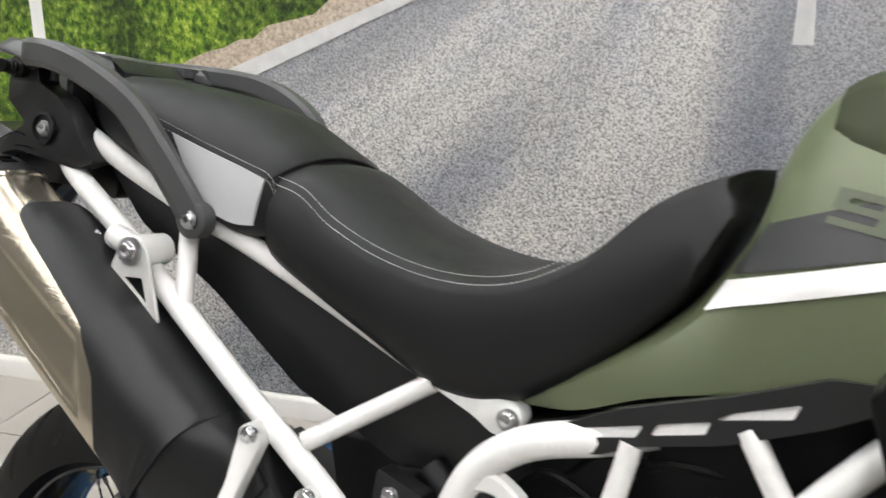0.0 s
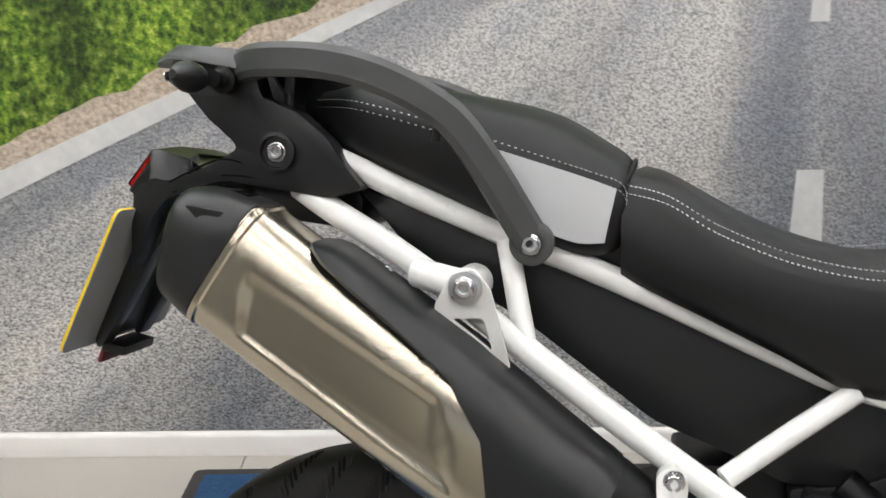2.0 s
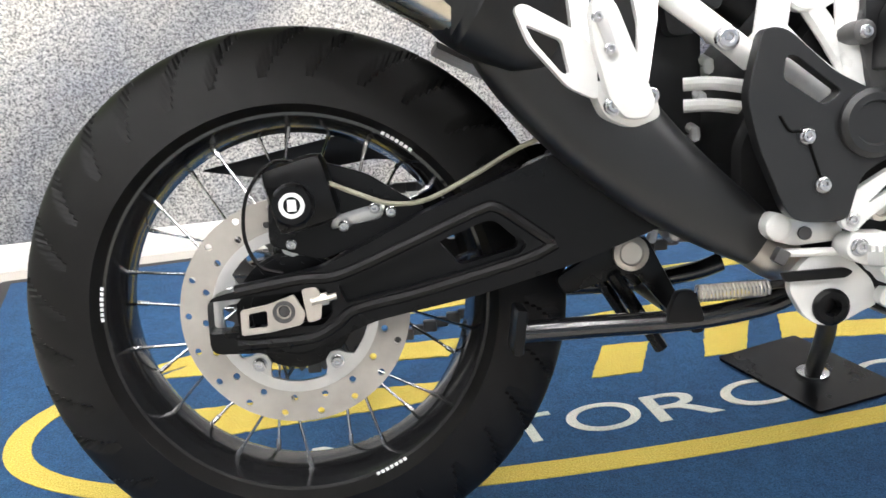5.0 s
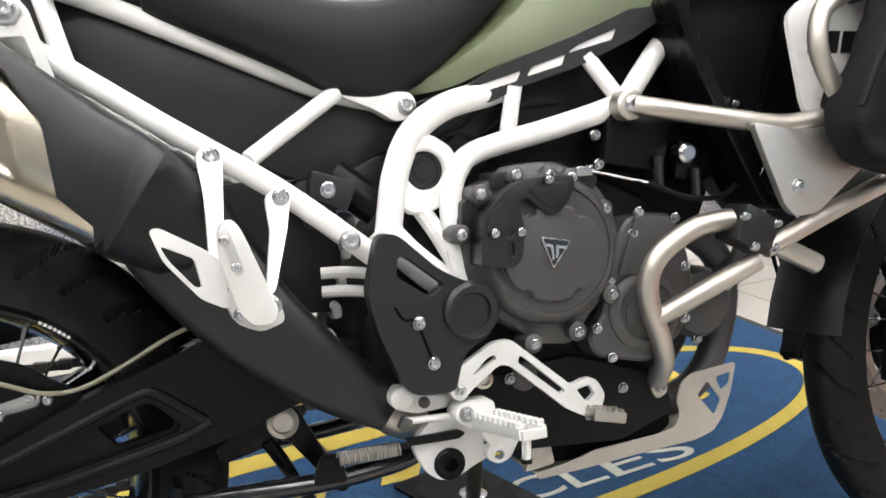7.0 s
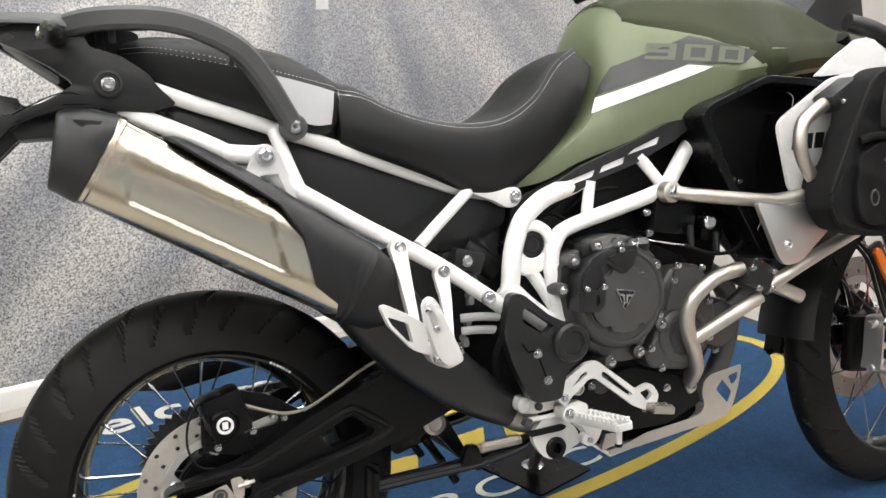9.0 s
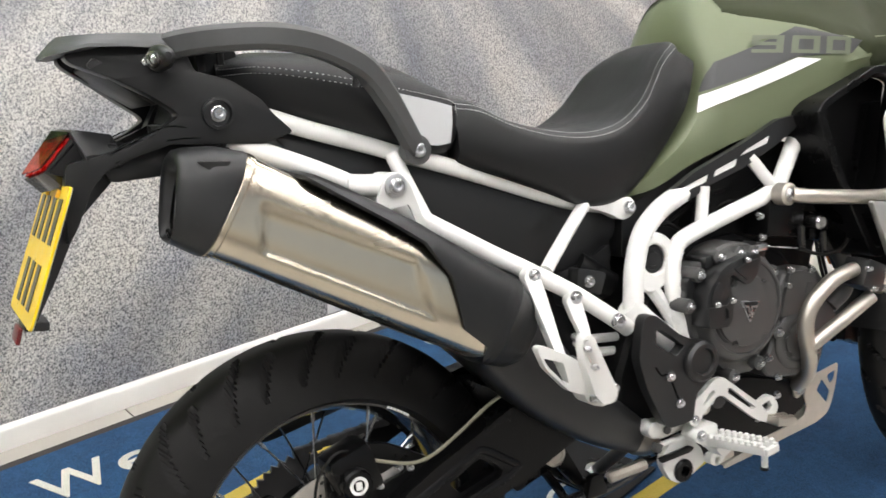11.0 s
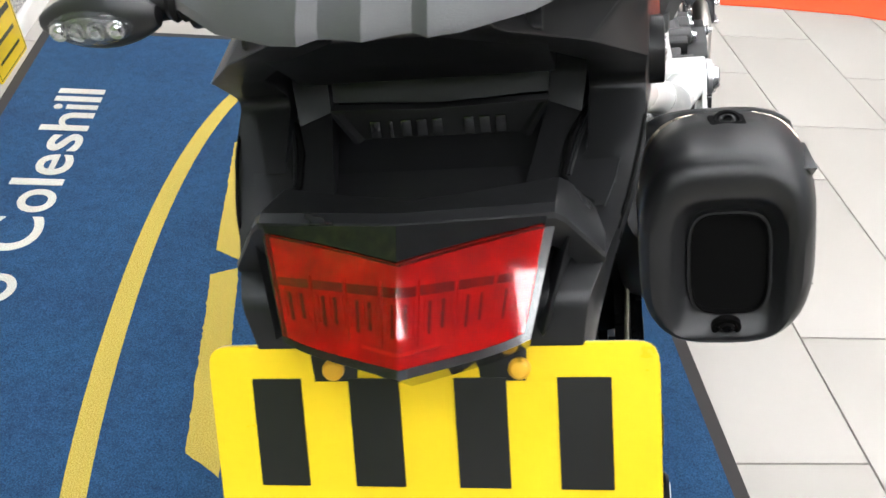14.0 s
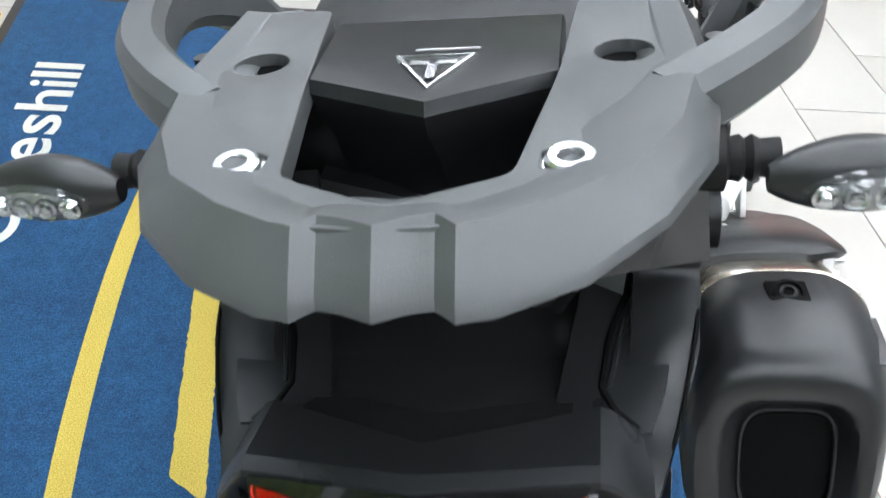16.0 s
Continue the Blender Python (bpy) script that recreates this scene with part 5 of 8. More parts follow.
# sprocket and chain on the far side
prof = []
for i in range(92):
    a = 2 * math.pi * i / 92
    r = 0.112 if i % 2 else 0.104
    prof.append((r * math.cos(a), r * math.sin(a)))
part("sprocket", plate_holed(prof, [circle(0.075 * math.cos(k * 1.2566), 0.075 * math.sin(k * 1.2566), 0.016, 12) for k in range(5)] + [circle(0, 0, 0.03, 16)], 0.07, 0.077, 0.0), M_ENGINE, REAR, "dark toothed sprocket")
for z0, z1 in ((0.43, 0.46), (0.212, 0.36)):
    bm = bmesh.new()
    for i in range(34):
        f = i / 33
        box(0.0175, 0.012 if i % 2 else 0.016, 0.0125 if i % 2 else 0.0145, pose(0.19 + f * 0.5, 0.074, z0 + (z1 - z0) * f), 0.003, bm)
    tagged(part("chain_run", bm, M_ENGINE, SWING, "dark drive chain"), kind="stuff")
part("chain_guard", prism(rounded([(0.06, 0.47), (0.3, 0.52), (0.42, 0.48), (0.42, 0.46), (0.28, 0.475), (0.15, 0.455)], 0.008), 0.088, 0.1, 0.002), M_PLASTIC, SWING, "black chain guard")
loft_x([(0.36, [(-0.06, 0.6), (0.08, 0.6), (0.08, 0.607), (-0.06, 0.607)]), (0.46, [(-0.07, 0.545), (0.09, 0.545), (0.09, 0.553), (-0.07, 0.553)]), (0.53, [(-0.07, 0.47), (0.09, 0.47), (0.096, 0.477), (-0.07, 0.478)])], M_PLASTIC, "hugger", SWING, "black inner mudguard")

# --- tail: rack, side fairings, lamps and number plate
def extrude_z(outline, z0, z1, bevel, holes=()):
    bm = plate_holed(outline, list(holes), z0, z1, 0.0)
    bm.transform(Matrix(((1, 0, 0, 0), (0, 0, 1, 0), (0, 1, 0, 0), (0, 0, 0, 1))))
    bmesh.ops.recalc_face_normals(bm, faces=bm.faces[:])
    bevel_sharp(bm, bevel, 3, 40)
    return bm


def tail():
    rack = group_part("luggage_rack", "grey-black cast luggage rack with grab arms")
    o = [(-0.078, 0.0), (-0.074, 0.034), (-0.06, 0.058), (-0.039, 0.083), (-0.004, 0.1), (0.053, 0.111), (0.128, 0.106), (0.128, 0.062), (0.05, 0.0555), (0.03, 0.053), (-0.041, 0.0425), (-0.062, 0.0)]
    full = o + [(x, -y) for x, y in o[-2:0:-1]]
    bm = extrude_z(rounded(full, 0.006), 1.062, 1.0745, 0.0025, [circle(0.068, s * 0.083, 0.013, 18) for s in (-1, 1)] + [circle(-0.031, s * 0.0625, 0.0125, 6) for s in (-1, 1)])
    for v in bm.verts:
        v.co.z += 0.0025 - 0.1 * min(v.co.x, 0.09)
    part("plate", bm, M_RACK, rack)
    # sloping outer edge with two finger scallops across the back
    stn = [(0.128, 0.108, 0.128, 0.12, 1.052), (0.055, 0.114, 0.055, 0.124, 1.055), (-0.004, 0.103, -0.01, 0.116, 1.0655), (-0.04, 0.085, -0.054, 0.096, 1.07), (-0.062, 0.059, -0.081, 0.069, 1.067), (-0.075, 0.036, -0.096, 0.04, 1.066), (-0.0765, 0.03, -0.0975, 0.032, 1.066)]
    half = list(stn)
    for y in (0.0275, 0.0255, 0.0235, 0.02, 0.016, 0.012, 0.008, 0.0045, 0.0015, 0.0):
        half.append((-0.078, y, -0.099, y, 1.066))
    half += [(a, -b2, c, -d, z) for a, b2, c, d, z in half[-2::-1]]
    rings = []
    for bx, by, cx, cy, cz in half:
        k = abs(by)
        dent = 0.0065 * min(math.sin(math.pi * min(k / 0.047, 0.5)), max(0.0, (0.0275 - k) / 0.007))
        top = 1.0785 - 0.1 * min(bx, 0.09)
        q = lambda f, drop=0.0: (bx + (cx - bx) * f + dent, by + (cy - by) * f, top + (cz - top) * f - drop)
        inn = lambda d, z: (bx + (0.012 if bx < 0 else 0.0) + dent * 0.3 + d * 0.4, by * (1 - 0.12 - d * 2), z)
        rings.append([inn(0.0, top - 0.0012), q(-0.02), q(0.05), q(0.5), q(0.92), q(1.0, 0.003), inn(0.06, cz - 0.001), inn(0.05, cz + 0.008)])
    bm = bmesh.new()
    skin(bm, rings, True, True)
    part("rear_edge", bm, M_RACK, rack, "sloping rack edge with finger scallops", 30)
    for s in (-1, 1):
        part("bolt_seat", lathe([(0.0124, 0.0), (0.0124, 0.002), (0.001, 0.002)], 18), M_BLACK_GLOSS, rack).matrix_local = pose(-0.031, s * 0.0625, 1.0655, 90)
        bolt(rack, -0.031, s * 0.0625, 1.0765, 0.0098, (-90, 0, 0))
        # black disc across each hole: its shade put in as colour
        part("hole_floor", lathe([(0.0134, 0.0), (0.0134, 0.002), (0.001, 0.002)], 18), M_SHADE_SEAM, rack).matrix_local = pose(0.068, s * 0.083, 1.0605, 90)
        path = spline([(0.035, s * 0.1, 1.058), (0.062, s * 0.13, 1.061), (0.095, s * 0.154, 1.061), (0.145, s * 0.17, 1.058), (0.19, s * 0.177, 1.049), (0.235, s * 0.176, 1.031), (0.274, s * 0.171, 1.006), (0.304, s * 0.162, 0.967), (0.327, s * 0.152, 0.93), (0.349, s * 0.141, 0.893)], 5)
        t = bmesh.new()
        rings = []
        for i, p in enumerate(path):
            d = (path[min(i + 1, len(path) - 1)] - path[max(i - 1, 0)]).normalized()
            side = Vector((-d.y, d.x, 0)).normalized() if d.xy.length > 0.5 else Vector((0, 1, 0))
            side = (side * (1 if side.y > 0 else -1) - d * side.dot(d) * (1 if side.y > 0 else -1)).normalized()
            up = d.cross(side).normalized()
            f = i / (len(path) - 1)
            a, b = 0.0125 - 0.004 * max(0, f - 0.6), 0.0165
            rings.append([p + side * a * cx + up * b * cz for cx, cz in ((-1, -0.6), (-0.6, -1), (0.6, -1), (1, -0.6), (1, 0.6), (0.6, 1), (-0.6, 1), (-1, 0.6))])
        skin(t, rings, True, True)
        part("grab_arm", t, M_RACK, rack, "", 30)
        part("grab_foot", lathe([(0.021, 0.012), (0.021, -0.006), (0.018, -0.008), (0.012, -0.008), (0.012, -0.005), (0.001, -0.005)], 24, centre=(0, 0, 0)), M_RACK, rack).matrix_local = pose(0.349, s * 0.142, 0.891, 0, 0, 0 if s < 0 else 180)
        bolt(rack, 0.349, s * 0.1515, 0.891, 0.0085, (0, 0, 0 if s < 0 else 180))
        part("strap_peg", rod((0.262, s * 0.168, 1.01), (0.258, s * 0.165, 0.985), 0.004, 8), M_PLASTIC, rack)
        part("strap_peg", rod((0.098, s * 0.125, 1.06), (0.096, s * 0.125, 1.03), 0.005, 8), M_PLASTIC, rack)
    # pillion catch with emblem
    bm = bmesh.new()
    prof = [(0.0235, 1.0655), (0.0265, 1.0715), (0.112, 1.0675), (0.14, 1.05), (0.14, 1.005), (0.062, 0.985), (0.045, 1.03), (0.0265, 1.055)]
    skin(bm, [[(x + (abs(y) * 0.42 if x < 0.1 else 0.0), y, z) for x, z in prof] for y in (-0.055, -0.0535, 0.0, 0.0535, 0.055)], True, True)
    bevel_sharp(bm, 0.0018, 2, 25)
    catch = part("seat_catch", bm, M_TAIL, BIKE, "dark grey block with a triangular badge")
    tri = lambda q, z: [(0.066 + (q - 1) * 0.006, 0.0185 * q, z), (0.066 + (q - 1) * 0.006, -0.0185 * q, z), (0.036 - (q - 1) * 0.012, 0.0, z)]
    bm = bmesh.new()
    skin(bm, [tri(1.0, 1.069), tri(1.0, 1.0727), tri(0.86, 1.0729), tri(0.84, 1.0715)], True, False)
    part("badge_rim", bm, M_CHROME, catch, "chrome triangular badge rim")
    bm = bmesh.new()
    skin(bm, [tri(0.85, 1.068), tri(0.85, 1.0721)], True, True)
    part("badge", bm, M_BLACK_GLOSS, catch)
    for y in (-0.0062, 0.0062):
        part("badge_mark", box(0.0035, 0.0085, 0.0008, pose(0.0585, y, 1.0724, 0, 3, 0), 0.0), M_CHROME, catch)
    part("badge_mark", box(0.014, 0.0045, 0.0008, pose(0.0505, 0, 1.0726, 0, 3, 0), 0.0), M_CHROME, catch)
    part("emboss_line", box(0.0018, 0.03, 0.0006, pose(0.0765, -0.004, 1.0696), 0.0), M_DECAL_GREY, catch, "fine grey lettering as a bar")

    fair = group_part("tail_fairing", "matt black tail fairing")
    side = [(-0.076, 1.062), (-0.066, 1.07), (0.052, 1.066), (0.064, 1.026), (0.106, 1.011), (0.141, 0.983), (0.154, 0.963), (0.178, 0.937), (0.14, 0.926), (0.02, 0.94), (-0.02, 0.93), (-0.055, 0.917), (-0.075, 0.898), (-0.098, 0.85), (-0.112, 0.83), (-0.108, 0.88), (-0.1, 0.93), (-0.04, 0.9395), (-0.014, 0.947), (0.008, 0.957), (0.036, 0.972), (0.034, 0.979), (0.01, 0.999), (-0.032, 1.029), (-0.07, 1.052)]
    for s in (-1, 1):
        bm = prism(rounded(side, 0.006), s * 0.118, s * 0.087, 0.006)
        for v in bm.verts:
            low = max(0.0, 0.97 - v.co.z)
            back = max(0.0, 0.0 - v.co.x) if v.co.z > 0.985 else 0.0
            v.co.y -= s * (low * 0.1 + min(back * 0.95, 0.08) + (max(0.0, -v.co.x) * 0.28 if v.co.z <= 0.985 else 0.0))
            v.co.y += s * max(0.0, v.co.x - 0.05) * 0.14
        part("side_cover", bm, M_TAIL, fair, "black side cover with a recessed bolt")
        for seam in ([(0.06, 0.953), (0.02, 0.962), (-0.028, 0.945), (-0.05, 0.935)], [(0.06, 0.953), (0.085, 0.945), (0.09, 0.94), (0.02, 0.945), (-0.045, 0.925)]):
            part("seam", tube([(x, s * (0.1175 - (max(0.0, 0.97 - z) * 0.1 + max(0.0, -x) * 0.28) + max(0.0, x - 0.05) * 0.14), z) for x, z in seam], 0.0011, 6, 4), M_SHADE_SEAM, fair)
        part("bolt_recess", lathe([(0.02, 0.006), (0.02, -0.0035), (0.0165, -0.004), (0.0155, 0.001), (0.001, 0.001)], 26), M_PLASTIC, fair).matrix_local = pose(0.084, s * 0.1265, 0.971, 0, 0, 0 if s < 0 else 180)
        bolt(fair, 0.084, s * 0.1265, 0.971, 0.0085, (0, 0, 0 if s < 0 else 180))
        # blade beside the plaque, running down to a point on the valley floor
        q = lambda x, y, z: (x, s * y, z)
        bm = bmesh.new()
        skin(bm, [[q(0.066, 0.067, 1.012), q(0.064, 0.09, 1.012), q(0.075, 0.09, 0.98), q(0.075, 0.067, 0.98)], [q(0.046, 0.0655, 0.982), q(0.044, 0.0865, 0.981), q(0.055, 0.0865, 0.955), q(0.055, 0.0655, 0.955)],
                  [q(0.036, 0.0637, 0.9655), q(0.03, 0.0825, 0.9605), q(0.035, 0.0825, 0.94), q(0.04, 0.0637, 0.94)],
                  [q(-0.0205, 0.0527, 0.945), q(-0.0184, 0.071, 0.9475), q(-0.012, 0.071, 0.925), q(-0.012, 0.0527, 0.925)], [q(-0.036, 0.0505, 0.9465), q(-0.04, 0.073, 0.948), q(-0.03, 0.073, 0.92), q(-0.03, 0.0505, 0.92)]], True, True)
        bevel_sharp(bm, 0.0016, 2, 28)
        part("cheek", bm, M_TAIL, fair, "", 28)
        # dark seam along the blade, kinked out to the side cover, with a raised lip
        line = [(0.058, 0.113, 0.962), (0.053, 0.111, 0.961), (0.0305, 0.0845, 0.9605), (-0.0184, 0.0725, 0.9475), (-0.036, 0.0885, 0.9405)]
        part("seam", tube([q(x, y, z + 0.0006) for x, y, z in line], 0.0017, 6, 2), M_SHADE_SEAM, fair)
        part("seam_lip", tube([q(x + 0.001, y + 0.0032, z - 0.0002) for x, y, z in line[:4]], 0.0014, 6, 2), M_TAIL, fair)
        bm = bmesh.new()
        skin(bm, [[q(0.075, 0.08, 0.963), q(0.07, 0.118, 0.963), q(0.07, 0.118, 0.94), q(0.075, 0.08, 0.94)], [q(0.052, 0.08, 0.9608), q(0.052, 0.114, 0.9612), q(0.052, 0.114, 0.94), q(0.052, 0.08, 0.94)], [q(0.03, 0.079, 0.9598), q(0.03, 0.11, 0.9602), q(0.03, 0.11, 0.94), q(0.03, 0.079, 0.94)], [q(-0.02, 0.068, 0.9468), q(-0.02, 0.1, 0.947), q(-0.02, 0.1, 0.93), q(-0.02, 0.068, 0.93)], [q(-0.038, 0.066, 0.9415), q(-0.038, 0.094, 0.9415), q(-0.038, 0.094, 0.92), q(-0.038, 0.066, 0.92)]], True, True)
        part("inner_fin", bm, M_TAIL, fair, "", 30)
    # upper centre panel under the rack, with a V-notched top
    bm = bmesh.new()
    skin(bm, [[(x + d, y, z) for x, y, z in ((0.064, 0.066, 1.008), (0.057, 0.0, 0.993), (0.064, -0.066, 1.008), (0.045, -0.064, 0.9675), (0.042, 0.0, 0.9655), (0.045, 0.064, 0.9675))] for d in (0.0, 0.012)], True, True)
    bevel_sharp(bm, 0.0015, 2, 30)
    part("centre_panel", bm, M_PLASTIC_GREY, fair)
    part("recess_back", box(0.012, 0.18, 0.12, pose(0.082, 0, 1.0), 0.004), M_PLASTIC, fair)
    # plaque in a shallow tray with a bright upper lip; raised lettering as bars
    lean = lambda z, off: 0.0345 + (z - 0.94) * 0.14 - off
    pl = [(0.0635, 0.9655), (0.0, 0.9635), (-0.0635, 0.9655), (-0.0475, 0.941), (0.0475, 0.941)]
    shrink = lambda k, off: [(lean(0.953 + (z - 0.953) * k, off), y * (k + 1) / 2, 0.953 + (z - 0.953) * k) for y, z in pl]
    bm = bmesh.new()
    skin(bm, [shrink(1.08, -0.006), shrink(1.08, 0.002), shrink(0.96, 0.0022), shrink(0.86, -0.0015)], True, True)
    bevel_sharp(bm, 0.0007, 2, 30)
    plaque = part("plaque", bm, M_TAIL, fair, "black plaque with raised gloss lettering as bars")
    for i in range(9):
        if i == 5:
            continue
        part("letter_bar", box(0.0026, 0.0064 if i != 1 else 0.0026, 0.0105, Matrix.Translation((lean(0.953, 0.0006), 0.0385 - i * 0.0093, 0.953)) @ pose(0, 0, 0, 0, 8, 0), 0.0011), M_BAR_GLOSS, plaque)
    # floor of the tail: a shallow valley folding up to the V-shaped front edge of the lamp hood
    ridge = lambda y: (-0.066 + 0.0275 * min(1.0, abs(y) / 0.0743), 0.9655 - 0.0055 * min(1.0, abs(y) / 0.0743))
    bm = bmesh.new()
    rows = []
    for y in (-0.06, -0.05, -0.035, -0.018, 0.0, 0.018, 0.035, 0.05, 0.06):
        xr, zr = ridge(y)
        k = min(1.0, abs(y) / 0.0516)
        xc, zc = -0.0358 + 0.0154 * k, 0.9485 - 0.006 * k
        slope = spline([(0.036, y, 0.9425), (0.026, y, 0.9412), (0.006, y, 0.941), (xc, y, zc)], 5)
        rows.append(slope + [Vector((xc - 0.0012, y, zc + 0.0008)), Vector((xr + 0.0005, y, zr - 0.003)), Vector((xr, y, 0.925)), Vector((0.04, y, 0.92))])
    skin(bm, rows, True, True)
    part("valley", bm, M_TAIL, fair, "", 16)
    # under-tail
    bm = prism(rounded([(0.06, 0.95), (0.16, 0.93), (0.16, 0.89), (0.06, 0.9), (-0.05, 0.9), (-0.06, 0.93)], 0.01), -0.075, 0.075, 0.006)
    part("under_tail", bm, M_PLASTIC, fair)
    bm = prism(rounded([(-0.055, 1.046), (0.02, 0.99), (0.04, 1.0), (-0.045, 1.056)], 0.004), -0.07, 0.07, 0.003)
    part("rack_underside", bm, M_PLASTIC, fair)

    # tail lamp: two flat halves of a sloping face that meet in a soft crease
    lamp = group_part("tail_lamp", "red tail lamp under a black hood")

    def face_at(u, w, d=0.0):
        """A place on the lamp's face: u across from -1 to 1, w down from 0 to 1, d proud of it."""
        k = abs(u)
        top = Vector((-0.097 + 0.0104 * k, u * 0.069, 0.9705 - 0.0039 * k))
        low = Vector((-0.1405 + 0.0155 * k, u * 0.0568, 0.9215 + 0.0047 * k))
        n = Vector((-0.66, 0.1 * u, 0.745)).normalized()
        return tuple(top.lerp(low, w) + n * d)

    def face_sheet(u0, u1, edge0, edge1, d0, d1, nu=24, nw=8):
        """A closed sheet on the face between two edges w(u), from d0 to d1 deep."""
        bm = bmesh.new()
        grids = []
        for d in (d1, d0):
            grids.append([[bm.verts.new(face_at(u, edge0(u) + (edge1(u) - edge0(u)) * j / nw, d)) for u in (u0 + (u1 - u0) * i / nu for i in range(nu + 1))] for j in range(nw + 1)])
        for g2 in grids:
            for j in range(nw):
                for i in range(nu):
                    bm.faces.new((g2[j][i], g2[j][i + 1], g2[j + 1][i + 1], g2[j + 1][i]))
        loop = [(0, i) for i in range(nu)] + [(j, nu) for j in range(nw)] + [(nw, i) for i in range(nu, 0, -1)] + [(j, 0) for j in range(nw, 0, -1)]
        for (j0, i0), (j1, i1) in zip(loop, loop[1:] + loop[:1]):
            bm.faces.new((grids[0][j0][i0], grids[0][j1][i1], grids[1][j1][i1], grids[1][j0][i0]))
        bmesh.ops.recalc_face_normals(bm, faces=bm.faces[:])
        return bm
    vee = lambda u: 0.06 + 0.2 * (1 - abs(u))
    base_edge = lambda u: 1.0 - 0.06 * abs(u) ** 6
    part("lens_surround", face_sheet(-1.05, 1.05, lambda u: -0.03, lambda u: 1.06 - 0.06 * abs(u / 1.05) ** 6, -0.03, -0.0035), M_BLACK_GLOSS, lamp, "gloss black lamp housing")
    part("red_lens", face_sheet(-0.985, 0.985, vee, base_edge, 0.001, 0.003), M_RED_LENS, lamp, "flat glossy red lens", 9)
    part("smoked_lens", face_sheet(-0.985, 0.985, lambda u: -0.005, lambda u: vee(u) - 0.012, -0.002, 0.0032), M_SMOKE_LENS, lamp, "smoked black top lens with a V-shaped edge", 9)
    core = part("reflector", face_sheet(-0.98, 0.98, lambda u: vee(u) + 0.01, lambda u: base_edge(u) - 0.01, -0.003, -0.0024), M_RED_CORE, lamp, "faceted red reflector behind the lens")
    for i in range(7):
        u = -0.84 + i * 0.28
        flat_edge = lambda v: (lambda w: v)
        cell = face_sheet(u - 0.125, u + 0.125, flat_edge(0.42), flat_edge(0.49), -0.0024, -0.0012, 3, 1)
        part("reflector_cell", cell, M_RED_DULL, core, "dark upper edge of a reflector cell")
        part("reflector_wall", face_sheet(u - 0.15, u - 0.133, flat_edge(0.38), flat_edge(0.86), -0.0024, 0.0004, 1, 1), M_RED_CORE, core)
        for k in range(5):
            c = u - 0.1 + k * 0.05
            part("reflector_rib", face_sheet(c - 0.011, c + 0.011, flat_edge(0.52 + 0.02 * (k % 2)), flat_edge(0.78 - 0.03 * (k % 3)), -0.0024, -0.0006, 1, 1), M_RED_DULL if k % 2 else M_RED_CORE, core)
    part("lower_strip", face_sheet(-0.34, 0.3, lambda u: 0.865 + 0.05 * (0.34 - abs(u)), lambda u: 0.89 + 0.06 * (0.34 - abs(u)), -0.0022, 0.0004, 12, 1), M_ORANGE, core, "orange-lit lower light strip")
    # hood with a V-shaped front edge, a narrow rim over the lens and chamfered shoulders
    bm = bmesh.new()
    rows = []
    for y in (-0.094, -0.088, -0.0765, -0.072, -0.05, -0.025, 0.0, 0.025, 0.05, 0.072, 0.0765, 0.088, 0.094):
        xr, zr = ridge(y)
        k = min(1.0, abs(y) / 0.0743)
        out = max(0.0, abs(y) - 0.074)
        drop, ahead = out * 1.35, out * 0.25
        rx, rz = -0.0975 + 0.0112 * k + out * 0.5, 0.9718 - 0.0039 * k - drop * 1.15
        rows.append([(rx + 0.004, y * 0.97, rz - 0.02), (rx - 0.0006, y, rz - 0.0012), (rx + 0.0006, y, rz + 0.0012), (rx + 0.008, y, rz + 0.0022), (rx * 0.45 + xr * 0.55, y, rz * 0.5 + (zr - drop) * 0.5 + 0.0016), (xr - 0.0012 + ahead, y, zr - drop + 0.0004), (xr + ahead, y, zr - drop - 0.0012), (xr + 0.003 + ahead, y * 0.99, 0.944 - drop * 0.8), (xr, y * 0.95, 0.918)])
    skin(bm, rows, True, True)
    part("hood", bm, M_TAIL, lamp, "black lamp hood with a V-shaped front edge", 22)
    for s in (-1, 1):
        # cheek of the hood, folding down beside the lens
        bm = bmesh.new()
        skin(bm, [[(-0.038, s * 0.0925, 0.9345), (-0.081, s * 0.0785, 0.9565), (-0.118, s * 0.0645, 0.922), (-0.07, s * 0.073, 0.905)], [(-0.038, s * 0.08, 0.925), (-0.07, s * 0.07, 0.94), (-0.1, s * 0.06, 0.915), (-0.07, s * 0.062, 0.9)]], True, True)
        bevel_sharp(bm, 0.0018, 2, 30)
        part("hood_cheek", bm, M_TAIL, lamp)

    # number plate and its holder
    hold = group_part("plate_holder", "black plate holder behind the number plate")
    for s in (-1, 1):
        bm = prism(rounded([(-0.04, 0.94), (-0.1, 0.915), (-0.172, 0.745), (-0.165, 0.735), (-0.13, 0.79), (-0.09, 0.86), (-0.04, 0.905)], 0.008), s * 0.055, s * 0.03, 0.004)
        part("stay", bm, M_PLASTIC, hold)
    bm = prism([(-0.095, 0.915), (-0.168, 0.75), (-0.162, 0.748), (-0.088, 0.912)], -0.05, 0.05, 0.002)
    part("back_plate", bm, M_PLASTIC, hold)
    part("foot", box(0.03, 0.07, 0.012, pose(-0.16, 0.0, 0.732, 0, 10, 0), 0.003), M_PLASTIC, hold)
    pose_p = Matrix.Translation((-0.1375, -0.004, 0.823)) @ pose(0, 0, 0, 0, 24.3, 0)
    plate = group_part("number_plate", "yellow number plate with black lettering bars")
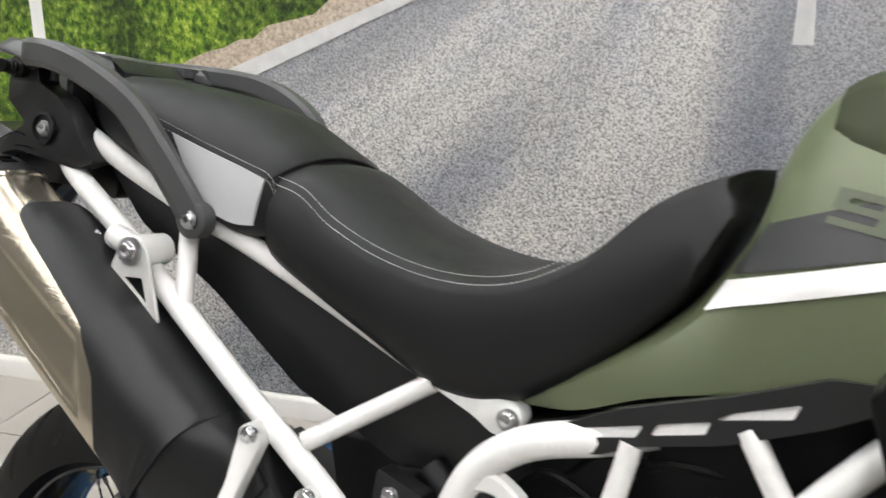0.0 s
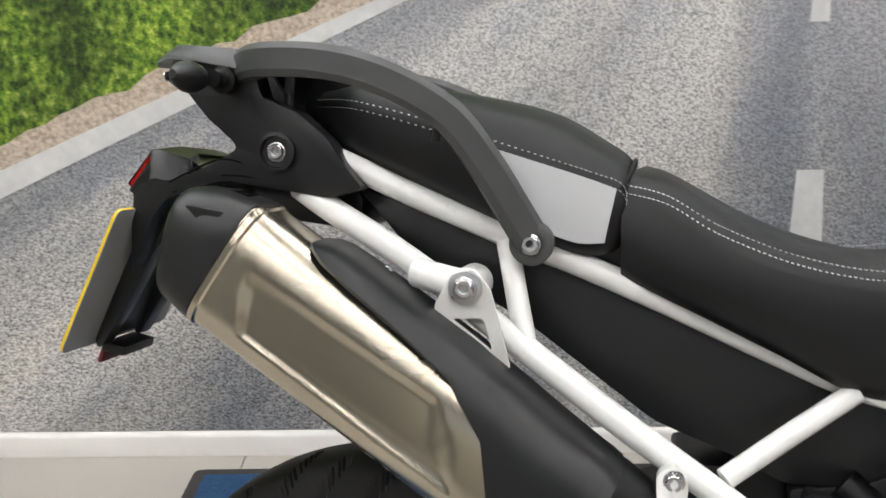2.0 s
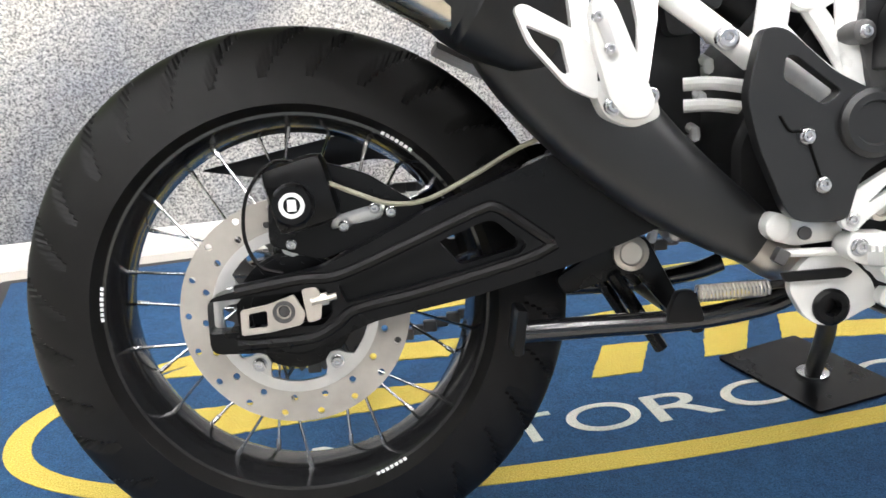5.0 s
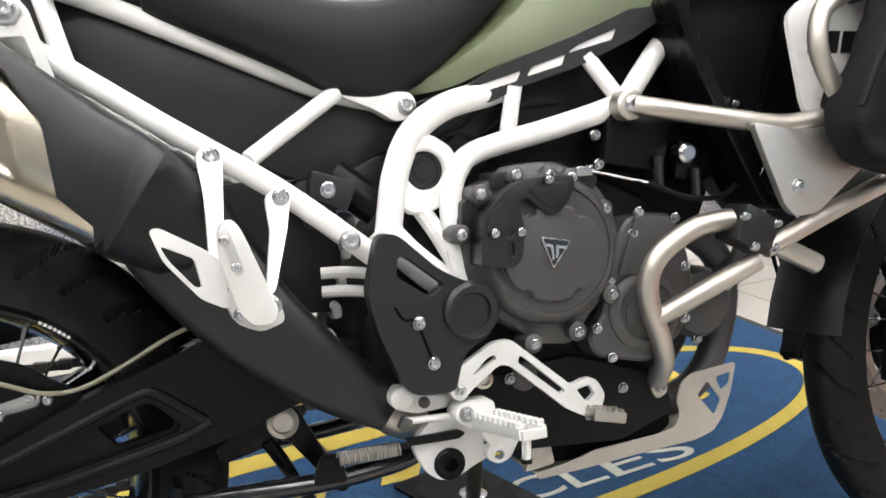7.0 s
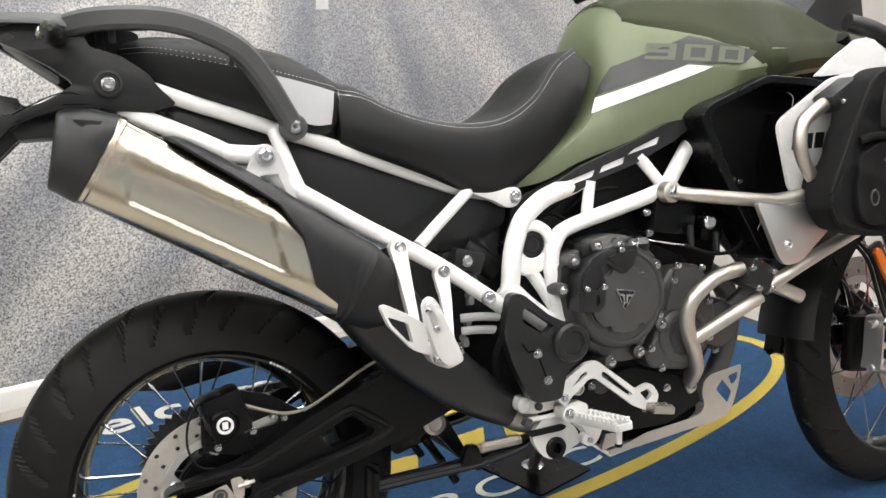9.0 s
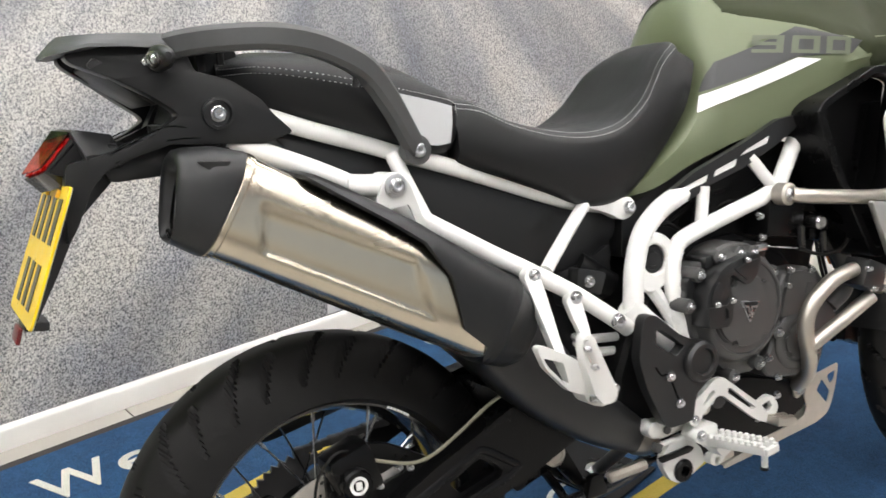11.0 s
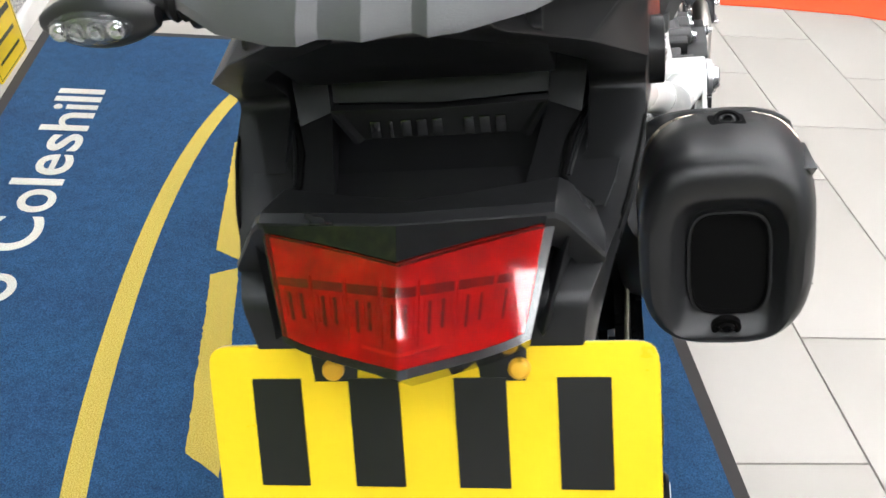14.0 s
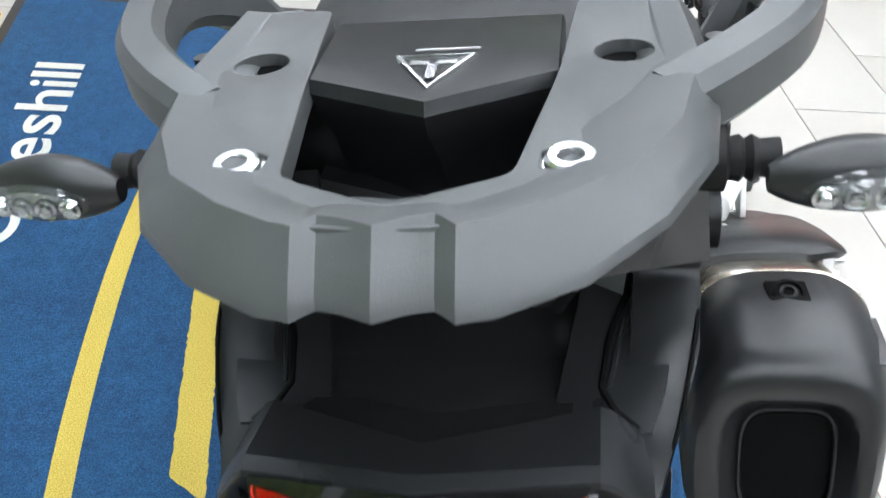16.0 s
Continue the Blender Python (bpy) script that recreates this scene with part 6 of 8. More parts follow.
    o = rounded([(-0.114, -0.089), (0.114, -0.089), (0.114, 0.089), (-0.114, 0.089)], 0.011, 5)

    def on_plate(bm):
        bm.transform(pose_p)
        return bm
    bm = bmesh.new()
    skin(bm, [[(0.0, y, z) for y, z in o], [(-0.003, y, z) for y, z in o]], True, True)
    part("sheet", on_plate(bm), M_YELLOW, plate, "yellow reflective sheet")
    bm = bmesh.new()
    skin(bm, [[(0.0006, y, z) for y, z in o], [(0.0014, y, z) for y, z in o]], True, True)
    part("backing", on_plate(bm), M_PLATE_BACK, plate, "grey backing")
    for row, z, ys in ((0, 0.043, (0.078, 0.027, -0.027, -0.078)), (1, -0.043, (0.053, 0.0, -0.053))):
        for y in ys:
            part("lettering_bar", on_plate(box(0.0012, 0.026, 0.058, pose(-0.0034, y, z), 0.0)), M_PLATE_BLACK, plate)
    for y in (0.047, -0.047):
        bm = lathe([(0.0055, 0.002), (0.0055, -0.002), (0.004, -0.0035), (0.0005, -0.004)], 18)
        bm.transform(pose(-0.004, y, 0.077, 0, 0, -90))
        part("screw_cap", on_plate(bm), M_YELLOW_CAP, plate, "orange-yellow screw cap")
    part("reflector", box(0.006, 0.05, 0.022, pose(-0.182, 0.0, 0.722, 0, 20, 0), 0.003), M_RED_DULL, hold, "small red reflector")

    # indicators
    for s in (-1, 1):
        ind = group_part("indicator", "clear LED indicator on a black stalk")
        part("stalk", lathe([(0.013, 0.0), (0.014, 0.012), (0.009, 0.014), (0.01, 0.018), (0.008, 0.02), (0.01, 0.023), (0.008, 0.026), (0.0085, 0.034)], 16), M_RUBBER, ind).matrix_local = pose(0.022, s * 0.11, 1.043, 0, 0, 0 if s > 0 else 180)
        shell, lens, bowl = bmesh.new(), bmesh.new(), bmesh.new()
        N = 18
        # almond body; the lens fills a smaller almond in its rear face, over a bright bowl
        for bm, y0, y1, ahead, behind, high, up in ((shell, 0.138, 0.208, 0.017, 0.011, 0.0158, 0.0), (lens, 0.1475, 0.2035, 0.002, 0.0165, 0.0118, -0.0012), (bowl, 0.149, 0.202, 0.002, 0.0125, 0.0108, -0.0012)):
            rings = []
            for i in range(N + 1):
                f = i / N
                k = math.sin(math.pi * (0.06 + 0.9 * f)) ** 0.62
                rings.append([(0.008 + (ahead if math.cos(a) > 0 else behind) * k * math.cos(a) + 0.004 * f, s * (y0 + f * (y1 - y0)), 1.042 + up + high * k * math.sin(a)) for a in (2 * math.pi * j / 20 for j in range(20))])
            skin(bm, rings, True, True)
        part("shell", shell, M_PLASTIC, ind, "black shell")
        part("lens", lens, M_CLEAR_LENS, ind, "clear lens")
        part("bowl", bowl, M_LAMP_BOWL, ind, "grey reflector bowl")
        for k in range(4):
            part("led", lathe([(0.0052, 0.0), (0.005, -0.0012), (0.0034, -0.0008), (0.0024, -0.0028), (0.0006, -0.0034)], 14), M_CHROME, ind).matrix_local = pose(-0.0035 + k * 0.0008, s * (0.1575 + k * 0.0115), 1.0408, 0, 0, -90)


tail()

# --- engine
ENG = group_part("engine", "dark grey and black engine with round clutch cover")


def casing(name, outline, y0, y1, material, bevel=0.008, label="", parent=None, r=0.012):
    return part(name, prism(rounded(outline, r), y0, y1, bevel, segments=3), material, parent or ENG, label)


casing("crankcase", [(0.66, 0.48), (0.7, 0.56), (0.75, 0.62), (0.83, 0.67), (0.95, 0.67), (1.06, 0.62), (1.12, 0.54), (1.12, 0.42), (1.07, 0.35), (0.95, 0.31), (0.78, 0.3), (0.71, 0.34), (0.66, 0.4)], -0.15, 0.15, M_ENGINE_BLACK, 0.02, "black crankcase")
casing("cylinder_head", [(0.84, 0.64), (0.88, 0.76), (1.0, 0.84), (1.13, 0.8), (1.19, 0.68), (1.14, 0.56), (1.0, 0.6)], -0.13, 0.13, M_ENGINE_BLACK, 0.02, "black cylinder head")
casing("airbox", [(0.73, 0.66), (0.74, 0.74), (0.85, 0.78), (1.0, 0.86), (1.1, 0.86), (1.1, 0.72), (0.9, 0.66)], -0.1, 0.1, M_PLASTIC, 0.015, "black airbox")
CC = (0.866, 0.555)
clutch = part("clutch_cover", lathe([(0.106, 0.06), (0.106, 0.014), (0.102, 0.009), (0.094, 0.006), (0.0925, -0.004), (0.088, -0.012), (0.081, -0.0165), (0.078, -0.0165), (0.0765, -0.014), (0.001, -0.014)], 72, centre=(0.882, -0.205, 0.563)), M_ENGINE, ENG, "dark grey round clutch cover", 30)
part("flange", prism(rounded([(0.9789, 0.588), (0.981, 0.55), (0.975, 0.514), (0.9464, 0.484), (0.922, 0.449), (0.913, 0.441), (0.8727, 0.444), (0.8424, 0.463), (0.8053, 0.515), (0.778, 0.55), (0.77, 0.6), (0.79, 0.64), (0.84, 0.66), (0.92, 0.655), (0.962, 0.625)], 0.012), -0.15, -0.197, 0.004), M_ENGINE, clutch, "bolted rim of the clutch cover")
# notched plate: a round edge with small square tabs cut back into it
star = []
for i in range(96):
    a = 2 * math.pi * i / 96
    r = 0.0605 if (i + 2) % 16 < 3 else 0.067
    star.append((0.8805 + r * math.cos(a), 0.559 + r * 0.84 * math.sin(a) if math.sin(a) > 0 else 0.559 + r * 0.86 * math.sin(a)))
part("plate_step", prism([(0.8805 + (x - 0.8805) * 1.045, 0.559 + (z - 0.559) * 1.045) for x, z in star], -0.215, -0.2222, 0.0012), M_ENGINE, clutch, "")
part("clutch_plate", prism(star, -0.215, -0.2295, 0.0022), M_ENGINE, clutch, "raised dark grey plate")
part("lower_step", prism(rounded([(0.8217, 0.5227), (0.835, 0.5055), (0.8508, 0.4955), (0.868, 0.491), (0.917, 0.4905), (0.9167, 0.4815), (0.855, 0.4815), (0.83, 0.492), (0.8127, 0.51)], 0.003), -0.198, -0.2125, 0.003), M_ENGINE, clutch)
tri = lambda q: [(0.8815 - 0.02 * q, 0.5675 + 0.012 * q), (0.8815 + 0.02 * q, 0.5645 + 0.008 * q), (0.8765, 0.5655 - 0.0255 * q)]
part("badge_rim", prism(rounded(tri(1.0), 0.003), -0.2275, -0.2325, 0.0006), M_CHROME, clutch, "silver triangular badge rim")
part("badge", prism(rounded(tri(0.86), 0.002), -0.2322, -0.2331, 0.0), M_BLACK_GLOSS, clutch, "black triangular badge")
part("badge_mark", prism([(0.8675, 0.5715), (0.8765, 0.5692), (0.878, 0.553), (0.8752, 0.5505), (0.8735, 0.566), (0.868, 0.5675)], -0.2329, -0.2337, 0.0), M_CHROME, clutch)
part("badge_mark", prism([(0.8805, 0.5685), (0.8955, 0.566), (0.8945, 0.5625), (0.8845, 0.5645), (0.882, 0.553), (0.8797, 0.553)], -0.2329, -0.2337, 0.0), M_CHROME, clutch)
guard = part("cover_guard", prism(rounded([(0.785, 0.5837), (0.789, 0.6044), (0.7959, 0.6151), (0.8086, 0.6255), (0.8172, 0.6363), (0.8341, 0.6451), (0.8724, 0.6521), (0.9069, 0.6503), (0.9092, 0.6386), (0.8973, 0.6162), (0.884, 0.6055), (0.8727, 0.6047), (0.8462, 0.6262), (0.8335, 0.624), (0.8416, 0.5893), (0.8345, 0.5558), (0.8224, 0.5454), (0.7829, 0.5503)], 0.0035), -0.19, -0.2335, 0.004), M_PLASTIC, clutch, "black plastic cover guard")
part("guard_step", plate_holed(rounded([(0.7841, 0.5839), (0.8228, 0.5818), (0.8289, 0.5904), (0.8406, 0.5896), (0.8368, 0.5747), (0.8345, 0.5558), (0.8224, 0.5454), (0.7829, 0.5503)], 0.003), [[(0.8149, 0.5728), (0.8217, 0.5775), (0.8257, 0.5719), (0.8253, 0.5606), (0.8193, 0.5558), (0.8145, 0.5615)]], -0.233, -0.2375, 0.0015), M_PLASTIC, guard)
part("guard_facet", prism(rounded([(0.7935, 0.6), (0.8, 0.614), (0.8125, 0.622), (0.8215, 0.606), (0.812, 0.588), (0.792, 0.588)], 0.003), -0.233, -0.2365, 0.002), M_PLASTIC, guard)
part("guard_facet", prism(rounded([(0.847, 0.6365), (0.873, 0.6425), (0.902, 0.6435), (0.9025, 0.637), (0.8925, 0.6205), (0.882, 0.6125), (0.875, 0.612), (0.853, 0.6295)], 0.003), -0.233, -0.236, 0.002), M_PLASTIC, guard)
part("ear", prism(rounded([(0.814, 0.6577), (0.8395, 0.6602), (0.8522, 0.6518), (0.8431, 0.6368), (0.8133, 0.6385)], 0.004), -0.16, -0.206, 0.003), M_PLASTIC, clutch)
part("left_lobe", prism(rounded([(0.7753, 0.6248), (0.8008, 0.6348), (0.8157, 0.6223), (0.8098, 0.5994), (0.7739, 0.5864)], 0.006), -0.16, -0.2, 0.004), M_PLASTIC, clutch)
for x, z in ((0.841, 0.654), (0.886, 0.652), (0.915, 0.648), (0.795, 0.633), (0.959, 0.607), (0.769, 0.587), (0.916, 0.458), (0.856, 0.449), (0.77, 0.51), (0.965, 0.5)):
    part("bolt_boss", lathe([(0.012, 0.03), (0.012, -0.004), (0.009, -0.006), (0.001, -0.006)], 14, centre=(x, -0.207, z)), M_ENGINE, clutch)
    bolt(clutch, x, -0.214, z, 0.0055)
for x, z in ((0.801, 0.5875), (0.8345, 0.5875), (0.8727, 0.647)):
    part("bolt_ring", lathe([(0.0068, 0.002), (0.0068, -0.0008), (0.0052, -0.0012), (0.005, 0.001)], 18, centre=(x, -0.2375, z)), M_PLASTIC, clutch)
    bolt(clutch, x, -0.2385, z, 0.0042)
alt = casing("side_cover", [(0.978, 0.565), (1.0, 0.597), (1.064, 0.597), (1.085, 0.55), (1.095, 0.5), (1.075, 0.44), (1.025, 0.405), (0.947, 0.42), (0.934, 0.446), (0.958, 0.472), (0.97, 0.528)], -0.15, -0.2, M_ENGINE, 0.01, "dark grey engine side cover")
part("cover_panel", prism(rounded([(1.0058, 0.5948), (1.0372, 0.5944), (1.0659, 0.5825), (1.0752, 0.5569), (1.04, 0.528), (1.0259, 0.5213), (0.9786, 0.5213)], 0.006), -0.198, -0.2065, 0.0035), M_ENGINE, alt)
part("panel_step", prism(rounded([(1.04, 0.555), (1.048, 0.572), (1.061, 0.571), (1.066, 0.556), (1.05, 0.545)], 0.003), -0.2055, -0.2085, 0.001), M_ENGINE, alt)
part("cover_dome", lathe([(0.052, 0.012), (0.051, -0.004), (0.046, -0.0085), (0.038, -0.0095), (0.036, -0.0075), (0.001, -0.0075)], 48, centre=(1.017, -0.1985, 0.474)), M_ENGINE, alt)
tabs = []
for i in range(40):
    a = 2 * math.pi * i / 40
    r = 0.026 if i % 8 < 2 else 0.031
    tabs.append((1.017 + r * math.cos(a), 0.474 + r * math.sin(a)))
part("dome_plate", prism(tabs, -0.205, -0.209, 0.0012), M_ENGINE, alt)
for x, z in ((0.967, 0.419), (0.947, 0.458), (0.968, 0.516), (1.003, 0.574), (1.012, 0.6), (1.078, 0.527), (1.065, 0.59), (1.037, 0.42), (1.075, 0.46)):
    bolt(alt, x, -0.203, z, 0.0055)
pump = part("water_pump", lathe([(0.05, 0.06), (0.05, 0.0), (0.042, -0.012), (0.001, -0.015)], 32, centre=(1.13, -0.15, 0.47)), M_ENGINE, ENG, "dark grey water pump")
for a in (0.4, 2.4, 4.6):
    bolt(pump, 1.13 + 0.05 * math.cos(a), -0.155, 0.47 + 0.05 * math.sin(a), 0.0055)
part("coolant_hose", tube([(1.16, -0.16, 0.5), (1.19, -0.17, 0.53), (1.2, -0.16, 0.58), (1.17, -0.13, 0.64)], 0.016, 12), M_ENGINE, ENG, "grey coolant pipe")
part("header_pipe", tube([(1.15, -0.06, 0.58), (1.22, -0.07, 0.52), (1.22, -0.07, 0.42), (1.16, -0.07, 0.33), (1.0, -0.06, 0.3), (0.8, -0.06, 0.32)], 0.022, 14), M_ENGINE, ENG, "dark header pipe")
# throttle bodies, injector rail and cables
part("throttle_body", box(0.09, 0.06, 0.07, pose(1.02, -0.165, 0.69, 0, 10, 0), 0.008), M_BLACK_SATIN, ENG)
part("throttle_body", box(0.05, 0.05, 0.05, pose(1.1, -0.17, 0.66, 0, 10, 0), 0.008), M_BLACK_SATIN, ENG)
part("sensor", lathe([(0.013, 0.02), (0.013, -0.004), (0.009, -0.008), (0.001, -0.008)], 16, centre=(1.08, -0.21, 0.672)), M_CHROME, ENG, "bright round sensor cap")
for x, z in ((1.045, 0.65), (1.1, 0.632)):
    part("cable_stop", rod((x, -0.2, z - 0.02), (x, -0.2, z + 0.02), 0.0075, 12), M_BLACK_GLOSS, ENG)
for x, z in ((0.965, 0.7), (0.968, 0.663), (0.985, 0.68)):
    bolt(ENG, x, -0.185, z, 0.0055)
part("clutch_cable", tube([(1.165, -0.2, 0.72), (1.172, -0.205, 0.66), (1.14, -0.21, 0.618), (1.08, -0.215, 0.615), (1.02, -0.215, 0.637)], 0.0035, 8, 7), M_RUBBER, ENG, "black clutch cable")
part("cable_wire", rod((1.02, -0.215, 0.637), (0.935, -0.215, 0.656), 0.0014, 6), M_CHROME, ENG)
part("clutch_arm", box(0.022, 0.01, 0.012, pose(0.93, -0.215, 0.655), 0.002), M_CHROME, ENG)
part("filler_cap", lathe([(0.016, 0.02), (0.016, -0.012), (0.012, -0.014), (0.001, -0.014)], 8, centre=(0.94, -0.19, 0.645)), M_PLASTIC, ENG)
# wiring and hoses behind
rng = random.Random(9)
for k in range(7):
    x0, z0 = 0.74 + 0.05 * k, 0.66 + rng.uniform(-0.02, 0.05)
    part("wire", tube([(x0, -0.1, z0), (x0 + 0.05, -0.13 - rng.uniform(0, 0.02), z0 + 0.04), (x0 + 0.13, -0.12, z0 + rng.uniform(0.0, 0.08)), (x0 + 0.2, -0.1, z0 + 0.08)], 0.0045, 6, 6), M_RUBBER, ENG)
for z in (0.523, 0.546):
    part("hose_end", tube([(0.62, -0.112, z), (0.65, -0.12, z), (0.69, -0.12, z - 0.006)], 0.0075, 10), M_SPRING_WHITE, ENG, "white coated hose end")
casing("sump", [(0.87, 0.272), (0.88, 0.33), (1.08, 0.345), (1.1, 0.3), (1.06, 0.276), (0.95, 0.27)], -0.125, 0.125, M_ENGINE_BLACK, 0.012, "black sump")
casing("lower_cover", [(0.76, 0.31), (0.78, 0.4), (0.93, 0.42), (1.06, 0.38), (1.08, 0.33), (1.0, 0.3)], -0.13, -0.165, M_ENGINE_BLACK, 0.01)
for x, z in ((0.84, 0.4), (0.86, 0.33), (0.95, 0.34), (1.0, 0.37), (0.8, 0.375)):
    bolt(ENG, x, -0.168, z, 0.006)
part("level_window", lathe([(0.018, 0.01), (0.018, -0.003), (0.013, -0.004), (0.001, -0.002)], 20, centre=(0.86, -0.166, 0.4)), M_ENGINE, ENG)

# --- rear suspension
SUS = group_part("rear_shock", "shock absorber with linkage")
bm = bmesh.new()
coil = [(0.62 + 0.09 * t / 60 * 0.6, 0.045 * math.cos(t * 0.7) - 0.02, 0.36 + t * 0.0042 + 0.045 * math.sin(t * 0.7) * 0.35) for t in range(61)]
sweep(bm, coil, 0.0065, 8)
part("spring", bm, M_SPRING_WHITE, SUS, "white coil spring")
part("reservoir", rod((0.645, -0.085, 0.665), (0.7, -0.1, 0.62), 0.024, 16), M_BLACK_SATIN, SUS)
part("adjuster_knob", prism(rounded([(0.605, 0.64), (0.61, 0.672), (0.665, 0.655), (0.65, 0.62)], 0.006), -0.115, -0.14, 0.005), M_PLASTIC, SUS, "black adjuster knob")
bolt(SUS, 0.628, -0.142, 0.648, 0.008)
for y in (-0.085, 0.085):
    part("link_plate", prism(rounded([(0.48, 0.338), (0.49, 0.318), (0.57, 0.34), (0.61, 0.29), (0.625, 0.3), (0.585, 0.38), (0.55, 0.38)], 0.008), y, y * 0.85, 0.003), M_BLACK_SATIN, SUS)
part("link_bearing", lathe([(0.02, 0.01), (0.02, -0.004), (0.014, -0.006), (0.012, -0.004), (0.001, -0.004)], 24, centre=(0.565, -0.09, 0.363)), M_TUBE_STEEL, SUS)
for y in (-0.085, 0.085):
    part("drop_link", rod((0.545, y, 0.34), (0.6, y, 0.25), 0.008, 8), M_BLACK_SATIN, SUS)

part("inner_guard", prism(rounded([(0.49, 0.66), (0.59, 0.665), (0.66, 0.61), (0.66, 0.49), (0.55, 0.49), (0.52, 0.55)], 0.01), -0.05, 0.07, 0.006), M_PLASTIC, SUS, "black guard round the shock")

# --- heel guard, brake pedal and foot peg
CTRL = group_part("foot_controls", "silver brake pedal and foot peg with black heel guard")
guard = plate_holed(rounded([(0.664, 0.595), (0.687, 0.594), (0.735, 0.55), (0.77, 0.532), (0.797, 0.524), (0.809, 0.498), (0.797, 0.468), (0.763, 0.45), (0.755, 0.425), (0.75, 0.404), (0.705, 0.404), (0.689, 0.412), (0.66, 0.48), (0.648, 0.53)], 0.012),
                    [rounded([(0.687, 0.568), (0.697, 0.566), (0.742, 0.531), (0.724, 0.518), (0.684, 0.545)], 0.005)], -0.202, -0.222, 0.005)
g = part("heel_guard", guard, M_PLASTIC, CTRL, "black plastic heel guard")
part("boss", lathe([(0.034, 0.01), (0.034, -0.012), (0.029, -0.017), (0.022, -0.017), (0.02, -0.012), (0.001, -0.012)], 40, centre=(0.772, -0.216, 0.499)), M_PLASTIC, g)
part("groove", tube([(0.68, -0.222, 0.51), (0.69, -0.2225, 0.495), (0.705, -0.2225, 0.49), (0.722, -0.2225, 0.445)], 0.0016, 6), M_SHADE_SEAM, g)
for x, z in ((0.708, 0.489), (0.724, 0.441)):
    part("bolt_well", lathe([(0.0105, 0.003), (0.0105, -0.0012), (0.0088, -0.0014), (0.0082, 0.0006), (0.001, 0.0006)], 22, centre=(x, -0.222, z)), M_PLASTIC, g)
    bolt(g, x, -0.2225, z, 0.0066)
pedal = plate_holed(rounded([(0.742, 0.4), (0.748, 0.428), (0.8, 0.458), (0.822, 0.459), (0.84, 0.444), (0.9, 0.394), (0.922, 0.402), (0.934, 0.398), (0.946, 0.378), (0.938, 0.356), (0.92, 0.352), (0.892, 0.366), (0.82, 0.427), (0.806, 0.43), (0.77, 0.404), (0.756, 0.39)], 0.007),
                    [rounded([(0.77, 0.42), (0.79, 0.439), (0.8, 0.443), (0.803, 0.437)], 0.003), rounded([(0.832, 0.438), (0.838, 0.436), (0.892, 0.388), (0.884, 0.386), (0.83, 0.43)], 0.003), rounded([(0.906, 0.388), (0.924, 0.392), (0.932, 0.38), (0.92, 0.37)], 0.003)], -0.21, -0.22, 0.002)
part("brake_pedal", pedal, M_ALLOY, CTRL, "silver brake pedal")
tip_ob = part("pedal_tip", box(0.045, 0.03, 0.014, pose(0.939, -0.23, 0.355, 0, 12, 0), 0.003), M_TUBE_STEEL, CTRL, "toothed steel pedal tip")
for i in range(5):
    for j in range(2):
        part("tooth", box(0.005, 0.01, 0.008, pose(0.922 + i * 0.0085, -0.222 - j * 0.016, 0.364 - i * 0.0016), 0.001), M_TUBE_STEEL, tip_ob)
bolt(CTRL, 0.755, -0.221, 0.404, 0.006)
part("hanger_plate", plate_holed(rounded([(0.723, 0.366), (0.704, 0.345), (0.703, 0.33), (0.718, 0.303), (0.735, 0.292), (0.758, 0.294), (0.78, 0.306), (0.797, 0.312), (0.79, 0.338), (0.77, 0.358), (0.757, 0.372)], 0.008), [circle(0.746, 0.312, 0.0135, 18)], -0.18, -0.193, 0.003), M_ALLOY, CTRL, "silver foot peg hanger plate")
part("pivot_bush", lathe([(0.0195, 0.012), (0.0195, -0.006), (0.016, -0.009), (0.0095, -0.009), (0.009, 0.004), (0.001, 0.004)], 28, centre=(0.746, -0.19, 0.312)), M_BLACK_SATIN, CTRL, "black pivot bush")
part("peg_lobe", plate_holed(rounded([(0.785, 0.318), (0.801, 0.308), (0.818, 0.314), (0.834, 0.345), (0.822, 0.348), (0.806, 0.33), (0.79, 0.334)], 0.007), [circle(0.803, 0.319, 0.006, 12)], -0.2, -0.215, 0.0025), M_ALLOY, CTRL)
part("peg_bracket", prism(rounded([(0.744, 0.378), (0.753, 0.391), (0.794, 0.391), (0.796, 0.37), (0.788, 0.352), (0.763, 0.36), (0.748, 0.368)], 0.006), -0.195, -0.228, 0.004), M_ALLOY, CTRL)
bolt(CTRL, 0.758, -0.23, 0.378, 0.0075)
# foot peg: two toothed rails joined by webs, sticking out to the side
base, tip = Vector((0.779, -0.226, 0.372)), Vector((0.793, -0.342, 0.381))
along = tip - base
peg = bmesh.new()
turn_peg = math.degrees(math.atan2(along.y, along.x)) + 90
for s in (-1, 1):
    rail = base.lerp(tip, 0.52) + Vector((s * 0.013, 0, -0.004))
    box(0.008, 0.108, 0.014, Matrix.Translation(rail) @ pose(0, 0, 0, -5, 0, turn_peg), 0.002, peg)
    for i in range(9):
        f = 0.1 + 0.1 * i
        box(0.0095, 0.0062, 0.008, Matrix.Translation(base.lerp(tip, f) + Vector((s * 0.013, 0, 0.005))) @ pose(0, 0, 0, 0, 0, turn_peg), 0.0018, peg)
for f in (0.1, 0.4, 0.7, 0.98):
    box(0.03, 0.008, 0.011, Matrix.Translation(base.lerp(tip, f) + Vector((0, 0, -0.005))) @ pose(0, 0, 0, 0, 0, turn_peg), 0.002, peg)
part("foot_peg", peg, M_ALLOY, CTRL, "toothed silver foot peg")
